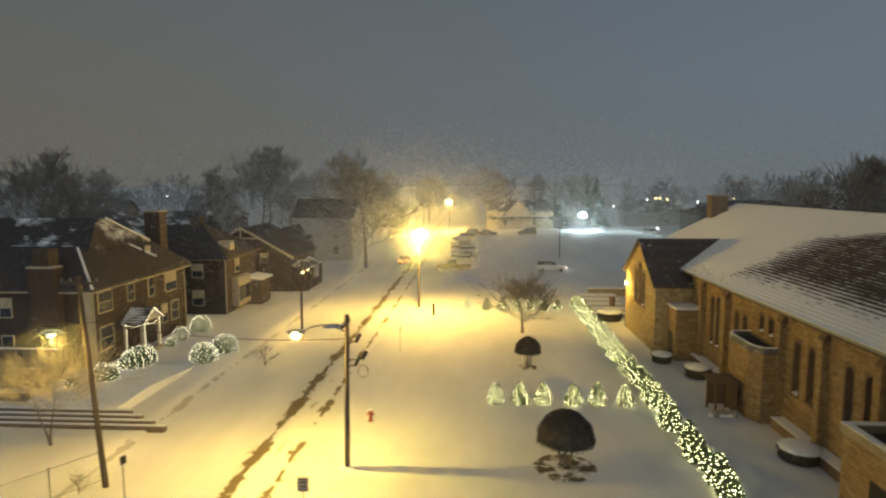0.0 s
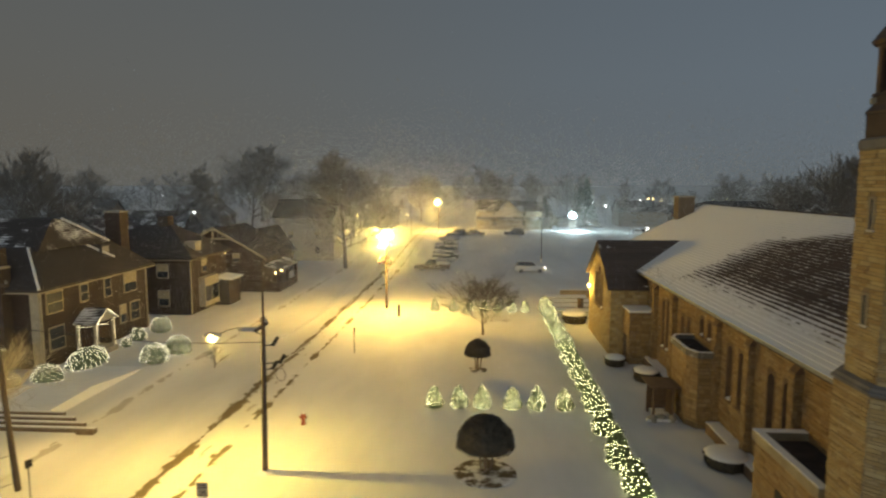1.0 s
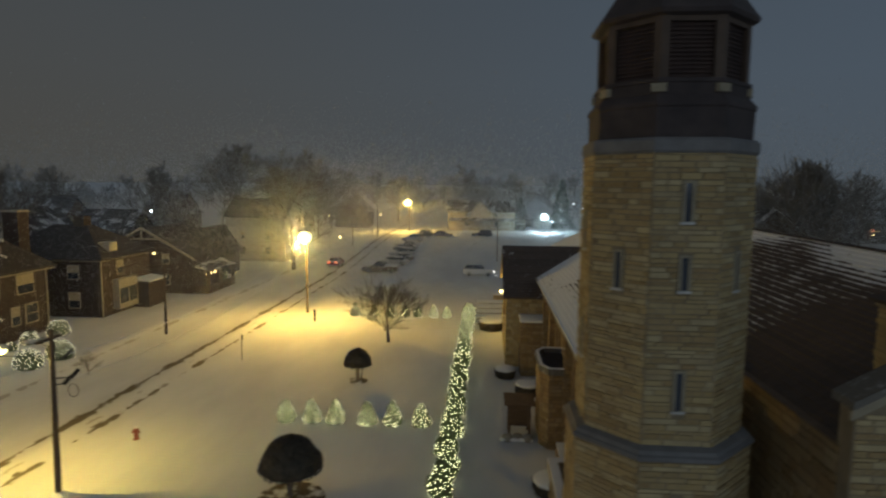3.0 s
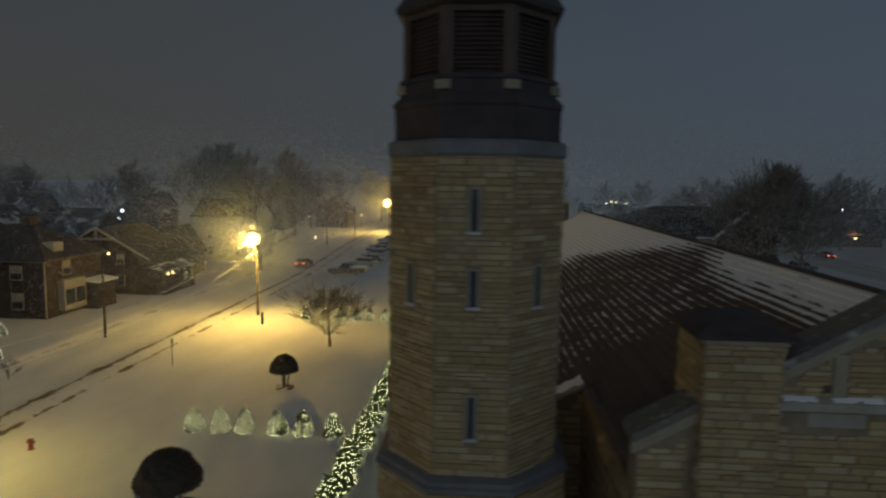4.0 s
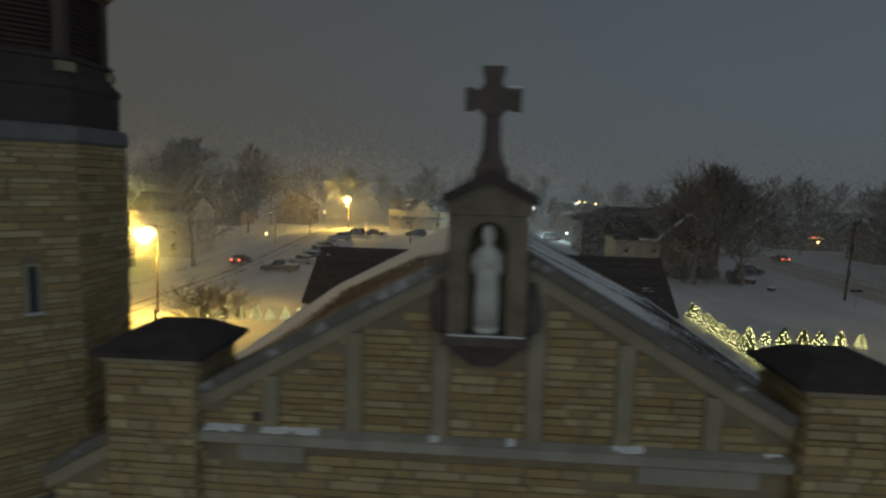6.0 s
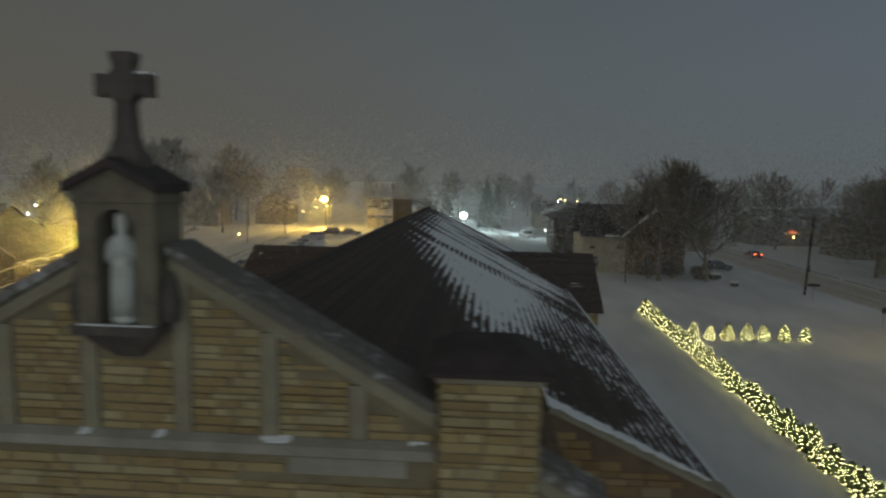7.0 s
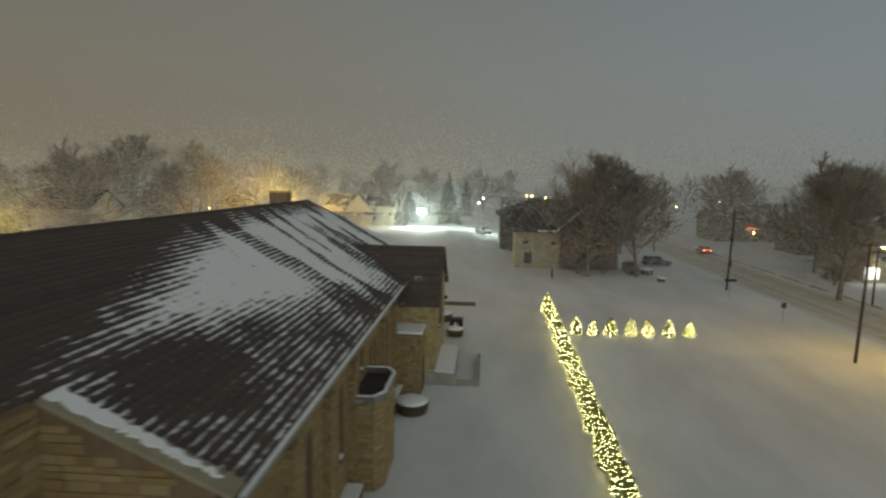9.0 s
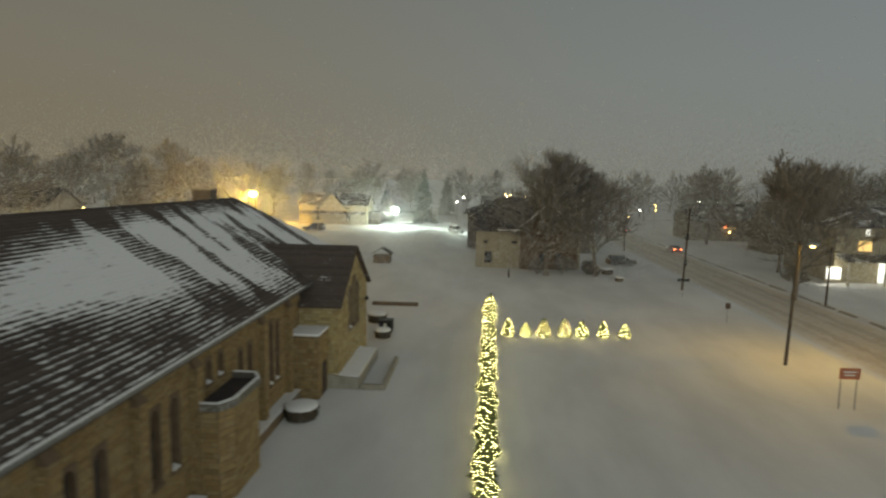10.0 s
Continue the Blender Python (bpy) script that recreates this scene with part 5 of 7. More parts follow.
def lit_bush(name, x, y, rx, ry, h, count, seed, label):
    rng = random.Random(seed)

    def at(g):
        a, z = g.uniform(0, 2 * math.pi), g.random() ** 0.7
        k = math.sqrt(max(0.0, 1 - (z * 0.97) ** 2.6)) * (0.92 + 0.14 * noise.noise((math.cos(a) * 2 + seed, math.sin(a) * 2, z * 2)))
        return Vector((rx * k * math.cos(a), ry * k * math.sin(a), 0.08 + z * h)), Vector((math.cos(a) * k, math.sin(a) * k, 0.3 + z)).normalized()

    t = root(name, (0, 0, 0), label, "bush", "lit bushes by the brick house")
    core = lathed((0, 0, 0), [(0.7, 0.02), (0.88, h * 0.3), (0.75, h * 0.65), (0.4, h * 0.88), (0.05, h * 0.95)], 12)
    bmesh.ops.scale(core, vec=(rx, ry, 1), verts=core.verts)
    part("inner_foliage", core, M_NEEDLE, t)
    part_from("foliage", *tufts(rng, at, int(500 * rx * ry) + 300, 0.14, 0.5), M_NEEDLE, t)
    spots = []
    count = int(count * 0.62)
    for i in range(count):
        z, a = ((i + 0.5) / count) ** 0.8, i * 2.39996 + rng.uniform(-0.12, 0.12)
        k = math.sqrt(max(0.0, 1 - (z * 0.97) ** 2.6)) * (0.92 + 0.14 * noise.noise((math.cos(a) * 2 + seed, math.sin(a) * 2, z * 2)))
        spots.append((Vector((rx * k * math.cos(a), ry * k * math.sin(a), 0.08 + z * h)), Vector((math.cos(a) * k, math.sin(a) * k, 0.3 + z)).normalized()))
    it = iter(spots)
    part_from("light_string", *bulbs(rng, lambda g: next(it), count, 0.033, 0.05), M_BULBW, t, "glowing white bulbs", kind="stuff")
    t.location = (x, y, 0)


for i, (x, y, rx, ry, h, c) in enumerate(((-26.3, 37.4, 0.55, 0.55, 1.25, 70), (-25.1, 39.0, 1.05, 1.0, 1.45, 190), (-26.0, 51.4, 0.75, 0.75, 0.95, 110), (-25.6, 54.4, 1.0, 1.0, 1.3, 170), (-25.8, 49.2, 0.5, 0.5, 0.6, 50), (-20.9, 44.9, 1.1, 0.95, 1.35, 210), (-20.4, 47.6, 1.1, 1.0, 1.35, 170))):
    lit_bush("lit_bush", x, y, rx, ry, h, c, 200 + i, "round clipped bush covered in white string lights")
lit_bush("lit_hedge", -25.4, 43.6, 1.15, 2.1, 1.3, 330, 220, "long clipped hedge covered in white string lights")


def topiary(x, y, r, h, stem, seed, bed):
    rng = random.Random(seed)

    def at(g):
        a = g.uniform(0, 2 * math.pi)
        if g.random() < 0.2:
            k = math.sqrt(g.random()) * 0.97
            return Vector((r * k * math.cos(a), r * k * math.sin(a), stem + 0.05 * g.random())), Vector((0, 0, -1))
        z = g.random()
        k = (1 - z ** 2.1) ** 0.55 * (0.95 + 0.10 * noise.noise((math.cos(a) * 2 + seed, math.sin(a) * 2, z * 3)))
        return Vector((r * k * math.cos(a), r * k * math.sin(a), stem + z * (h - stem))), Vector((math.cos(a) * k, math.sin(a) * k, 0.2 + z)).normalized()

    t = root("topiary_tree", (0, 0, 0), "mushroom-shaped dark clipped yew on short stems", "tree", "clipped yews on the lawn")
    part("inner_foliage", lathed((0, 0, stem), [(r * 0.85, 0.02), (r * 0.95, (h - stem) * 0.12), (r * 0.86, (h - stem) * 0.42), (r * 0.6, (h - stem) * 0.72), (r * 0.3, (h - stem) * 0.9), (0.04, (h - stem) * 0.97)], 18), M_YEW, t, flat=False)
    part_from("foliage", *tufts(rng, at, int(2600 * r), 0.10, 0.6), M_YEW, t)
    for dx, dy, q in ((0, 0, 0.09), (0.16, 0.1, 0.05), (-0.12, 0.12, 0.05)):
        part("stem", rodded((dx * r, dy * r, -0.05), (dx * r * 2.2, dy * r * 2.2, stem + 0.25), q, q * 0.8), M_BARK, t)
    t.location = (x, y, 0.02)
    bm = bmesh.new()
    n = 28
    ring = [bm.verts.new((x + bed * (1 + 0.09 * noise.noise((math.cos(6.28 * i / n) * 2, math.sin(6.28 * i / n) * 2, seed))) * math.cos(6.2832 * i / n), y + bed * 0.95 * math.sin(6.2832 * i / n), 0.05)) for i in range(n)]
    mid = bm.verts.new((x, y, 0.12))
    low = [bm.verts.new((v.co.x, v.co.y, -0.12)) for v in ring]
    for i in range(n):
        bm.faces.new((ring[i], ring[(i + 1) % n], mid))
        bm.faces.new((low[i], low[(i + 1) % n], ring[(i + 1) % n], ring[i]))
    solid("planting_bed", bm, M_BED, "round bare soil bed with thin patchy snow", "flower bed", place=(x, y, 0))


def bed_material():
    m = Nodes("patchy_bed")
    p = m.place()
    v = m.smooth(m.noise(p, 1.6, 4.0, 0.6), 0.44, 0.6)
    m.set(Base_Color=m.mix(v, (0.11, 0.08, 0.04), (0.72, 0.72, 0.70)), Roughness=0.9)
    m.bump(m.noise(p, 9.0), 0.6, 0.05)
    return m.mat


M_BED = bed_material()
topiary(4.5, 28.6, 1.43, 2.86, 1.32, 301, 1.5)
topiary(4.05, 44.6, 1.0, 2.34, 1.15, 302, 0.7)

# the small spreading tree on the lawn
lt = tree_thing("ornamental_tree", 404, 6.3, "small spreading bare ornamental tree on the snowy lawn", "tree", "", spread=1.65, trunk=0.21, stems=1, levels=3, low=0.30, thin=1.95, limbs=26, sub=9, up=0.8)
lt.location = (4.45, 55.2, 0)
# thin bare shrub at the street and its low twigs
sh = tree_thing("bare_shrub", 407, 1.7, "thin bare shrub beside the street", "shrub", "", spread=1.3, trunk=0.03, stems=4, levels=2, low=0.1, thin=0.7, limbs=24, sub=6)
sh.location = (-15.9, 44.4, 0)

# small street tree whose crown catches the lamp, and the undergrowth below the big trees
lm = tree_thing("bare_tree", 441, 6.3, "small bare tree by a street lamp, gold lamplight put into its twigs", "tree", "", twigs=M_TWIG_LIT, spread=1.5, trunk=0.10, stems=2, levels=3, low=0.5, thin=1.05, limbs=36, sub=10, up=0.6)
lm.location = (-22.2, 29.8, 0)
for i, (x, y, h) in enumerate(((57.6, 100.4, 2.4), (61.5, 101.0, 2.8), (65.2, 100.6, 2.2), (92.6, 96.5, 3.0))):
    ug = tree_thing("bare_shrub", 450 + i, h, "tangled dark bare shrub below the trees", "shrub", "undergrowth", spread=1.3, trunk=0.06, stems=4, levels=3, low=0.05, thin=3.0, limbs=40, sub=8)
    ug.location = (x, y, 0)

# large bare trees
big = [tree_thing("bare_tree", 410 + i, h, "tall bare street tree with a dense twiggy crown" if i < 3 else "tall bare tree paled with snow and painted-in haze", "tree", "bare trees round the lots", twigs=M_TWIG if i < 3 else M_TWIG_HAZE, spread=s, trunk=0.40, levels=3, low=l, thin=3.4, limbs=n, sub=11 if i < 3 else 9) for i, (h, s, l, n) in enumerate(((20, 0.82, 0.2, 34), (18, 0.95, 0.18, 34), (21, 0.8, 0.2, 36), (20, 0.82, 0.22, 32), (18, 0.92, 0.2, 32), (21, 0.84, 0.2, 34)))]
spots = [(0, -18.0, 97.6, 19.5, 10), (1, -65.7, 188.7, 25.2, 120), (2, -39.2, 178.6, 23.4, 200), (0, -41, 132, 11.5, 15), (2, -25, 137, 16.5, 290), (0, -54, 122, 17.5, 75), (1, -70, 92, 19.8, 40), (2, -62, 88, 15.5, 10), (1, 58.8, 98.6, 18.6, 0), (0, 66.0, 99.0, 17.2, 150),
         (2, 87.2, 85.6, 18.4, 20), (0, 96, 108, 17.5, 77), (1, 108, 118, 18.5, 210), (0, 62, 112, 15.0, 300), (2, 100, 150, 19, 140), (1, 118, 140, 18, 50), (0, 125, 118, 19, 280), (1, 78, 150, 15, 170), (2, 72, 172, 16, 60),
         (0, -28, 160, 16, 33), (1, -15, 192, 15, 99), (2, 8, 214, 17, 200), (0, 24, 220, 17, 310), (1, -58, 160, 18, 44), (2, -84, 130, 17, 20), (0, -100, 118, 17, 250), (1, 140, 150, 20, 0), (2, 134, 172, 19, 90)]
seen_kind = set()
for k, x, y, h, turn in spots:
    k += 3 if y > 103 or x < 0 else 0
    s = h / (20, 18, 21)[k % 3]
    if k in seen_kind:
        o = copy_thing(big[k], pose(x, y, 0, 0, 0, turn))
    else:
        seen_kind.add(k)
        o = big[k]
        o.matrix_basis = pose(x, y, 0, 0, 0, turn)
    o.scale = (s, s, s)


def spruce(seed, h, r, label):
    rng = random.Random(seed)
    t = root("spruce", (0, 0, 0), label, "tree", "spruces behind the lot")
    part("trunk", rodded((0, 0, -0.1), (0, 0, h * 0.97), 0.25, 0.03), M_BARK, t)
    vs, fs = [], []
    n = int(h * 2.4)
    for i in range(n):
        z = h * (0.08 + 0.9 * i / n)
        rr = r * (1 - i / n) ** 0.85 + 0.15
        for j in range(9):
            a = rng.uniform(0, 2 * math.pi)
            l = rr * rng.uniform(0.7, 1.12)
            d, e = Vector((math.cos(a), math.sin(a), -0.28)), Vector((-math.sin(a), math.cos(a), 0))
            for q in range(5):
                p = Vector((0, 0, z)) + d * l * (q + 0.6) / 5
                w = l * 0.22 * (1.15 - q / 5) + 0.08
                b = len(vs)
                vs += [p - e * w, p + d * l * 0.28 + Vector((0, 0, 0.05)), p + e * w, p + Vector((0, 0, -0.22 - w * 0.4))]
                fs += [(b, b + 1, b + 2), (b, b + 3, b + 1), (b + 3, b + 2, b + 1)]
    part_from("crown", vs, fs, M_SPRUCE, t, "dark drooping needle branches")
    return t


s1 = spruce(501, 16.5, 4.2, "tall dark spruce with drooping snowy branches")
s1.scale = (0.85, 0.85, 0.88)
s1.location = (33.6, 171, 0)
s2 = copy_thing(s1, pose(37.5, 206, 0, 0, 0, 130))
s2.scale = (0.75, 0.75, 0.8)
s3 = copy_thing(s1, pose(22.5, 176, 0, 0, 0, 40))
s3.scale = (0.85, 0.85, 0.55)

# distant woods along the skyline
rng = random.Random(77)
wv, wf = [], []
shapes = [bare_tree(random.Random(600 + i), 15, 1.0, 0.3, levels=2, low=0.15, thin=11.0, limbs=20, sub=7) for i in range(4)]
for i in range(190):
    ang = radians(rng.uniform(-66, 66))
    d = rng.uniform(225, 360)
    c, s = Vector((25 + math.sin(ang) * d, 20 + math.cos(ang) * d, 0)), rng.choice((0.7, 0.85, 1.0, 1.2, 1.35)) * rng.uniform(0.85, 1.1)
    m = Matrix.Rotation(rng.uniform(0, 6.28), 3, "Z") * s
    tv, tf, cv, cf = shapes[i % 4]
    for v, f in ((tv, tf), (cv, cf)):
        b = len(wv)
        wv += [m @ p + c for p in v]
        wf += [tuple(b + q for q in g) for g in f]
tagged(new("distant_woods", mesh_from(wv, wf, "distant_woods", M_TWIG_FAR)), "distant belt of bare snow-dusted trees, paled for haze", "trees", kind="stuff")


def round_shrub(x, y, r, h, label="round clipped shrub capped with thick snow"):
    t = root("snowy_shrub", (x, y, 0), label, "shrub", "snow-capped shrubs along the church")
    rng = random.Random(int(x * 31 + y))

    def at(g):
        a, z = g.uniform(0, 2 * math.pi), g.random()
        k = 0.92 + 0.14 * z
        return Vector((x + r * k * math.cos(a), y + r * k * math.sin(a), z * h)), Vector((math.cos(a), math.sin(a), 0.1))

    part("inner_foliage", lathed((x, y, 0), [(r * 0.85, -0.05), (r * 0.95, h * 0.5), (r * 0.95, h * 0.95)], 16), M_YEW, t)
    part_from("foliage", *tufts(rng, at, int(420 * r), 0.12, 0.6), M_YEW, t)
    part("snow", lathed((x, y, h * 0.9), [(r * 0.98, 0), (r * 1.02, 0.08), (r * 0.92, 0.17), (r * 0.55, 0.24), (0.05, 0.26)], 20), M_SNOW, t, flat=False)


for x, y, r, h in ((16.25, 30.1, 0.98, 0.62), (15.9, 43.1, 0.85, 0.7), (14.5, 46.6, 0.75, 0.6), (39.3, 44.0, 0.95, 0.72), (38.9, 31.0, 0.9, 0.6), (39.5, 67.5, 0.9, 0.8), (13.6, 60.8, 1.2, 0.9), (41.0, 61.8, 0.7, 0.7)):
    round_shrub(x, y, r, h)

# clouds of small flakes added round the lamps to stand in for their halos
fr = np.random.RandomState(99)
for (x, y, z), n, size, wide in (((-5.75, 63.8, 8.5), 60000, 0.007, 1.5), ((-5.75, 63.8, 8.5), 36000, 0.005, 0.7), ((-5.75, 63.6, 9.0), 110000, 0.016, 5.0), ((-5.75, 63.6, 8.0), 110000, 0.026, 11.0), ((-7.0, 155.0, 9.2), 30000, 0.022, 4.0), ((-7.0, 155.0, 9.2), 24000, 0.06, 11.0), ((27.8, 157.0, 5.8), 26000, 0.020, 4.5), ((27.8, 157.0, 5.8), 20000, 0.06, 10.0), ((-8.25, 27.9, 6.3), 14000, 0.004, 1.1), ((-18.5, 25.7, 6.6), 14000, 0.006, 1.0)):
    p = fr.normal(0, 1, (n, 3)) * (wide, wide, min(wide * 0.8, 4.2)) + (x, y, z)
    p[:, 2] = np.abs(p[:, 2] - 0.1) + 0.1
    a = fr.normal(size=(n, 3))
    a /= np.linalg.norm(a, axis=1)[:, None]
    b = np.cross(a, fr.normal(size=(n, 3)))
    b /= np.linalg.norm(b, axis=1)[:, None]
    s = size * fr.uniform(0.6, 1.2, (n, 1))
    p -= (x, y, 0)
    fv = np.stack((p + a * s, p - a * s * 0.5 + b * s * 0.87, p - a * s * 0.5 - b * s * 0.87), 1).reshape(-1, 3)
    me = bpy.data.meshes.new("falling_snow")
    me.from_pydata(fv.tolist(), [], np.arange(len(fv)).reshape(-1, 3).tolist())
    me.materials.append(M_HALO)
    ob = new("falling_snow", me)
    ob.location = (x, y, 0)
    tagged(ob, "cloud of small flakes standing in for a street lamp's halo", "snow", kind="stuff")

# haze between the lawns and the town, imitated by oversized flakes that grow with distance
for count, (x0, x1), (y0, y1), top, size in ((230000, (-60, 105), (40, 84), 7.0, 0.021), (370000, (-105, 145), (84, 128), 8.5, 0.064), (380000, (-165, 205), (128, 215), 11.0, 0.112)):
    p = np.stack((fr.uniform(x0, x1, count), fr.uniform(y0, y1, count), 0.3 + np.abs(fr.normal(0, top, count))), 1)
    for q in ((-5.75, 63.6, 8.3), (-7.0, 155.0, 9.0), (27.8, 157.0, 5.6), (43.5, 153.6, 5.4)):
        p = p[np.linalg.norm(p - q, axis=1) > 9.0]
    count = len(p)
    a = fr.normal(size=(count, 3))
    a /= np.linalg.norm(a, axis=1)[:, None]
    b = np.cross(a, fr.normal(size=(count, 3)))
    b /= np.linalg.norm(b, axis=1)[:, None]
    s = size * fr.uniform(0.6, 1.2, (count, 1))
    fv = np.stack((p + a * s, p - a * s * 0.5 + b * s * 0.87, p - a * s * 0.5 - b * s * 0.87), 1).reshape(-1, 3)
    me = bpy.data.meshes.new("snowfall")
    me.from_pydata(fv.tolist(), [], np.arange(len(fv)).reshape(-1, 3).tolist())
    me.materials.append(M_SNOW_HAZE)
    tagged(new("snowfall", me), "oversized flakes standing in for snow haze over the neighbourhood", "snow", kind="stuff")

# ---------------------------------------------------------------- poles, lamps and wires


def cobra(parent, a, b, m_lens, r=0.17):
    """A curved arm from a to the lamp head at b."""
    a, b = Vector(a), Vector(b)
    pts = [a.lerp(b, t) + Vector((0, 0, 0.35 * math.sin(math.pi * t))) for t in (0, 0.25, 0.5, 0.75, 1.0)]
    bm = tubed(pts, 0.026, 8)
    arm = part("lamp_arm", bm, M_IRON, parent, "curved metal lamp arm")
    d = Vector((b.x - a.x, b.y - a.y, 0)).normalized()
    t = Matrix.Translation(b) @ Matrix.Rotation(math.atan2(d.y, d.x), 4, "Z")
    bm = bmesh.new()
    ring_solid(bm, [[(x0, -w, z0), (x0, w, z0), (x0, w * 0.7, z1), (x0, -w * 0.7, z1)] for x0, w, z0, z1 in ((-0.25, 0.07, -0.03, 0.07), (0.0, 0.15, -0.05, 0.13), (0.4, 0.17, -0.05, 0.13), (0.62, 0.09, -0.03, 0.06))])
    bmesh.ops.transform(bm, verts=bm.verts, matrix=t)
    head = part("lamp_head", bm, M_GALV, arm, "metal street lamp housing")
    bm = bmesh.new()
    bmesh.ops.create_uvsphere(bm, u_segments=14, v_segments=8, radius=1, matrix=t @ Matrix.Translation((0.2, 0, -0.5 * r)) @ Matrix.Diagonal((r * 1.2, r * 1.15, r, 1)))
    part("lens", bm, m_lens, arm, "glowing lamp lens", flat=False)


def insulators(parent, x, y, z, half, along="x"):
    bm = bmesh.new()
    if along == "x":
        box(bm, x - half, x + half, y - 0.06, y + 0.06, z - 0.06, z + 0.06)
    else:
        box(bm, x - 0.06, x + 0.06, y - half, y + half, z - 0.06, z + 0.06)
    arm = part("crossarm", bm, M_POLE, parent)
    for s in (-0.9, -0.45, 0.45, 0.9):
        p = (x + s * half, y, z + 0.06) if along == "x" else (x, y + s * half, z + 0.06)
        part("insulator", lathed(p, [(0.03, 0), (0.05, 0.05), (0.03, 0.09), (0.045, 0.13), (0.02, 0.16)], 8), M_GALV, arm)


def pole(x, y, h, label, lean=(0, 0), r=0.14):
    t = root("utility_pole", (x, y, 0), label, "pole", "wooden utility poles")
    part("shaft", rodded((x, y, -0.3), (x + lean[0], y + lean[1], h), r, r * 0.72, sides=10), M_POLE, t)
    return t


pa = pole(-6.0, 28.05, 7.55, "wooden utility pole with a lit street lamp and transformers", (0.12, 0))
cobra(pa, (-5.95, 28.0, 6.75), (-8.2, 28.2, 6.62), M_WARMLAMP, 0.2)
bm = bmesh.new()
ring_solid(bm, [[(x0, 27.75 - w, z0), (x0, 27.75 + w, z0), (x0, 27.75 + w * 0.7, z1), (x0, 27.75 - w * 0.7, z1)] for x0, w, z0, z1 in ((-6.0, 0.05, 7.02, 7.1), (-6.3, 0.12, 7.0, 7.17), (-6.75, 0.13, 6.98, 7.15), (-6.95, 0.06, 6.98, 7.06))])
part("spare_head", bm, M_GALV, pa, "unlit metal lamp housing")
insulators(pa, -5.9, 27.9, 7.15, 0.75, "y")
for dx, z in ((0.45, 6.2), (0.75, 5.35), (0.4, 5.05)):
    bm = bmesh.new()
    rod(bm, (-5.95, 28.05, z), (-5.95 + dx, 28.2, z + 0.02), 0.03)
    br = part("bracket", bm, M_IRON, pa)
    part("canister", rodded((-5.95 + dx, 28.2, z), (-5.95 + dx + 0.12, 28.55, z + 0.28), 0.09), M_IRON, br, "dark line canister")
bm = bmesh.new()
for i in range(14):
    a0, a1 = 6.2832 * i / 14, 6.2832 * (i + 1) / 14
    rod(bm, (-5.2 + 0.25 * math.cos(a0), 28.3, 4.75 + 0.3 * math.sin(a0)), (-5.2 + 0.25 * math.cos(a1), 28.3, 4.75 + 0.3 * math.sin(a1)), 0.015, sides=5)
part("cable_coil", bm, M_IRON, pa, "coil of spare cable")
part("base_snow", lathed((-6.0, 28.05, -0.02), [(0.45, 0), (0.3, 0.08), (0.16, 0.14)], 12), M_SNOW, pa)

pb2 = pole(-6.2, 66.3, 9.2, "wooden utility pole carrying a sodium street lamp")
# lens far larger than a real one: its glare is put into the shape
cobra(pb2, (-6.2, 66.2, 8.5), (-5.76, 64.3, 8.66), M_SODIUM, 0.6)
insulators(pb2, -6.2, 66.3, 8.95, 0.9)
pl = pole(-16.7, 25.9, 9.6, "leaning wooden utility pole beside a wire fence", (-0.75, 0.1))
cobra(pl, (-17.2, 25.9, 7.2), (-18.35, 25.6, 7.15), M_WARMLAMP, 0.14)
insulators(pl, -17.4, 26.0, 9.3, 0.9)
p5 = pole(-16.5, 56.2, 6.5, "short wooden pole on the far verge", (0.05, 0), 0.12)
insulators(p5, -16.45, 56.2, 5.9, 0.6)
pc = pole(-6.9, 156.8, 10.0, "far wooden pole carrying a sodium street lamp")
# again an enlarged lens, to take in the glare round the lamp
cobra(pc, (-6.9, 156.7, 9.4), (-7.0, 155.8, 9.6), M_SODIUM, 0.85)
for x, y, h in ((-14.2, 124, 9.0), (-12.2, 141, 9.0), (14.9, 107.5, 7.5)):
    pole(x, y, h, "slim pole at the edge of the parking lot", r=0.11)
pd = root("light_mast", (27.8, 159.2, 0), "mast with a bright bluish flood lamp", "street lamp")
part("mast", rodded((27.8, 159.2, -0.2), (27.8, 159.2, 6.2), 0.1, 0.07), M_GALV, pd)
bm = bmesh.new()
# the lens is blown up to the width of the lamp's glare
bmesh.ops.create_uvsphere(bm, u_segments=14, v_segments=8, radius=1.05, matrix=Matrix.Translation((27.75, 158.2, 5.75)) @ Matrix.Diagonal((1, 0.5, 0.8, 1)))
part("flood_lens", bm, M_BLUELAMP, pd, "bluish lens enlarged to the size of its glare", flat=False)
pr1 = pole(75.3, 89.6, 10.6, "tall wooden utility pole by the east road", (0.35, 0), 0.17)
insulators(pr1, 75.6, 89.6, 10.1, 1.2)
for z in (3.2, 6.6):
    part("riser_box", boxed(75.25, 75.6, 89.3, 89.5, z, z + 0.8), M_IRON, pr1)
pr2 = pole(72.9, 57.9, 9.6, "wooden utility pole with a lit amber lamp", (0.3, 0.0), 0.13)
cobra(pr2, (73.1, 57.9, 9.3), (73.9, 57.8, 9.35), M_SODIUM, 0.14)
insulators(pr2, 73.2, 57.9, 9.4, 0.8)
pr3 = pole(89.5, 82.9, 6.6, "short wooden pole across the east road", (0.1, 0), 0.13)
insulators(pr3, 89.6, 82.9, 6.2, 0.9)
pole(77.8, 133, 7.5, "far wooden pole beside the east road", r=0.14)


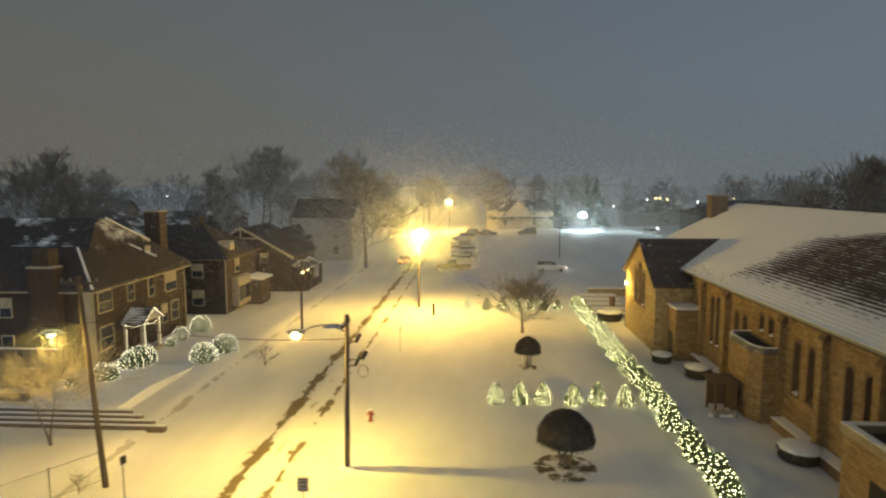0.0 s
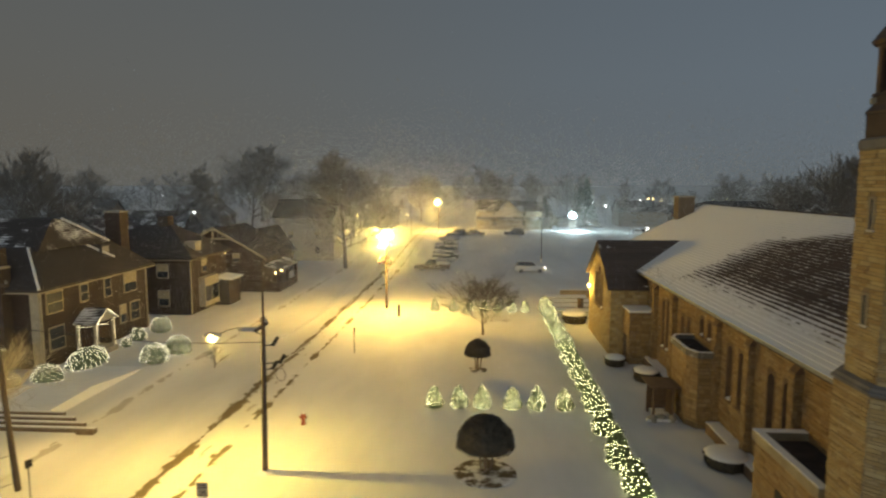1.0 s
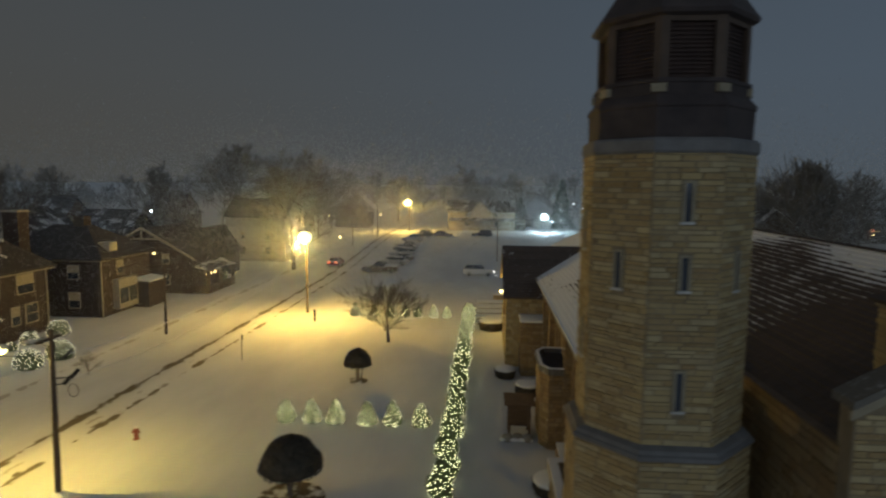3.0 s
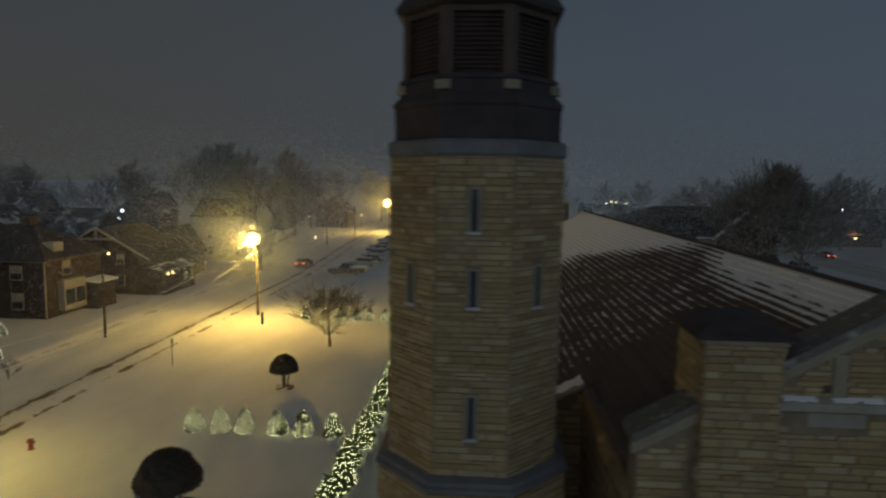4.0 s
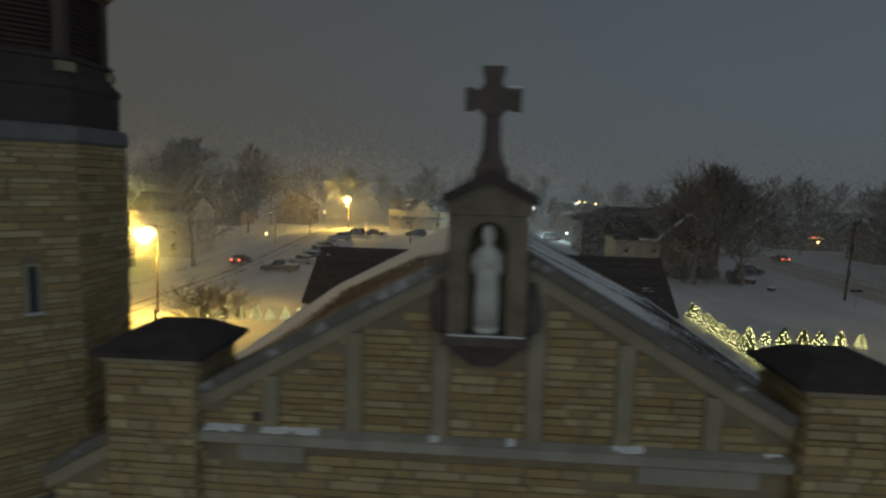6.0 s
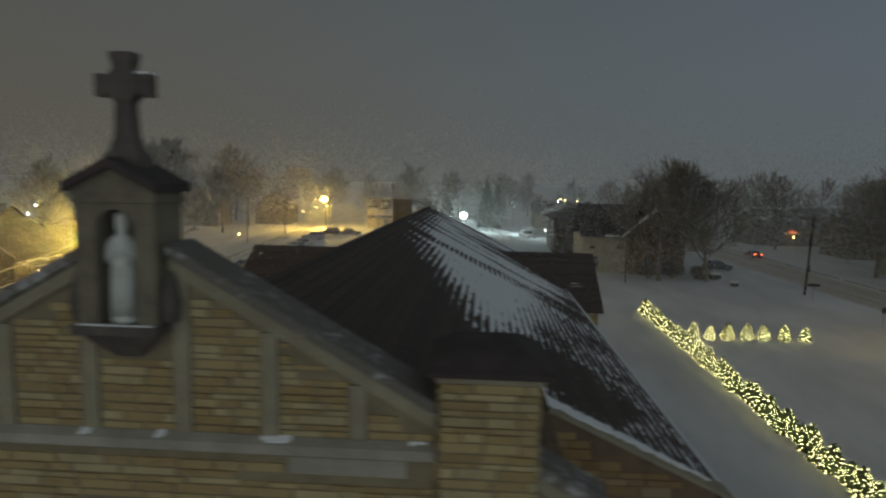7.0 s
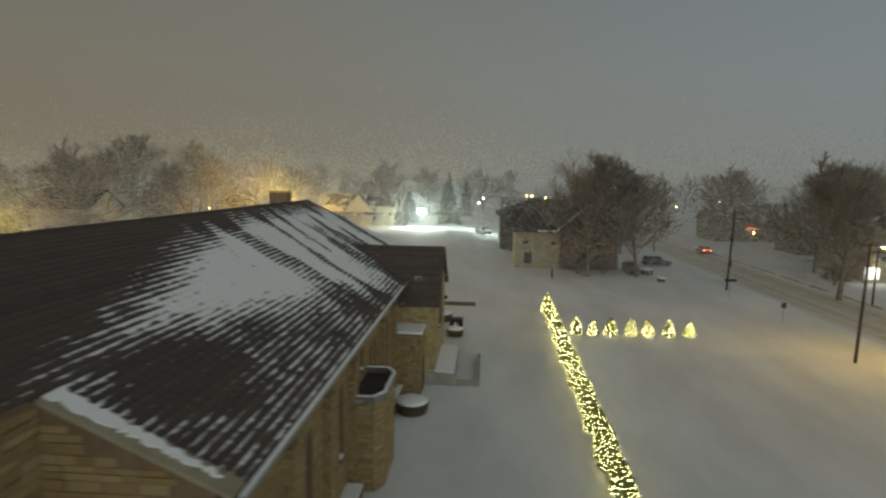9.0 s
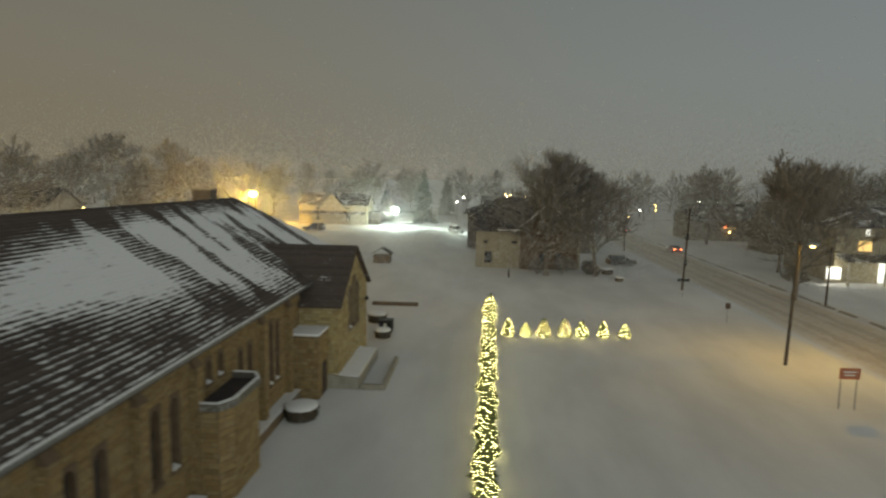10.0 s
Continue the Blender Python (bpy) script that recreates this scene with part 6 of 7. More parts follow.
def wire(a, b, sag, label="thin overhead utility wire", metal=M_IRON):
    a, b = Vector(a), Vector(b)
    n = 14
    bm = tubed([a.lerp(b, i / n) - Vector((0, 0, sag * 4 * (i / n) * (1 - i / n))) for i in range(n + 1)], 0.018 if metal == M_IRON else 0.026, 5)
    solid("overhead_wire", bm, metal, label, "wire", "overhead wires")


wire((-5.45, 28.4, 6.35), (-6.2, 66.1, 8.5), 1.5, "overhead wire crusted with snow", M_SNOW)
wire((-5.25, 28.3, 5.3), (-6.2, 66.1, 7.0), 1.4, "overhead wire crusted with snow", M_SNOW)
wire((-5.95, 28.0, 6.4), (-17.3, 25.9, 7.6), 0.35)
wire((-6.0, 65.6, 9.2), (-6.9, 156, 9.9), 1.2)
wire((74.7, 89.6, 10.2), (72.6, 58.0, 9.5), 0.6)
wire((75.6, 89.6, 9.4), (77.9, 133, 7.4), 0.8)
wire((73.1, 57.9, 9.1), (89.6, 82.9, 6.3), 0.6)

# ---------------------------------------------------------------- houses


def window(parent, x0, x1, y0, y1, z0, z1, m_pane=None, m_frame=None, label="", across="x"):
    """A sash window standing 3 mm proud of a wall; across names the axis that it looks along."""
    m_frame = m_frame or M_TRIMW
    f = part("window", boxed(x0, x1, y0, y1, z0, z1), m_frame, parent, label or "white-framed sash window")
    inset = 0.09
    zc = (z0 + z1) / 2
    for a, b in ((z0 + inset, zc - 0.03), (zc + 0.03, z1 - inset)):
        if across == "x":
            c = (x0 - 0.012, x1 + 0.012, y0 + inset, y1 - inset)
        else:
            c = (x0 + inset, x1 - inset, y0 - 0.012, y1 + 0.012)
        part("pane", boxed(*c, a, b), (m_pane or M_GLASS) if b <= zc else (M_BLIND if m_pane is None and int(z0 * 10) % 2 else (m_pane or M_GLASS)), f)


def hip_roof(bm, x0, x1, y0, y1, z0, z1, inset_x, inset_y, t=0.18):
    ring_solid(bm, [[(x0, y0, z0 - t), (x1, y0, z0 - t), (x1, y1, z0 - t), (x0, y1, z0 - t)], [(x0, y0, z0), (x1, y0, z0), (x1, y1, z0), (x0, y1, z0)],
                    [(x0 + inset_x, y0 + inset_y, z1), (x1 - inset_x, y0 + inset_y, z1), (x1 - inset_x, y1 - inset_y, z1), (x0 + inset_x, y1 - inset_y, z1)]])


# brick house with the lit porch
h1 = root("brick_house", (-33, 49, 0), "two-storey red brick house with a dark hip roof and lit porch", "house")
w = part("wall", boxed(-42.0, -27.9, 42.2, 56.3, -0.2, 6.0), M_BRICK, h1, "red brick walls")
bm = bmesh.new()
hip_roof(bm, -42.6, -27.3, 41.6, 56.9, 6.15, 8.9, 3.0, 3.0)
part("roof", bm, M_SHINGLE, h1, "dark shingle hip roof")
bm = bmesh.new()
ring_solid(bm, [[(-41.5, 44.8, 8.6), (-29.6, 44.8, 8.6), (-29.6, 53.6, 8.6), (-41.5, 53.6, 8.6)], [(-41.5, 48.6, 10.9), (-31.2, 48.6, 10.9), (-31.2, 49.6, 10.9), (-41.5, 49.6, 10.9)]])
part("upper_roof", bm, M_SHINGLE_U, h1, "steeper upper roof with a patch of striped snow")
part("corner_board", boxed(-28.5, -27.84, 42.13, 42.2, -0.1, 5.86), M_TRIMW, h1, "pale corner board")
part("cornice", boxed(-27.9, -27.35, 41.7, 56.8, 5.86, 6.0), M_TRIMW, h1, "pale eaves board")
part("side_cornice", boxed(-42.5, -27.9, 41.65, 42.2, 5.86, 6.0), M_TRIMW, h1)
part("downpipe", rodded((-27.8, 56.1, 0), (-27.8, 56.1, 5.9), 0.06), M_TRIMW, h1)
part("corner_pipe", rodded((-27.8, 42.3, 0), (-27.8, 42.3, 5.9), 0.07), M_TRIMW, h1, "pale corner downpipe")
for y0, y1, z0, z1 in ((42.95, 44.75, 4.05, 5.7), (46.7, 47.75, 4.25, 5.75), (49.8, 50.8, 4.05, 5.75), (52.6, 54.6, 3.95, 5.7), (43.0, 44.7, 1.2, 3.05), (51.8, 52.8, 1.3, 3.0), (53.4, 54.9, 1.2, 3.0)):
    window(h1, -27.9, -27.84, y0, y1, z0, z1, label="tall white-framed sash window")
for x0, x1, z0, z1 in ((-37.6, -36.6, 3.9, 5.4), (-34.9, -33.9, 3.9, 5.4), (-40.6, -39.6, 3.9, 5.4), (-34.9, -33.9, 1.0, 2.6)):
    window(h1, x0, x1, 42.14, 42.2, z0, z1, across="y")
c1 = part("chimney", boxed(-31.9, -29.9, 41.3, 42.3, -0.2, 7.7), M_BRICK, h1, "broad brick chimney stack")
part("flue", boxed(-31.5, -30.3, 41.4, 42.5, 7.7, 9.1), M_BRICK, c1)
part("shoulder", boxed(-31.95, -29.85, 41.25, 42.3, 7.7, 7.85, bevel=0.03), M_CONCRETE, c1)
c2 = part("rear_chimney", boxed(-31.0, -29.5, 55.2, 56.5, 5.5, 11.1), M_BRICK, h1, "tall brick chimney")
part("cap", boxed(-31.1, -29.4, 55.1, 56.6, 11.1, 11.28), M_CONCRETE, c2)
bm = bmesh.new()
for a, b in (((-27.3, 41.6, 6.17), (-30.3, 44.6, 8.92)), ((-29.6, 53.6, 8.62), (-31.2, 49.6, 10.92)), ((-28.4, 52.4, 7.3), (-30.2, 50.2, 8.9))):
    a, b = Vector(a), Vector(b)
    for i in range(14):
        p, q = a.lerp(b, i / 14 + 0.01), a.lerp(b, (i + 0.8) / 14)
        rod(bm, p, q, 0.10, 0.09, sides=5)
part("hip_snow", bm, M_SNOW, h1, "snow lodged along the hips", kind="stuff")
dm = part("dormer", boxed(-30.6, -29.0, 51.4, 52.6, 6.8, 8.45), M_SHINGLE, h1, "small roof dormer")
part("dormer_window", boxed(-29.0, -28.95, 51.55, 52.45, 7.15, 8.3), M_TRIMW, dm)
# porch
po = part("porch", boxed(-27.9, -26.1, 45.8, 48.6, -0.1, 0.45), M_CONCRETE, h1, "gabled entrance porch outlined with string lights")
for x, y in ((-26.3, 46.05), (-26.3, 48.35), (-27.78, 46.05), (-27.78, 48.35)):
    part("post", boxed(x - 0.1, x + 0.1, y - 0.1, y + 0.1, 0.45, 2.75), M_TRIMW, po)
bm = bmesh.new()
prism(bm, [(-26.2, 45.9, 2.75), (-26.2, 48.5, 2.75), (-26.2, 47.2, 3.62)], (-0.1, 0, 0))
part("gable", bm, M_TRIMW, po, "pale porch gable")
for s in (-1, 1):
    part("porch_roof", prismed([(-26.0, 47.2, 3.66), (-26.0, 47.2 + s * 1.5, 2.68), (-26.0, 47.2 + s * 1.5, 2.78), (-26.0, 47.2, 3.76)], (-1.9, 0, 0)), M_SHINGLE_P, po, "snow-striped porch roof")
part("door", boxed(-27.88, -27.8, 46.7, 47.7, 0.45, 2.5), M_LOUVRE, po, "dark front door")
rng = random.Random(91)
bv, bf = bulb_shape(0.033)
vs, fs = [], []
lines = [((-26.18, y, 0.5), (-26.18, y, 2.7)) for y in (46.05, 48.35)] + [((-27.66, 46.0, 0.5), (-27.66, 46.0, 2.7))]
lines += [((-25.97, 47.2 + s * 1.45, 2.72), (-25.97, 47.2, 3.72)) for s in (-1, 1)] + [((-26.15, 46.1, 2.7), (-26.15, 48.3, 2.7)), ((-27.8, 45.72, 2.7), (-26.1, 45.72, 2.7))]
for a, b in lines:
    a, b = Vector(a), Vector(b)
    n = max(4, int((b - a).length / 0.22))
    for i in range(n + 1):
        p = a.lerp(b, i / n) + Vector((0, 0, -0.25 * math.sin(math.pi * i / n) if abs(a.z - b.z) < 0.01 else 0))
        k = len(vs)
        vs += [Vector(v) + p for v in bv]
        fs += [tuple(k + i2 for i2 in f) for f in bf]
part_from("light_string", vs, fs, M_BULBW, po, "white bulbs along posts and gable", kind="stuff")

# second brick house
h2 = root("brick_house", (-32, 66, 0), "dark brick house with a pale bay window and hip roof", "house")
part("wall", boxed(-38.0, -26.2, 61.6, 70.5, -0.2, 6.0), M_BRICK, h2, "dark brick walls")
bm = bmesh.new()
hip_roof(bm, -38.6, -25.6, 61.0, 71.1, 6.1, 9.2, 4.6, 4.6)
part("roof", bm, M_SHINGLE, h2, "dark shingle hip roof")
part("eaves", boxed(-26.2, -25.75, 61.2, 70.9, 5.84, 5.99), M_TRIMW, h2)
part("side_eaves", boxed(-38.4, -26.2, 61.1, 61.6, 5.84, 5.99), M_TRIMW, h2)
part("downpipe", rodded((-26.1, 61.5, 0), (-26.1, 61.5, 5.9), 0.07), M_TRIMW, h2)
bay = part("bay_window", boxed(-26.2, -25.5, 63.4, 66.8, 0.5, 3.7), M_TRIMW, h2, "pale bay window")
for y0, y1 in ((63.6, 65.0), (65.2, 66.6)):
    part("pane", boxed(-25.52, -25.47, y0, y1, 1.1, 2.7), M_GLASS, bay)
for x0, x1, z0, z1 in ((-29.8, -28.5, 3.9, 5.4), (-29.8, -28.5, 0.9, 2.6), (-34, -32.8, 3.9, 5.4)):
    window(h2, x0, x1, 61.55, 61.6, z0, z1, across="y")
window(h2, -26.2, -26.14, 64.2, 65.4, 4.1, 5.6)
part("dormer", boxed(-27.6, -26.4, 63.4, 64.8, 6.5, 7.6), M_TRIMW, h2, "small pale dormer")
part("entrance_roof", prismed([(-26.2, 67.0, 3.05), (-24.2, 67.0, 2.85), (-24.2, 67.0, 3.0), (-26.2, 67.0, 3.25)], (0, 3.6, 0)), M_SNOW, h2, "snow-covered side porch roof")
part("chimney", boxed(-31.6, -30.4, 65.4, 66.6, 8.5, 10.2), M_BRICK, h2, "short brick chimney")
part("entrance_wall", boxed(-26.2, -24.5, 67.2, 70.4, -0.1, 2.85), M_BRICK, h2, "dark brick side porch")


def gable_house(x, y, wx, wy, eave, peak, walls, roofs, label, along="y"):
    """A plain gabled house; the ridge runs along x or y."""
    t = root("house", (x, y, 0), label, "house", "houses of the neighbourhood")
    x0, x1, y0, y1 = x - wx / 2, x + wx / 2, y - wy / 2, y + wy / 2
    if along == "y":
        body = prismed([(x0, y0, -0.2), (x1, y0, -0.2), (x1, y0, eave), (x, y0, peak - 0.15), (x0, y0, eave)], (0, wy, 0))
    else:
        body = prismed([(x0, y0, -0.2), (x0, y1, -0.2), (x0, y1, eave), (x0, y, peak - 0.15), (x0, y0, eave)], (wx, 0, 0))
    part("wall", body, walls, t)
    for s in (-1, 1):
        if along == "y":
            e, d = x + s * (wx / 2 + 0.4), (peak - eave) / (wx / 2)
            r = prismed([(e, y0 - 0.4, eave - 0.4 * d), (x, y0 - 0.4, peak), (x, y0 - 0.4, peak + 0.16), (e, y0 - 0.4, eave - 0.4 * d + 0.16)], (0, wy + 0.8, 0))
        else:
            e, d = y + s * (wy / 2 + 0.4), (peak - eave) / (wy / 2)
            r = prismed([(x0 - 0.4, e, eave - 0.4 * d), (x0 - 0.4, y, peak), (x0 - 0.4, y, peak + 0.16), (x0 - 0.4, e, eave - 0.4 * d + 0.16)], (wx + 0.8, 0, 0))
        part("roof", r, roofs, t)
    for q in (0.28, 0.72):
        for z in ((1.0, 2.4), (3.7, 5.0))[: 1 if eave < 4.2 else 2]:
            window(t, x0 + q * wx - 0.5, x0 + q * wx + 0.5, y0 - 0.05, y0, *z, across="y")
    return t


b3 = gable_house(-29.8, 80.5, 12.6, 10.0, 4.5, 8.1, M_BRICK, M_SHINGLE, "dark bungalow with a broad pale-edged gable and lit porch")
for s in (-1, 1):
    part("barge_board", prismed([(-29.8, 75.0, 8.05), (-29.8 + s * 6.8, 75.0, 4.2), (-29.8 + s * 6.8, 75.0, 4.5), (-29.8, 75.0, 8.35)], (0, 0.1, 0)), M_TRIMW, b3, "pale barge board")
part("tie_beam", boxed(-31.9, -27.7, 74.98, 75.08, 6.75, 6.95), M_TRIMW, b3)
part("king_post", boxed(-29.9, -29.7, 74.98, 75.08, 6.95, 8.1), M_TRIMW, b3)
part("porch_roof", prismed([(-23.5, 75.6, 3.3), (-21.4, 75.6, 2.85), (-21.4, 75.6, 3.0), (-23.5, 75.6, 3.6)], (0, 8, 0)), M_SHINGLE_P, b3, "snow-striped porch roof")
part("porch_wall", boxed(-21.9, -21.6, 75.8, 83.4, -0.1, 0.95), M_BRICK, b3, "low brick porch wall")
part("porch_end", boxed(-23.5, -21.9, 75.8, 76.05, -0.1, 0.95), M_BRICK, b3)
for y in (75.95, 79.6, 83.2):
    part("porch_post", boxed(-21.95, -21.55, y - 0.2, y + 0.2, 0.95, 2.9), M_BRICK, b3)
for y in (76.8, 78.0, 79.2):
    part("porch_lamp", lathed((-22.4, y, 2.15), [(0.04, 0), (0.11, 0.06), (0.11, 0.2), (0.05, 0.27)], 8), M_SPARK, b3, "small lit porch lamp")
part("attic_lamp", lathed((-28.4, 75.3, 4.9), [(0.04, 0), (0.13, 0.06), (0.13, 0.2), (0.05, 0.27)], 8), M_SPARK, b3)
gable_house(-28.4, 91.5, 4.8, 8.0, 3.7, 7.2, M_BRICK, M_SHINGLE, "narrow dark house with a pale steep gable")
gable_house(-26.7, 108.5, 10.4, 9.0, 7.6, 10.4, M_SIDING, M_SHINGLE, "two-storey white clapboard house", along="x")
for i, (x, y, wx, wy, e, p, al) in enumerate(((-48, 62, 10, 9, 5.2, 8.6, "x"), (-50, 84, 10, 9, 5.0, 8.8, "y"), (-62, 72, 9, 9, 5, 8.4, "x"), (-52, 104, 10, 9, 5, 8.6, "x"), (-68, 104, 9, 9, 5.2, 8.8, "y"), (-78, 124, 10, 9, 5, 9, "x"), (-60, 138, 10, 9, 5, 8.5, "y"), (-92, 142, 11, 9, 5, 8.6, "x"), (-38, 158, 9, 9, 5, 8.8, "y"), (-24, 170, 9, 9, 4.6, 8.6, "y"), (-48, 172, 10, 9, 5, 8.6, "x"), (-74, 164, 10, 9, 5, 9, "x"))):
    gable_house(x, y, wx, wy, e, p, (M_BRICK, M_SIDING, M_CHIMNEY)[i % 3], M_SHINGLE_S, ("brick house with a snowy roof", "white house with a snowy gable roof", "brown brick house under a snowy roof")[i % 3] + " among bare trees", along=al)

# cream house behind the lot
fh = gable_house(11.6, 165, 17.4, 9, 5.0, 7.6, M_CREAM, M_SHINGLE_S, "long cream house with a central gable behind the lot", along="x")
part("front_gable", prismed([(8.2, 160.0, 4.4), (14.4, 160.0, 4.4), (11.3, 160.0, 7.8)], (0, 4, 0)), M_CREAM, fh, "cream front gable")
for s in (-1, 1):
    part("gable_roof", prismed([(11.3, 159.7, 7.85), (11.3 + s * 3.5, 159.7, 4.15), (11.3 + s * 3.5, 159.7, 4.3), (11.3, 159.7, 8.0)], (0, 4.4, 0)), M_SHINGLE_S, fh)
part("veranda_roof", prismed([(3.2, 160.6, 3.1), (3.2, 158.6, 2.6), (3.2, 158.6, 2.75), (3.2, 160.6, 3.4)], (16.8, 0, 0)), M_SHINGLE_S, fh, "dark veranda roof")
for i in range(6):
    part("veranda_post", boxed(3.5 + i * 3.2, 3.74 + i * 3.2, 158.7, 158.95, -0.4, 2.65), M_TRIMW, fh)
part("annex", boxed(20.3, 23.2, 162, 168, -0.3, 3.2), M_BRICK, fh, "dark low annex")
# small white shed lit by the flood lamp
sd = root("shed", (28.2, 172.0, 0), "small white shed with double doors beside the lot", "shed")
part("wall", boxed(25.7, 30.7, 171.0, 174.0, -0.3, 2.3), M_SIDING, sd)
part("roof", prismed([(25.4, 170.8, 2.25), (28.2, 170.8, 2.9), (31.0, 170.8, 2.25), (31.0, 170.8, 2.4), (28.2, 170.8, 3.07), (25.4, 170.8, 2.4)], (0, 3.5, 0)), M_SHINGLE_S, sd)
part("door_gap", boxed(28.12, 28.28, 170.95, 171.0, 0, 2.1), M_IRON, sd)

# tan house beyond the east lawn and the long building behind it
h5 = root("pale_house", (55.5, 109, 0), "two-storey pale rendered house with a dark snow-edged roof", "house")
part("wall", boxed(48.4, 64.6, 105, 114, -0.2, 5.9), M_PALE, h5, "pale rendered walls")
bm = prismed([(48.0, 104.5, 5.75), (48.0, 109.5, 8.9), (48.0, 114.5, 5.75), (48.0, 114.5, 5.95), (48.0, 109.5, 9.15), (48.0, 104.5, 5.95)], (17, 0, 0))
part("roof", bm, M_SHINGLE, h5, "dark shingle roof")
part("gable", prismed([(55.3, 104.4, -0.2), (64.2, 104.4, -0.2), (64.2, 104.4, 5.9), (59.6, 104.4, 9.9), (55.3, 104.4, 5.9)], (0, 5, 0)), M_TIMBER, h5, "dark shingled cross gable")
for s in (-1, 1):
    gr = part("gable_roof", prismed([(59.6, 104.0, 9.9), (59.6 + s * 5.3, 104.0, 5.4), (59.6 + s * 5.3, 104.0, 5.65), (59.6, 104.0, 10.2)], (0, 6, 0)), M_SHINGLE, h5, "dark gable roof with a snowy verge")
    part("snow", prismed([(59.6, 103.98, 10.2), (59.6 + s * 5.3, 103.98, 5.65), (59.6 + s * 5.3, 103.98, 5.85), (59.6, 103.98, 10.4)], (0, 1.4, 0)), M_SNOW, gr)
part("eaves_snow", boxed(51.8, 55.2, 104.0, 105.0, 5.95, 6.15, bevel=0.05), M_SNOW, h5)
part("chimney", boxed(57.8, 58.8, 108.5, 109.6, 7.5, 10.8), M_BRICK, h5)
for x0, x1, z0, z1 in ((49.6, 50.4, 3.9, 4.7), (54.0, 54.8, 3.9, 4.7), (49.8, 51.0, 0.8, 2.6), (58.2, 59.4, 1.0, 2.6), (60.8, 61.8, 1.0, 2.6)):
    window(h5, x0, x1, *((104.35, 104.4) if x0 > 55 else (104.95, 105.0)), z0, z1, m_frame=M_LOUVRE, across="y", label="small dark-framed window")
h6 = root("long_building", (52, 132, 0), "long dark brick building with a low hip roof", "building")
part("wall", boxed(46.5, 70, 127, 140, -0.2, 7.2), M_BRICK, h6)
bm = bmesh.new()
hip_roof(bm, 45.7, 70.8, 126.2, 140.8, 7.3, 10.2, 7, 7)
part("roof", bm, M_SHINGLE, h6)
for x0 in (49, 54, 59, 64):
    window(h6, x0, x0 + 1.4, 126.95, 127.0, 4.2, 5.8, across="y")

# buildings on the far side of the east road
h7 = root("cream_house", (104, 104, 0), "cream two-storey building with a lit porch by the east road", "house")
part("wall", boxed(99.5, 122, 99.6, 114, -0.2, 8.0), M_PALE, h7, "cream painted walls")
bm = bmesh.new()
hip_roof(bm, 98.8, 122.7, 98.9, 114.7, 8.1, 10.6, 6, 6)
part("roof", bm, M_SHINGLE_S, h7)
part("porch_roof", prismed([(99.6, 99.6, 3.9), (99.6, 96.6, 3.3), (99.6, 96.6, 3.5), (99.6, 99.6, 4.2)], (14, 0, 0)), M_SHINGLE_S, h7, "snowy porch roof")
part("lit_doorway", boxed(105.6, 107.4, 99.52, 99.6, 0.1, 2.9), M_ROOMW, h7, "brightly lit doorway")
part("lit_window", boxed(102.6, 104.4, 99.52, 99.6, 4.6, 6.1), M_ROOMY, h7, "amber lit upper window")
part("upper_window", boxed(103.4, 104.0, 99.52, 99.6, 6.8, 7.7), M_ROOMW, h7, "small lit upper window")
for x in (100.0, 104.9, 109.5, 113.3):
    part("porch_post", boxed(x - 0.12, x + 0.12, 96.7, 96.95, 0, 3.4), M_TRIMW, h7)
for i in range(3):
    part("step", boxed(105.3, 107.8, 96.3 - 0.35 * i, 96.7 - 0.35 * i, -0.1, 0.36 - 0.12 * i), M_CONCRETE, h7)
ks = root("lit_kiosk", (99.0, 99.2, 0), "small glazed display case glowing white by the road", "kiosk")
part("case", boxed(98.0, 100.3, 98.9, 99.5, 0.3, 2.4), M_TRIMW, ks)
for x0, x1 in ((98.15, 99.1), (99.2, 100.15)):
    part("lit_panel", boxed(x0, x1, 98.84, 98.9, 0.6, 2.2), M_ROOMW, ks)
part("foot", boxed(98.2, 100.1, 99.0, 99.4, -0.1, 0.3), M_CONCRETE, ks)
gable_house(112, 138, 12, 10, 5.6, 9.0, M_CHIMNEY, M_SHINGLE_S, "dark house with snowy roof by the east road", along="x")
gable_house(107, 165, 16, 12, 5.0, 8.6, M_CHIMNEY, M_SHINGLE_S, "low dark shop building by the east road", along="x")
gable_house(128, 128, 12, 10, 5.4, 9.2, M_PALE, M_SHINGLE_S, "pale house behind bare trees", along="y")
gable_house(74, 186, 14, 10, 5.0, 8.0, M_BRICK, M_SHINGLE_S, "dark far house under snow", along="x")
gable_house(58, 205, 18, 10, 5.0, 8.4, M_BRICK_T, M_SHINGLE_S, "far tan building under snow", along="x")
gable_house(132, 190, 16, 10, 5.0, 8.4, M_BRICK, M_SHINGLE_S, "far dark building under snow", along="x")

# ---------------------------------------------------------------- cars


def car_paint(name, colour):
    m = Nodes(name)
    p = m.own()
    s = m.nt.nodes.new("ShaderNodeSeparateXYZ")
    m.put(s.inputs[0], m.nt.nodes.new("ShaderNodeNewGeometry").outputs["Normal"])
    up = m.smooth(m.math("ADD", s.outputs[2], m.math("MULTIPLY", m.noise(p, 4.0), 0.5)), 0.85, 1.15)
    m.set(Base_Color=m.mix(up, colour, (0.72, 0.72, 0.71)), Roughness=m.smooth(up, 0, 1, 0.3, 0.8), Coat_Weight=0.4)
    return m.mat


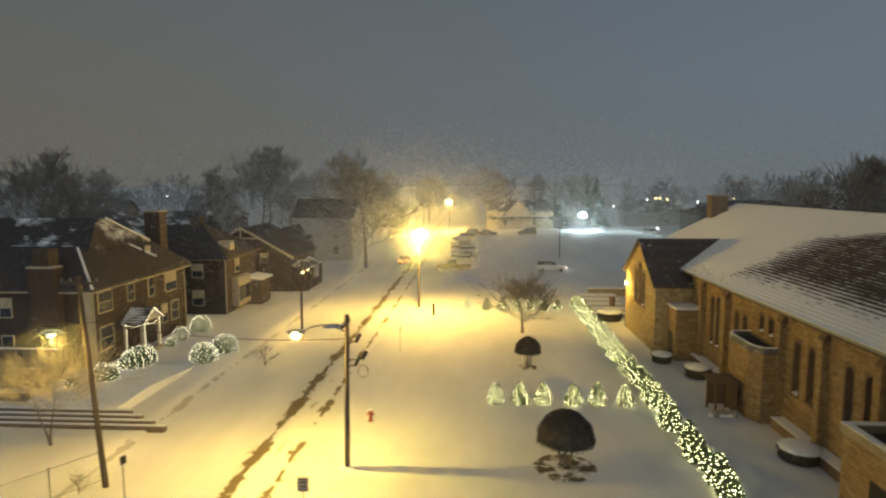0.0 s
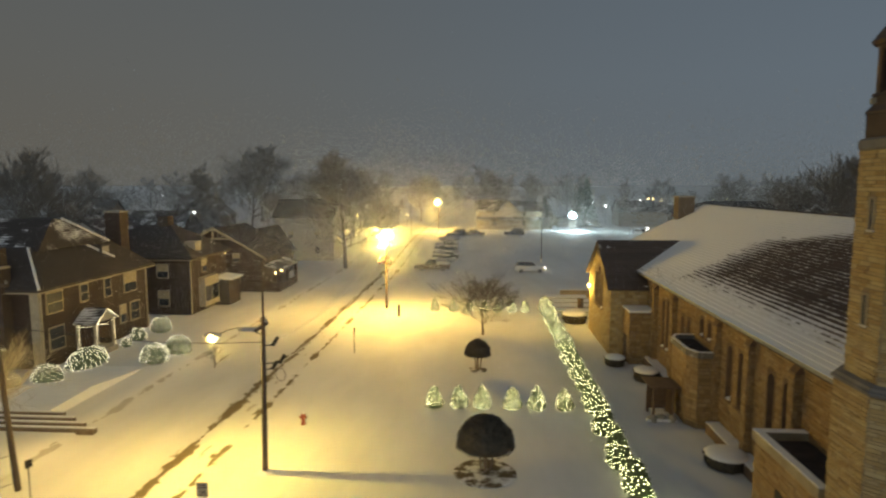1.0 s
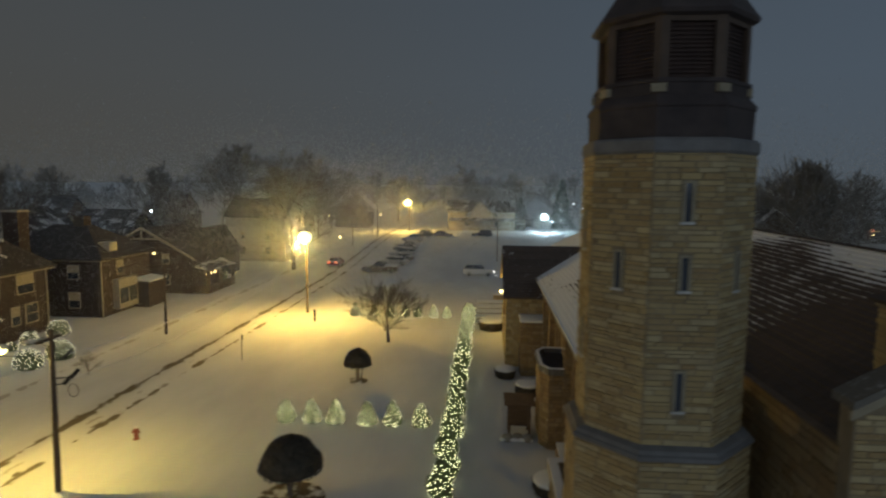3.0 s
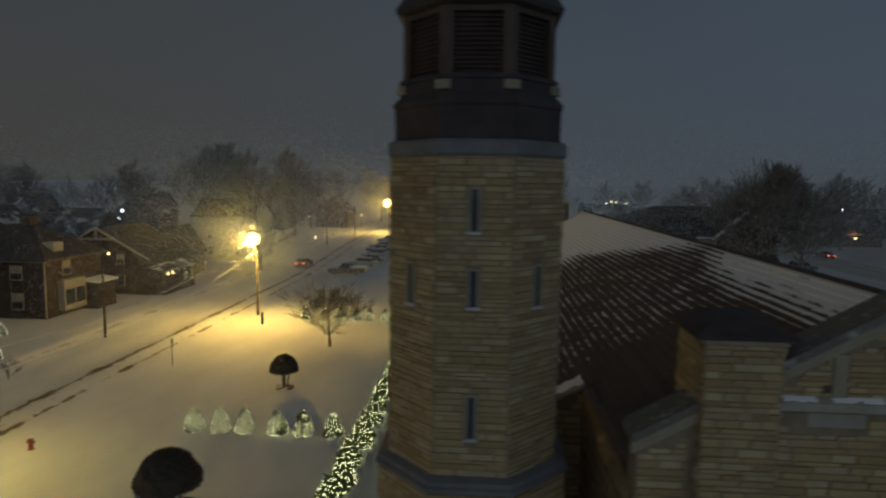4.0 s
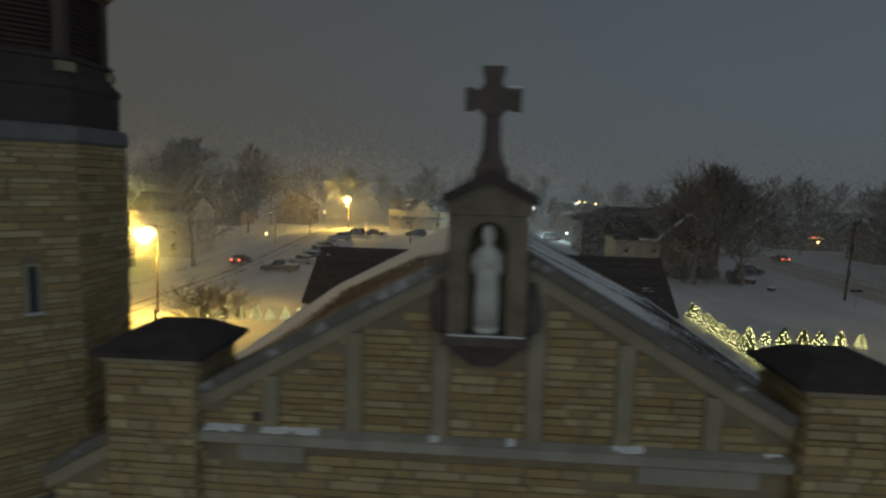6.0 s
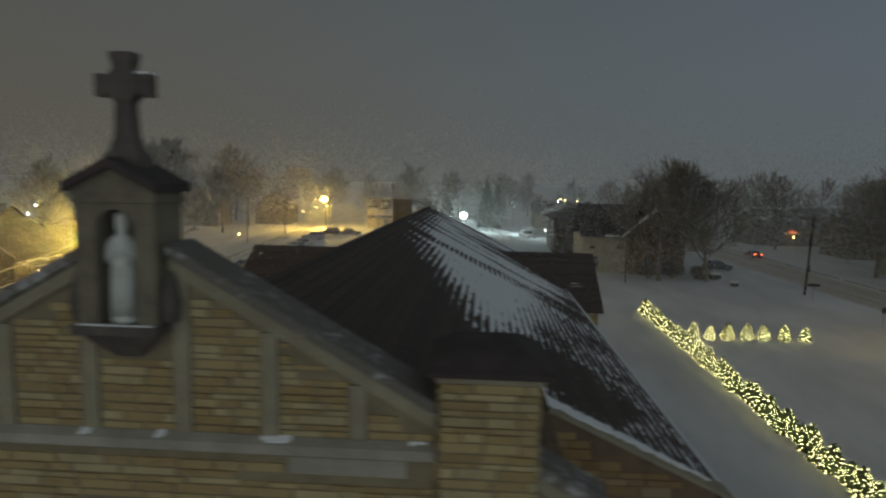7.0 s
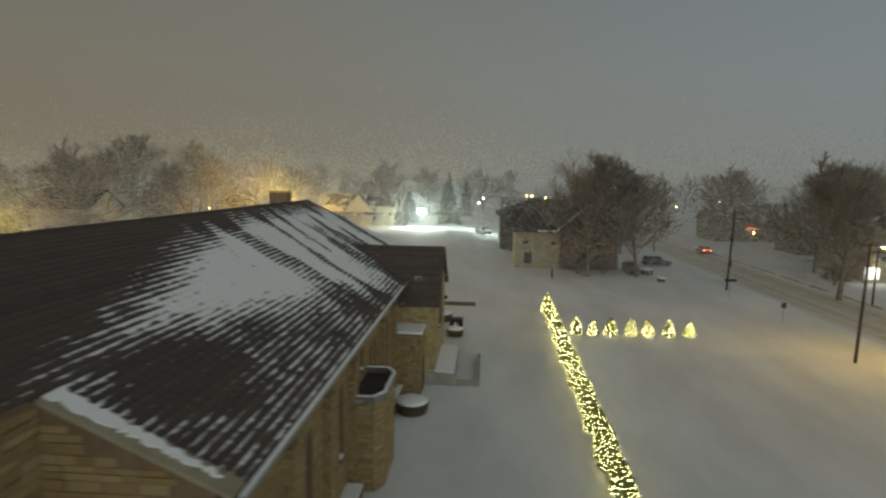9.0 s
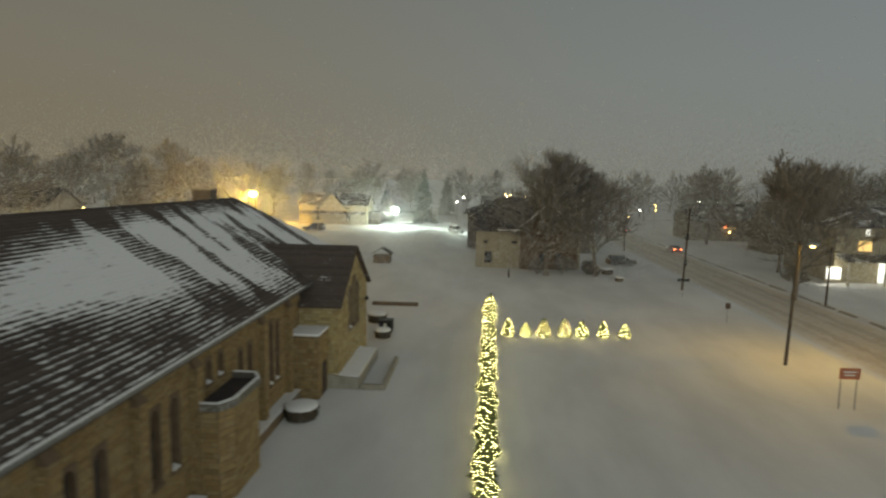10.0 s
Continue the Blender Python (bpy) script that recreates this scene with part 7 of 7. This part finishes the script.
PAINTS = [car_paint("car_paint_" + n, c) for n, c in (("black", (0.03, 0.03, 0.032)), ("silver", (0.35, 0.35, 0.36)), ("red", (0.22, 0.03, 0.02)), ("white", (0.68, 0.68, 0.66)), ("brown", (0.11, 0.075, 0.05)))]


def car(x, y, turn, paint, label, kind="sedan", lit=""):
    """A car with its nose along +x, turned about z."""
    t = root("car", (0, 0, 0), label, "car")
    L, W = {"sedan": (4.6, 1.78), "suv": (4.7, 1.88), "pickup": (5.6, 1.95)}[kind]
    hb, ht = {"sedan": (0.92, 1.45), "suv": (1.05, 1.75), "pickup": (1.08, 1.82)}[kind]
    prof = [(-L / 2, 0.35), (-L / 2 + 0.05, hb * 0.95), (-L / 2 + 0.2, hb), (L * 0.2, hb), (L / 2 - 0.25, hb * 0.86), (L / 2 - 0.02, hb * 0.7), (L / 2, 0.35), (L / 2 - 0.15, 0.25), (-L / 2 + 0.15, 0.25)]
    bm = prismed([(p, -W / 2, z) for p, z in prof], (0, W, 0))
    bmesh.ops.bevel(bm, geom=[e for e in bm.edges if abs(e.verts[0].co.y - e.verts[1].co.y) < 0.01], offset=0.06, segments=2, affect="EDGES")
    body = part("body", bm, paint, t)
    a0, a1 = {"sedan": (-L * 0.33, L * 0.2), "suv": (-L * 0.47, L * 0.2), "pickup": (-L * 0.12, L * 0.22)}[kind]
    cab = bmesh.new()
    w0, w1 = W / 2 - 0.06, W / 2 - 0.24
    ring_solid(cab, [[(a0, -w0, hb), (a1, -w0, hb), (a1, w0, hb), (a0, w0, hb)], [(a0 + 0.3, -w1, ht - 0.08), (a1 - 0.7, -w1, ht - 0.08), (a1 - 0.7, w1, ht - 0.08), (a0 + 0.3, w1, ht - 0.08)]])
    part("window_band", cab, M_GLASS, t, "dark car windows")
    rf = bmesh.new()
    box(rf, a0 + 0.26, a1 - 0.66, -w1 - 0.02, w1 + 0.02, ht - 0.08, ht)
    bmesh.ops.bevel(rf, geom=rf.edges[:], offset=0.03, segments=2, affect="EDGES")
    part("roof", rf, paint, t, "snow-dusted car roof")
    if kind == "pickup":
        part("load_bed", boxed(-L / 2 + 0.1, -L * 0.14, -W / 2 + 0.1, W / 2 - 0.1, hb, hb + 0.06), M_SNOW, t, "snow-filled load bed")
    for wx in (-L * 0.31, L * 0.31):
        for s in (-1, 1):
            yy = s * (W / 2 - 0.1)
            wh = part("wheel", rodded((wx, yy - 0.1, 0.33), (wx, yy + 0.1, 0.33), 0.33, sides=16), M_RUBBER, t)
            part("rim", rodded((wx, yy + s * 0.09, 0.33), (wx, yy + s * 0.115, 0.33), 0.2, sides=12), M_GALV, wh)
    for s in (-1, 1):
        yy = s * (W / 2 - 0.28)
        part("headlight", boxed(L / 2 - 0.06, L / 2 + 0.02, yy - 0.18, yy + 0.18, 0.6, 0.76), M_HEAD if "h" in lit else M_GLASS, body)
        part("tail_light", boxed(-L / 2 - 0.02, -L / 2 + 0.06, yy - 0.16, yy + 0.16, 0.68, 0.88), M_TAIL if "t" in lit else M_RED, body)
    t.matrix_basis = pose(x, y, 0.0, 0, 0, turn)
    return t


car(-3.5, 95.8, 180, PAINTS[4], "dark pickup truck dusted with snow, parked in the lot", "pickup")
for x, y, k, kd, tn in ((-2.3, 102.9, 1, "sedan", 172), (-2.0, 106.6, 0, "sedan", 176), (-2.2, 111.1, 1, "suv", 178), (-2.5, 117.6, 0, "sedan", 180), (-2.6, 121.3, 1, "sedan", 176), (-2.6, 130.2, 1, "suv", 180), (-1.5, 139.2, 0, "suv", 180)):
    car(x, y, tn, PAINTS[k], ("dark" if k == 0 else "silver") + " car dusted with snow, parked in a row", kd)
car(11.9, 95.0, 0, PAINTS[3], "white estate car with its headlight on in the lot", "suv", "h")
car(12.0, 142.0, 175, PAINTS[0], "dark car parked at the back of the snowy lot", "suv")
car(2.8, 141.2, 0, PAINTS[4], "brown car parked at the back of the snowy lot", "sedan")
car(-12.0, 101.5, 90, PAINTS[2], "red car with glowing tail lamps in the street", "sedan", "th")
car(87.6, 133.0, 90, PAINTS[2], "red car with glowing tail lamps on the east road", "sedan", "th")
car(88.5, 178.0, 90, PAINTS[0], "dark car with tail lamps far along the road", "sedan", "t")
car(83.5, 215.0, 270, PAINTS[1], "far car with its headlights on", "sedan", "h")
car(43.2, 150, 300, PAINTS[1], "car parked under the bluish lamp", "suv")
car(72.5, 112, 15, PAINTS[0], "dark van parked beside the tan house", "suv")

# ---------------------------------------------------------------- small things
# fire hydrant
hy = root("fire_hydrant", (-5.9, 33.9, 0), "red fire hydrant with a little snow on top", "fire hydrant")
part("barrel", lathed((-5.9, 33.9, -0.05), [(0.17, 0), (0.17, 0.06), (0.11, 0.08), (0.11, 0.5), (0.15, 0.52), (0.15, 0.57), (0.12, 0.62), (0.06, 0.72), (0.03, 0.76)], 12), M_RED, hy)
for s in (-1, 1):
    part("nozzle", rodded((-5.9 + s * 0.08, 33.9, 0.4), (-5.9 + s * 0.22, 33.9, 0.4), 0.06), M_RED, hy)
part("snow", lathed((-5.9, 33.9, 0.62), [(0.1, 0), (0.08, 0.1), (0.02, 0.13)], 8), M_SNOW, hy)


def sign(x, y, h, w, tall, label, plate=None, turn=0.0, bars=0, post=0.03, category="sign"):
    t = root("sign", (0, 0, 0), label, category)
    part("post", rodded((0, 0, -0.2), (0, 0, h), post), M_GALV, t)
    p = part("plate", boxed(-w / 2, w / 2, -0.05, -0.035, h - tall, h), plate or M_WHITE, t)
    for i in range(bars):
        z = h - tall * (0.2 + 0.6 * i / max(1, bars - 1))
        part("text_bar", boxed(-w * 0.36, w * 0.36 - (i % 2) * w * 0.12, -0.056, -0.05, z - tall * 0.05, z + tall * 0.05), M_DARKBAR, p)
    t.matrix_basis = pose(x, y, 0, 0, 0, turn)


def number(text, size, m, parent, place):
    """Raised figures on a plate that faces south."""
    cu = bpy.data.curves.new("figures", "FONT")
    cu.body, cu.size, cu.extrude, cu.align_x = text, size, 0.003, "CENTER"
    ob = bpy.data.objects.new("figures", cu)
    me = bpy.data.meshes.new_from_object(ob)
    bpy.data.objects.remove(ob)
    me.transform(Matrix.Translation(place) @ Matrix.Rotation(math.pi / 2, 4, "X"))
    me.materials.append(m)
    ob = new("figures", me)
    ob.parent = parent
    return ob


sp = root("sign", (0, 0, 0), "grey-white speed limit sign with dark figures", "sign")
part("post", rodded((0, 0, -0.2), (0, 0, 2.0), 0.03), M_GALV, sp)
plate = part("plate", boxed(-0.23, 0.23, -0.05, -0.035, 1.4, 2.0), M_TRIMW, sp)
for z in (1.9, 1.79):
    part("text_bar", boxed(-0.17, 0.17, -0.056, -0.05, z - 0.02, z + 0.02), M_DARKBAR, plate)
number("25", 0.32, M_DARKBAR, plate, (0, -0.054, 1.45))
sp.matrix_basis = pose(-6.7, 23.2, 0)
sign(-14.9, 24.4, 2.1, 0.3, 0.35, "small dark sign on a slim post", plate=M_IRON, turn=70)
sign(-6.05, 48.5, 2.1, 0.16, 0.4, "narrow street sign on a slim post", plate=M_IRON, turn=80)
sign(73.8, 84.8, 2.3, 1.5, 0.35, "dark street name board on a post", plate=M_IRON)
sign(74.0, 71.9, 2.0, 0.5, 0.6, "small orange-brown sign on a post", plate=M_LOUVRE)
bd = root("notice_board", (72.2, 48.9, 0), "orange notice board on two metal legs in snow", "sign")
for x in (71.75, 72.7):
    part("leg", rodded((x, 48.9, -0.2), (x, 48.9, 2.6), 0.035), M_GALV, bd)
pn = part("panel", boxed(71.62, 72.84, 48.82, 48.9, 1.95, 2.65), M_ORANGE, bd)
for z, w in ((2.42, 0.4), (2.22, 0.32)):
    part("text_bar", boxed(72.23 - w, 72.23 + w, 48.81, 48.82, z - 0.04, z + 0.04), M_WHITE, pn)
for x, y, h in ((53.25, 95.7, 1.3), (-4.3, 62.5, 1.2)):
    solid("marker_post", rodded((x, y, -0.1), (x, y, h), 0.12), M_IRON, "short dark marker post in the snow", "post")

# chain-link fence by the near pole
fn = root("wire_fence", (-18.5, 25.0, 0), "rusty wire mesh fence running into the snow", "fence")
fa, fb = Vector((-16.9, 26.1, 0)), Vector((-20.5, 20.5, 0))
for i in range(4):
    p = fa.lerp(fb, i / 3)
    part("post", rodded((p.x, p.y, -0.2), (p.x, p.y, 1.6), 0.035), M_GALV, fn)
bm = bmesh.new()
for z in (0.15, 1.5):
    rod(bm, (fa.x, fa.y, z), (fb.x, fb.y, z), 0.022, sides=5)
part("rail", bm, M_GALV, fn)
bm = bmesh.new()
n = 46
for i in range(n):
    for s in (-1, 1):
        t0 = i / n
        t1 = t0 + s * 0.2
        z0, z1 = 0.15, 1.5
        if t1 < 0:
            z1, t1 = 0.15 + 1.35 * t0 / 0.2, 0
        if t1 > 1:
            z1, t1 = 0.15 + 1.35 * (1 - t0) / 0.2, 1
        p, q = fa.lerp(fb, t0), fa.lerp(fb, t1)
        rod(bm, (p.x, p.y, z0), (q.x, q.y, z1), 0.006, sides=3)
part("mesh", bm, M_GALV, fn, kind="stuff")
sh2 = tree_thing("bare_shrub", 433, 0.9, "small bare shrub at the fence", "shrub", "", spread=1.3, trunk=0.02, stems=4, levels=2, low=0.1, thin=0.6, limbs=20, sub=5)
sh2.location = (-17.5, 25.2, 0)

# garden steps to the brick house
gs = root("garden_steps", (-22, 32, 0), "long snow-edged stone garden steps", "steps")
for i in range(4):
    y = 31.9 + i * 0.42
    x1 = -17.2 - i * 0.9
    st = part("step", boxed(-34, x1, y, y + 0.42, -0.2, 0.13 * (i + 1), bevel=0.015), M_CHIMNEY, gs)
    part("snow", boxed(-34, x1 - 0.05, y + 0.24, y + 0.42, 0.13 * (i + 1), 0.13 * (i + 1) + 0.05), M_SNOW, st)
solid("garden_bank", prismed([(-34, 33.5, -0.1), (-34, 33.5, 0.5), (-34, 37.5, 0.62), (-34, 44, -0.02), (-34, 44, -0.1)], (13.0, 0, 0)), M_SNOW, "snow-covered raised front garden", "ground", kind="structure")
# terraced low walls at the neighbouring garden
for i, (y, h) in enumerate(((34.5, 1.0), (36.6, 1.8), (38.8, 2.5))):
    wl2 = root("garden_wall", (-32, y, 0), "low stone garden wall capped with snow", "wall", "stepped garden walls")
    part("wall", boxed(-45, -27.2 - 0.4 * i, y, y + 0.4, -0.2, h), M_BRICK, wl2)
    part("snow", boxed(-45, -27.2 - 0.4 * i, y + 0.04, y + 0.36, h, h + 0.06, bevel=0.02), M_SNOW, wl2)

for x, y, h, r, c in ((-23.6, 84.4, 1.9, 0.5, 90), (-25.0, 84.9, 2.3, 0.45, 80)):
    lit_bush("lit_bush", x, y, r, r, h, c, int(x * -10), "slim evergreen shrub wound with string lights by a porch")

# timber stable by the church wall
na = root("timber_shelter", (15.0, 36.6, 0), "small cedar shelter with a slatted flat roof", "shelter")
for x in (14.4, 15.5):
    for y in (35.9, 37.2):
        part("post", boxed(x - 0.07, x + 0.07, y - 0.07, y + 0.07, -0.1, 2.05), M_TIMBER, na)
for i in range(9):
    part("roof_slat", boxed(14.1, 15.8, 35.62 + i * 0.22, 35.82 + i * 0.22, 1.95, 2.02), M_TIMBER, na)
part("back_board", boxed(15.5, 15.58, 35.9, 37.2, 0.1, 2.0), M_TIMBER, na)
for z in (0.35, 0.65, 0.95, 1.25, 1.55, 1.8):
    part("side_board", boxed(14.45, 15.5, 37.15, 37.2, z - 0.14, z + 0.14), M_TIMBER, na)
for i in range(3):
    part("stone", lathed((14.3 + i * 0.55, 35.7 + 0.1 * (i % 2), -0.05), [(0.34, 0), (0.36, 0.15), (0.25, 0.32), (0.06, 0.4)], 8), M_CONCRETE, na)
part("base_snow", boxed(13.9, 15.7, 35.4, 35.75, 0.0, 0.16, bevel=0.06), M_SNOW, na)

# steps, low wall and bin north of the west transept
ts = root("terrace_steps", (13, 68, 0), "broad snow-covered terrace steps", "steps")
for i in range(5):
    y = 62.5 + i * 2.0
    st = part("step", boxed(11.9, 16.6, y, y + 2.0, -0.2, 0.12 * (i + 1)), M_CONCRETE, ts)
    part("snow", boxed(11.95, 16.6, y + 0.25, y + 2.0, 0.12 * (i + 1), 0.12 * (i + 1) + 0.05), M_SNOW, st)
tw = root("terrace_wall", (16.5, 74, 0), "dark low brick terrace wall", "wall")
part("wall", boxed(13.9, 19.5, 73.9, 74.4, -0.2, 0.95), M_BRICK_T, tw)
part("snow", boxed(13.85, 19.5, 73.85, 74.45, 0.95, 1.03), M_SNOW, tw)
solid("litter_bin", lathed((15.1, 66.5, 0.3), [(0.28, 0), (0.32, 0.1), (0.33, 0.9), (0.36, 0.95), (0.3, 1.05)], 12), M_TIMBER, "brown litter bin on the terrace", "bin")

# ramp and bins beside the east transept
rp = root("door_ramp", (41.5, 51, 0), "concrete entrance ramp with a low wall under snow", "ramp")
part("slab", prismed([(38.9, 48.9, -0.1), (41.6, 48.9, -0.1), (41.6, 48.9, 0.75), (38.9, 48.9, 0.95)], (0, 7.0, 0)), M_CONCRETE, rp)
part("snow", prismed([(38.9, 49.1, 0.95), (41.55, 49.1, 0.75), (41.55, 49.1, 0.83), (38.9, 49.1, 1.05)], (0, 6.7, 0)), M_SNOW, rp)
part("kerb_wall", boxed(43.05, 43.3, 49.2, 55.2, -0.1, 0.42), M_CONCRETE, rp)
part("end_kerb", boxed(41.7, 43.3, 48.95, 49.2, -0.1, 0.35), M_CONCRETE, rp)
bn = root("waste_bin", (40.9, 63.6, 0), "dark wheeled bin with a pale label", "bin")
part("body", boxed(40.4, 41.6, 63.2, 64.2, 0.08, 1.1, bevel=0.04), M_IRON, bn)
part("lid", boxed(40.36, 41.64, 63.15, 64.25, 1.1, 1.18), M_IRON, bn)
part("label_plate", boxed(40.85, 41.1, 63.17, 63.2, 0.4, 0.9), M_WHITE, bn)
sw = root("garden_wall", (40.2, 75.2, 0), "low dark wall stub north of the transept", "wall")
part("wall", boxed(37.6, 42.6, 75.0, 75.5, -0.2, 0.32), M_CHIMNEY, sw)
ht = root("hut", (33.6, 105, 0), "small dark hut with a pitched roof in the lot", "hut")
part("wall", boxed(32.3, 34.9, 104.2, 106.2, -0.1, 1.6), M_CHIMNEY, ht)
part("roof", prismed([(32.0, 104.0, 1.75), (33.6, 104.0, 2.7), (35.2, 104.0, 1.75), (35.2, 104.0, 1.87), (33.6, 104.0, 2.84), (32.0, 104.0, 1.87)], (0, 2.4, 0)), M_SHINGLE_S, ht)
for x, y, s in ((68.6, 95.5, 0.55), (66.0, 101.5, 1.1), (68.2, 101.8, 0.9)):
    round_shrub(x, y, s, s * 0.9, "dark rounded shrub with a snow cap")

# far lamps of the town
FAR = [(3.45, 190, 4.65, 0), (-27.1, 180, 4.2, 1), (-16.7, 170, 5.2, 0), (-18.3, 130, 2.4, 0), (48.85, 165, 1.9, 1), (61.2, 215, 6.4, 0), (42.7, 212, 7.6, 1), (-53.3, 118, 8.1, 1), (-132, 250, 9.1, 1),
       (62.5, 201, 8.6, 0), (56.7, 203, 8.5, 1), (99.4, 190, 6.9, 0), (104.6, 158, 9.2, 1), (87.1, 222, 8.5, 0), (41.8, 186, 7.2, 1), (108.4, 158.6, 2.2, 0), (-51, 113, 6.8, 1), (-40, 140, 5.8, 0), (-30, 165, 5.0, 0), (120, 180, 7.5, 0), (92.3, 192, 3.6, 0), (85.8, 190, 4.1, 0), (111.9, 190, 8.3, 1), (82.6, 191, 2.5, 1), (55.8, 191, 9.4, 0), (57.4, 192, 9.3, 0), (78.7, 189, 9.2, 0), (95.2, 191, 5.5, 1), (108.6, 191, 2.6, 0), (111, 191, 2.6, 0), (70.8, 197, 8.0, 1), (104.9, 178, 1.2, 1), (95, 214, 5.5, 1), (107, 217, 4.4, 0), (79, 215, 6, 0)]
for x, y, z, k in FAR:
    t = root("far_lamp", (x, y, 0), "distant " + ("white" if k else "amber") + " lamp on a thin post", "lamp", "far town lamps")
    part("post", rodded((x, y, -0.1), (x, y, z), 0.06, sides=5), M_IRON, t)
    bm = bmesh.new()
    bmesh.ops.create_icosphere(bm, subdivisions=2, radius=0.24, matrix=Matrix.Translation((x, y, z)))
    part("globe", bm, M_SPARKW if k else M_SPARK, t, flat=False)
neon = root("shop_sign", (107, 158.8, 0), "far lit red and amber shop sign", "sign")
part("post", rodded((109, 158.7, -0.1), (109, 158.7, 3.4), 0.1), M_IRON, neon)
part("lit_strip", boxed(106.2, 109.8, 158.5, 158.65, 3.05, 3.2), M_ROOMY, neon)
part("red_strip", boxed(107.0, 108.6, 158.5, 158.65, 3.42, 3.48), M_TAIL, neon)

# things in the north stand on the rising ground; poles and lamps are simply sunk into it
for ob in [o for o in scene.objects if o.parent is None and o.name.split(".")[0] in ("car", "house", "shed", "bare_tree", "spruce")]:
    ob.location.z += rise(ob.location.x, ob.location.y)

# ---------------------------------------------------------------- single stones of the near faces, last
for stones, u, n, parent, single in STONE_JOBS:
    order = sorted(range(len(stones)), key=lambda i: -stones[i][0].z)
    own, rest = [stones[i] for i in order[:single]], [stones[i] for i in order[single:]]
    if own:
        stone_pieces(own, u, n, parent)
    if rest:
        part_from("stone_facing", *stones_mesh(rest, u, n), M_STONES, parent, kind="stuff")
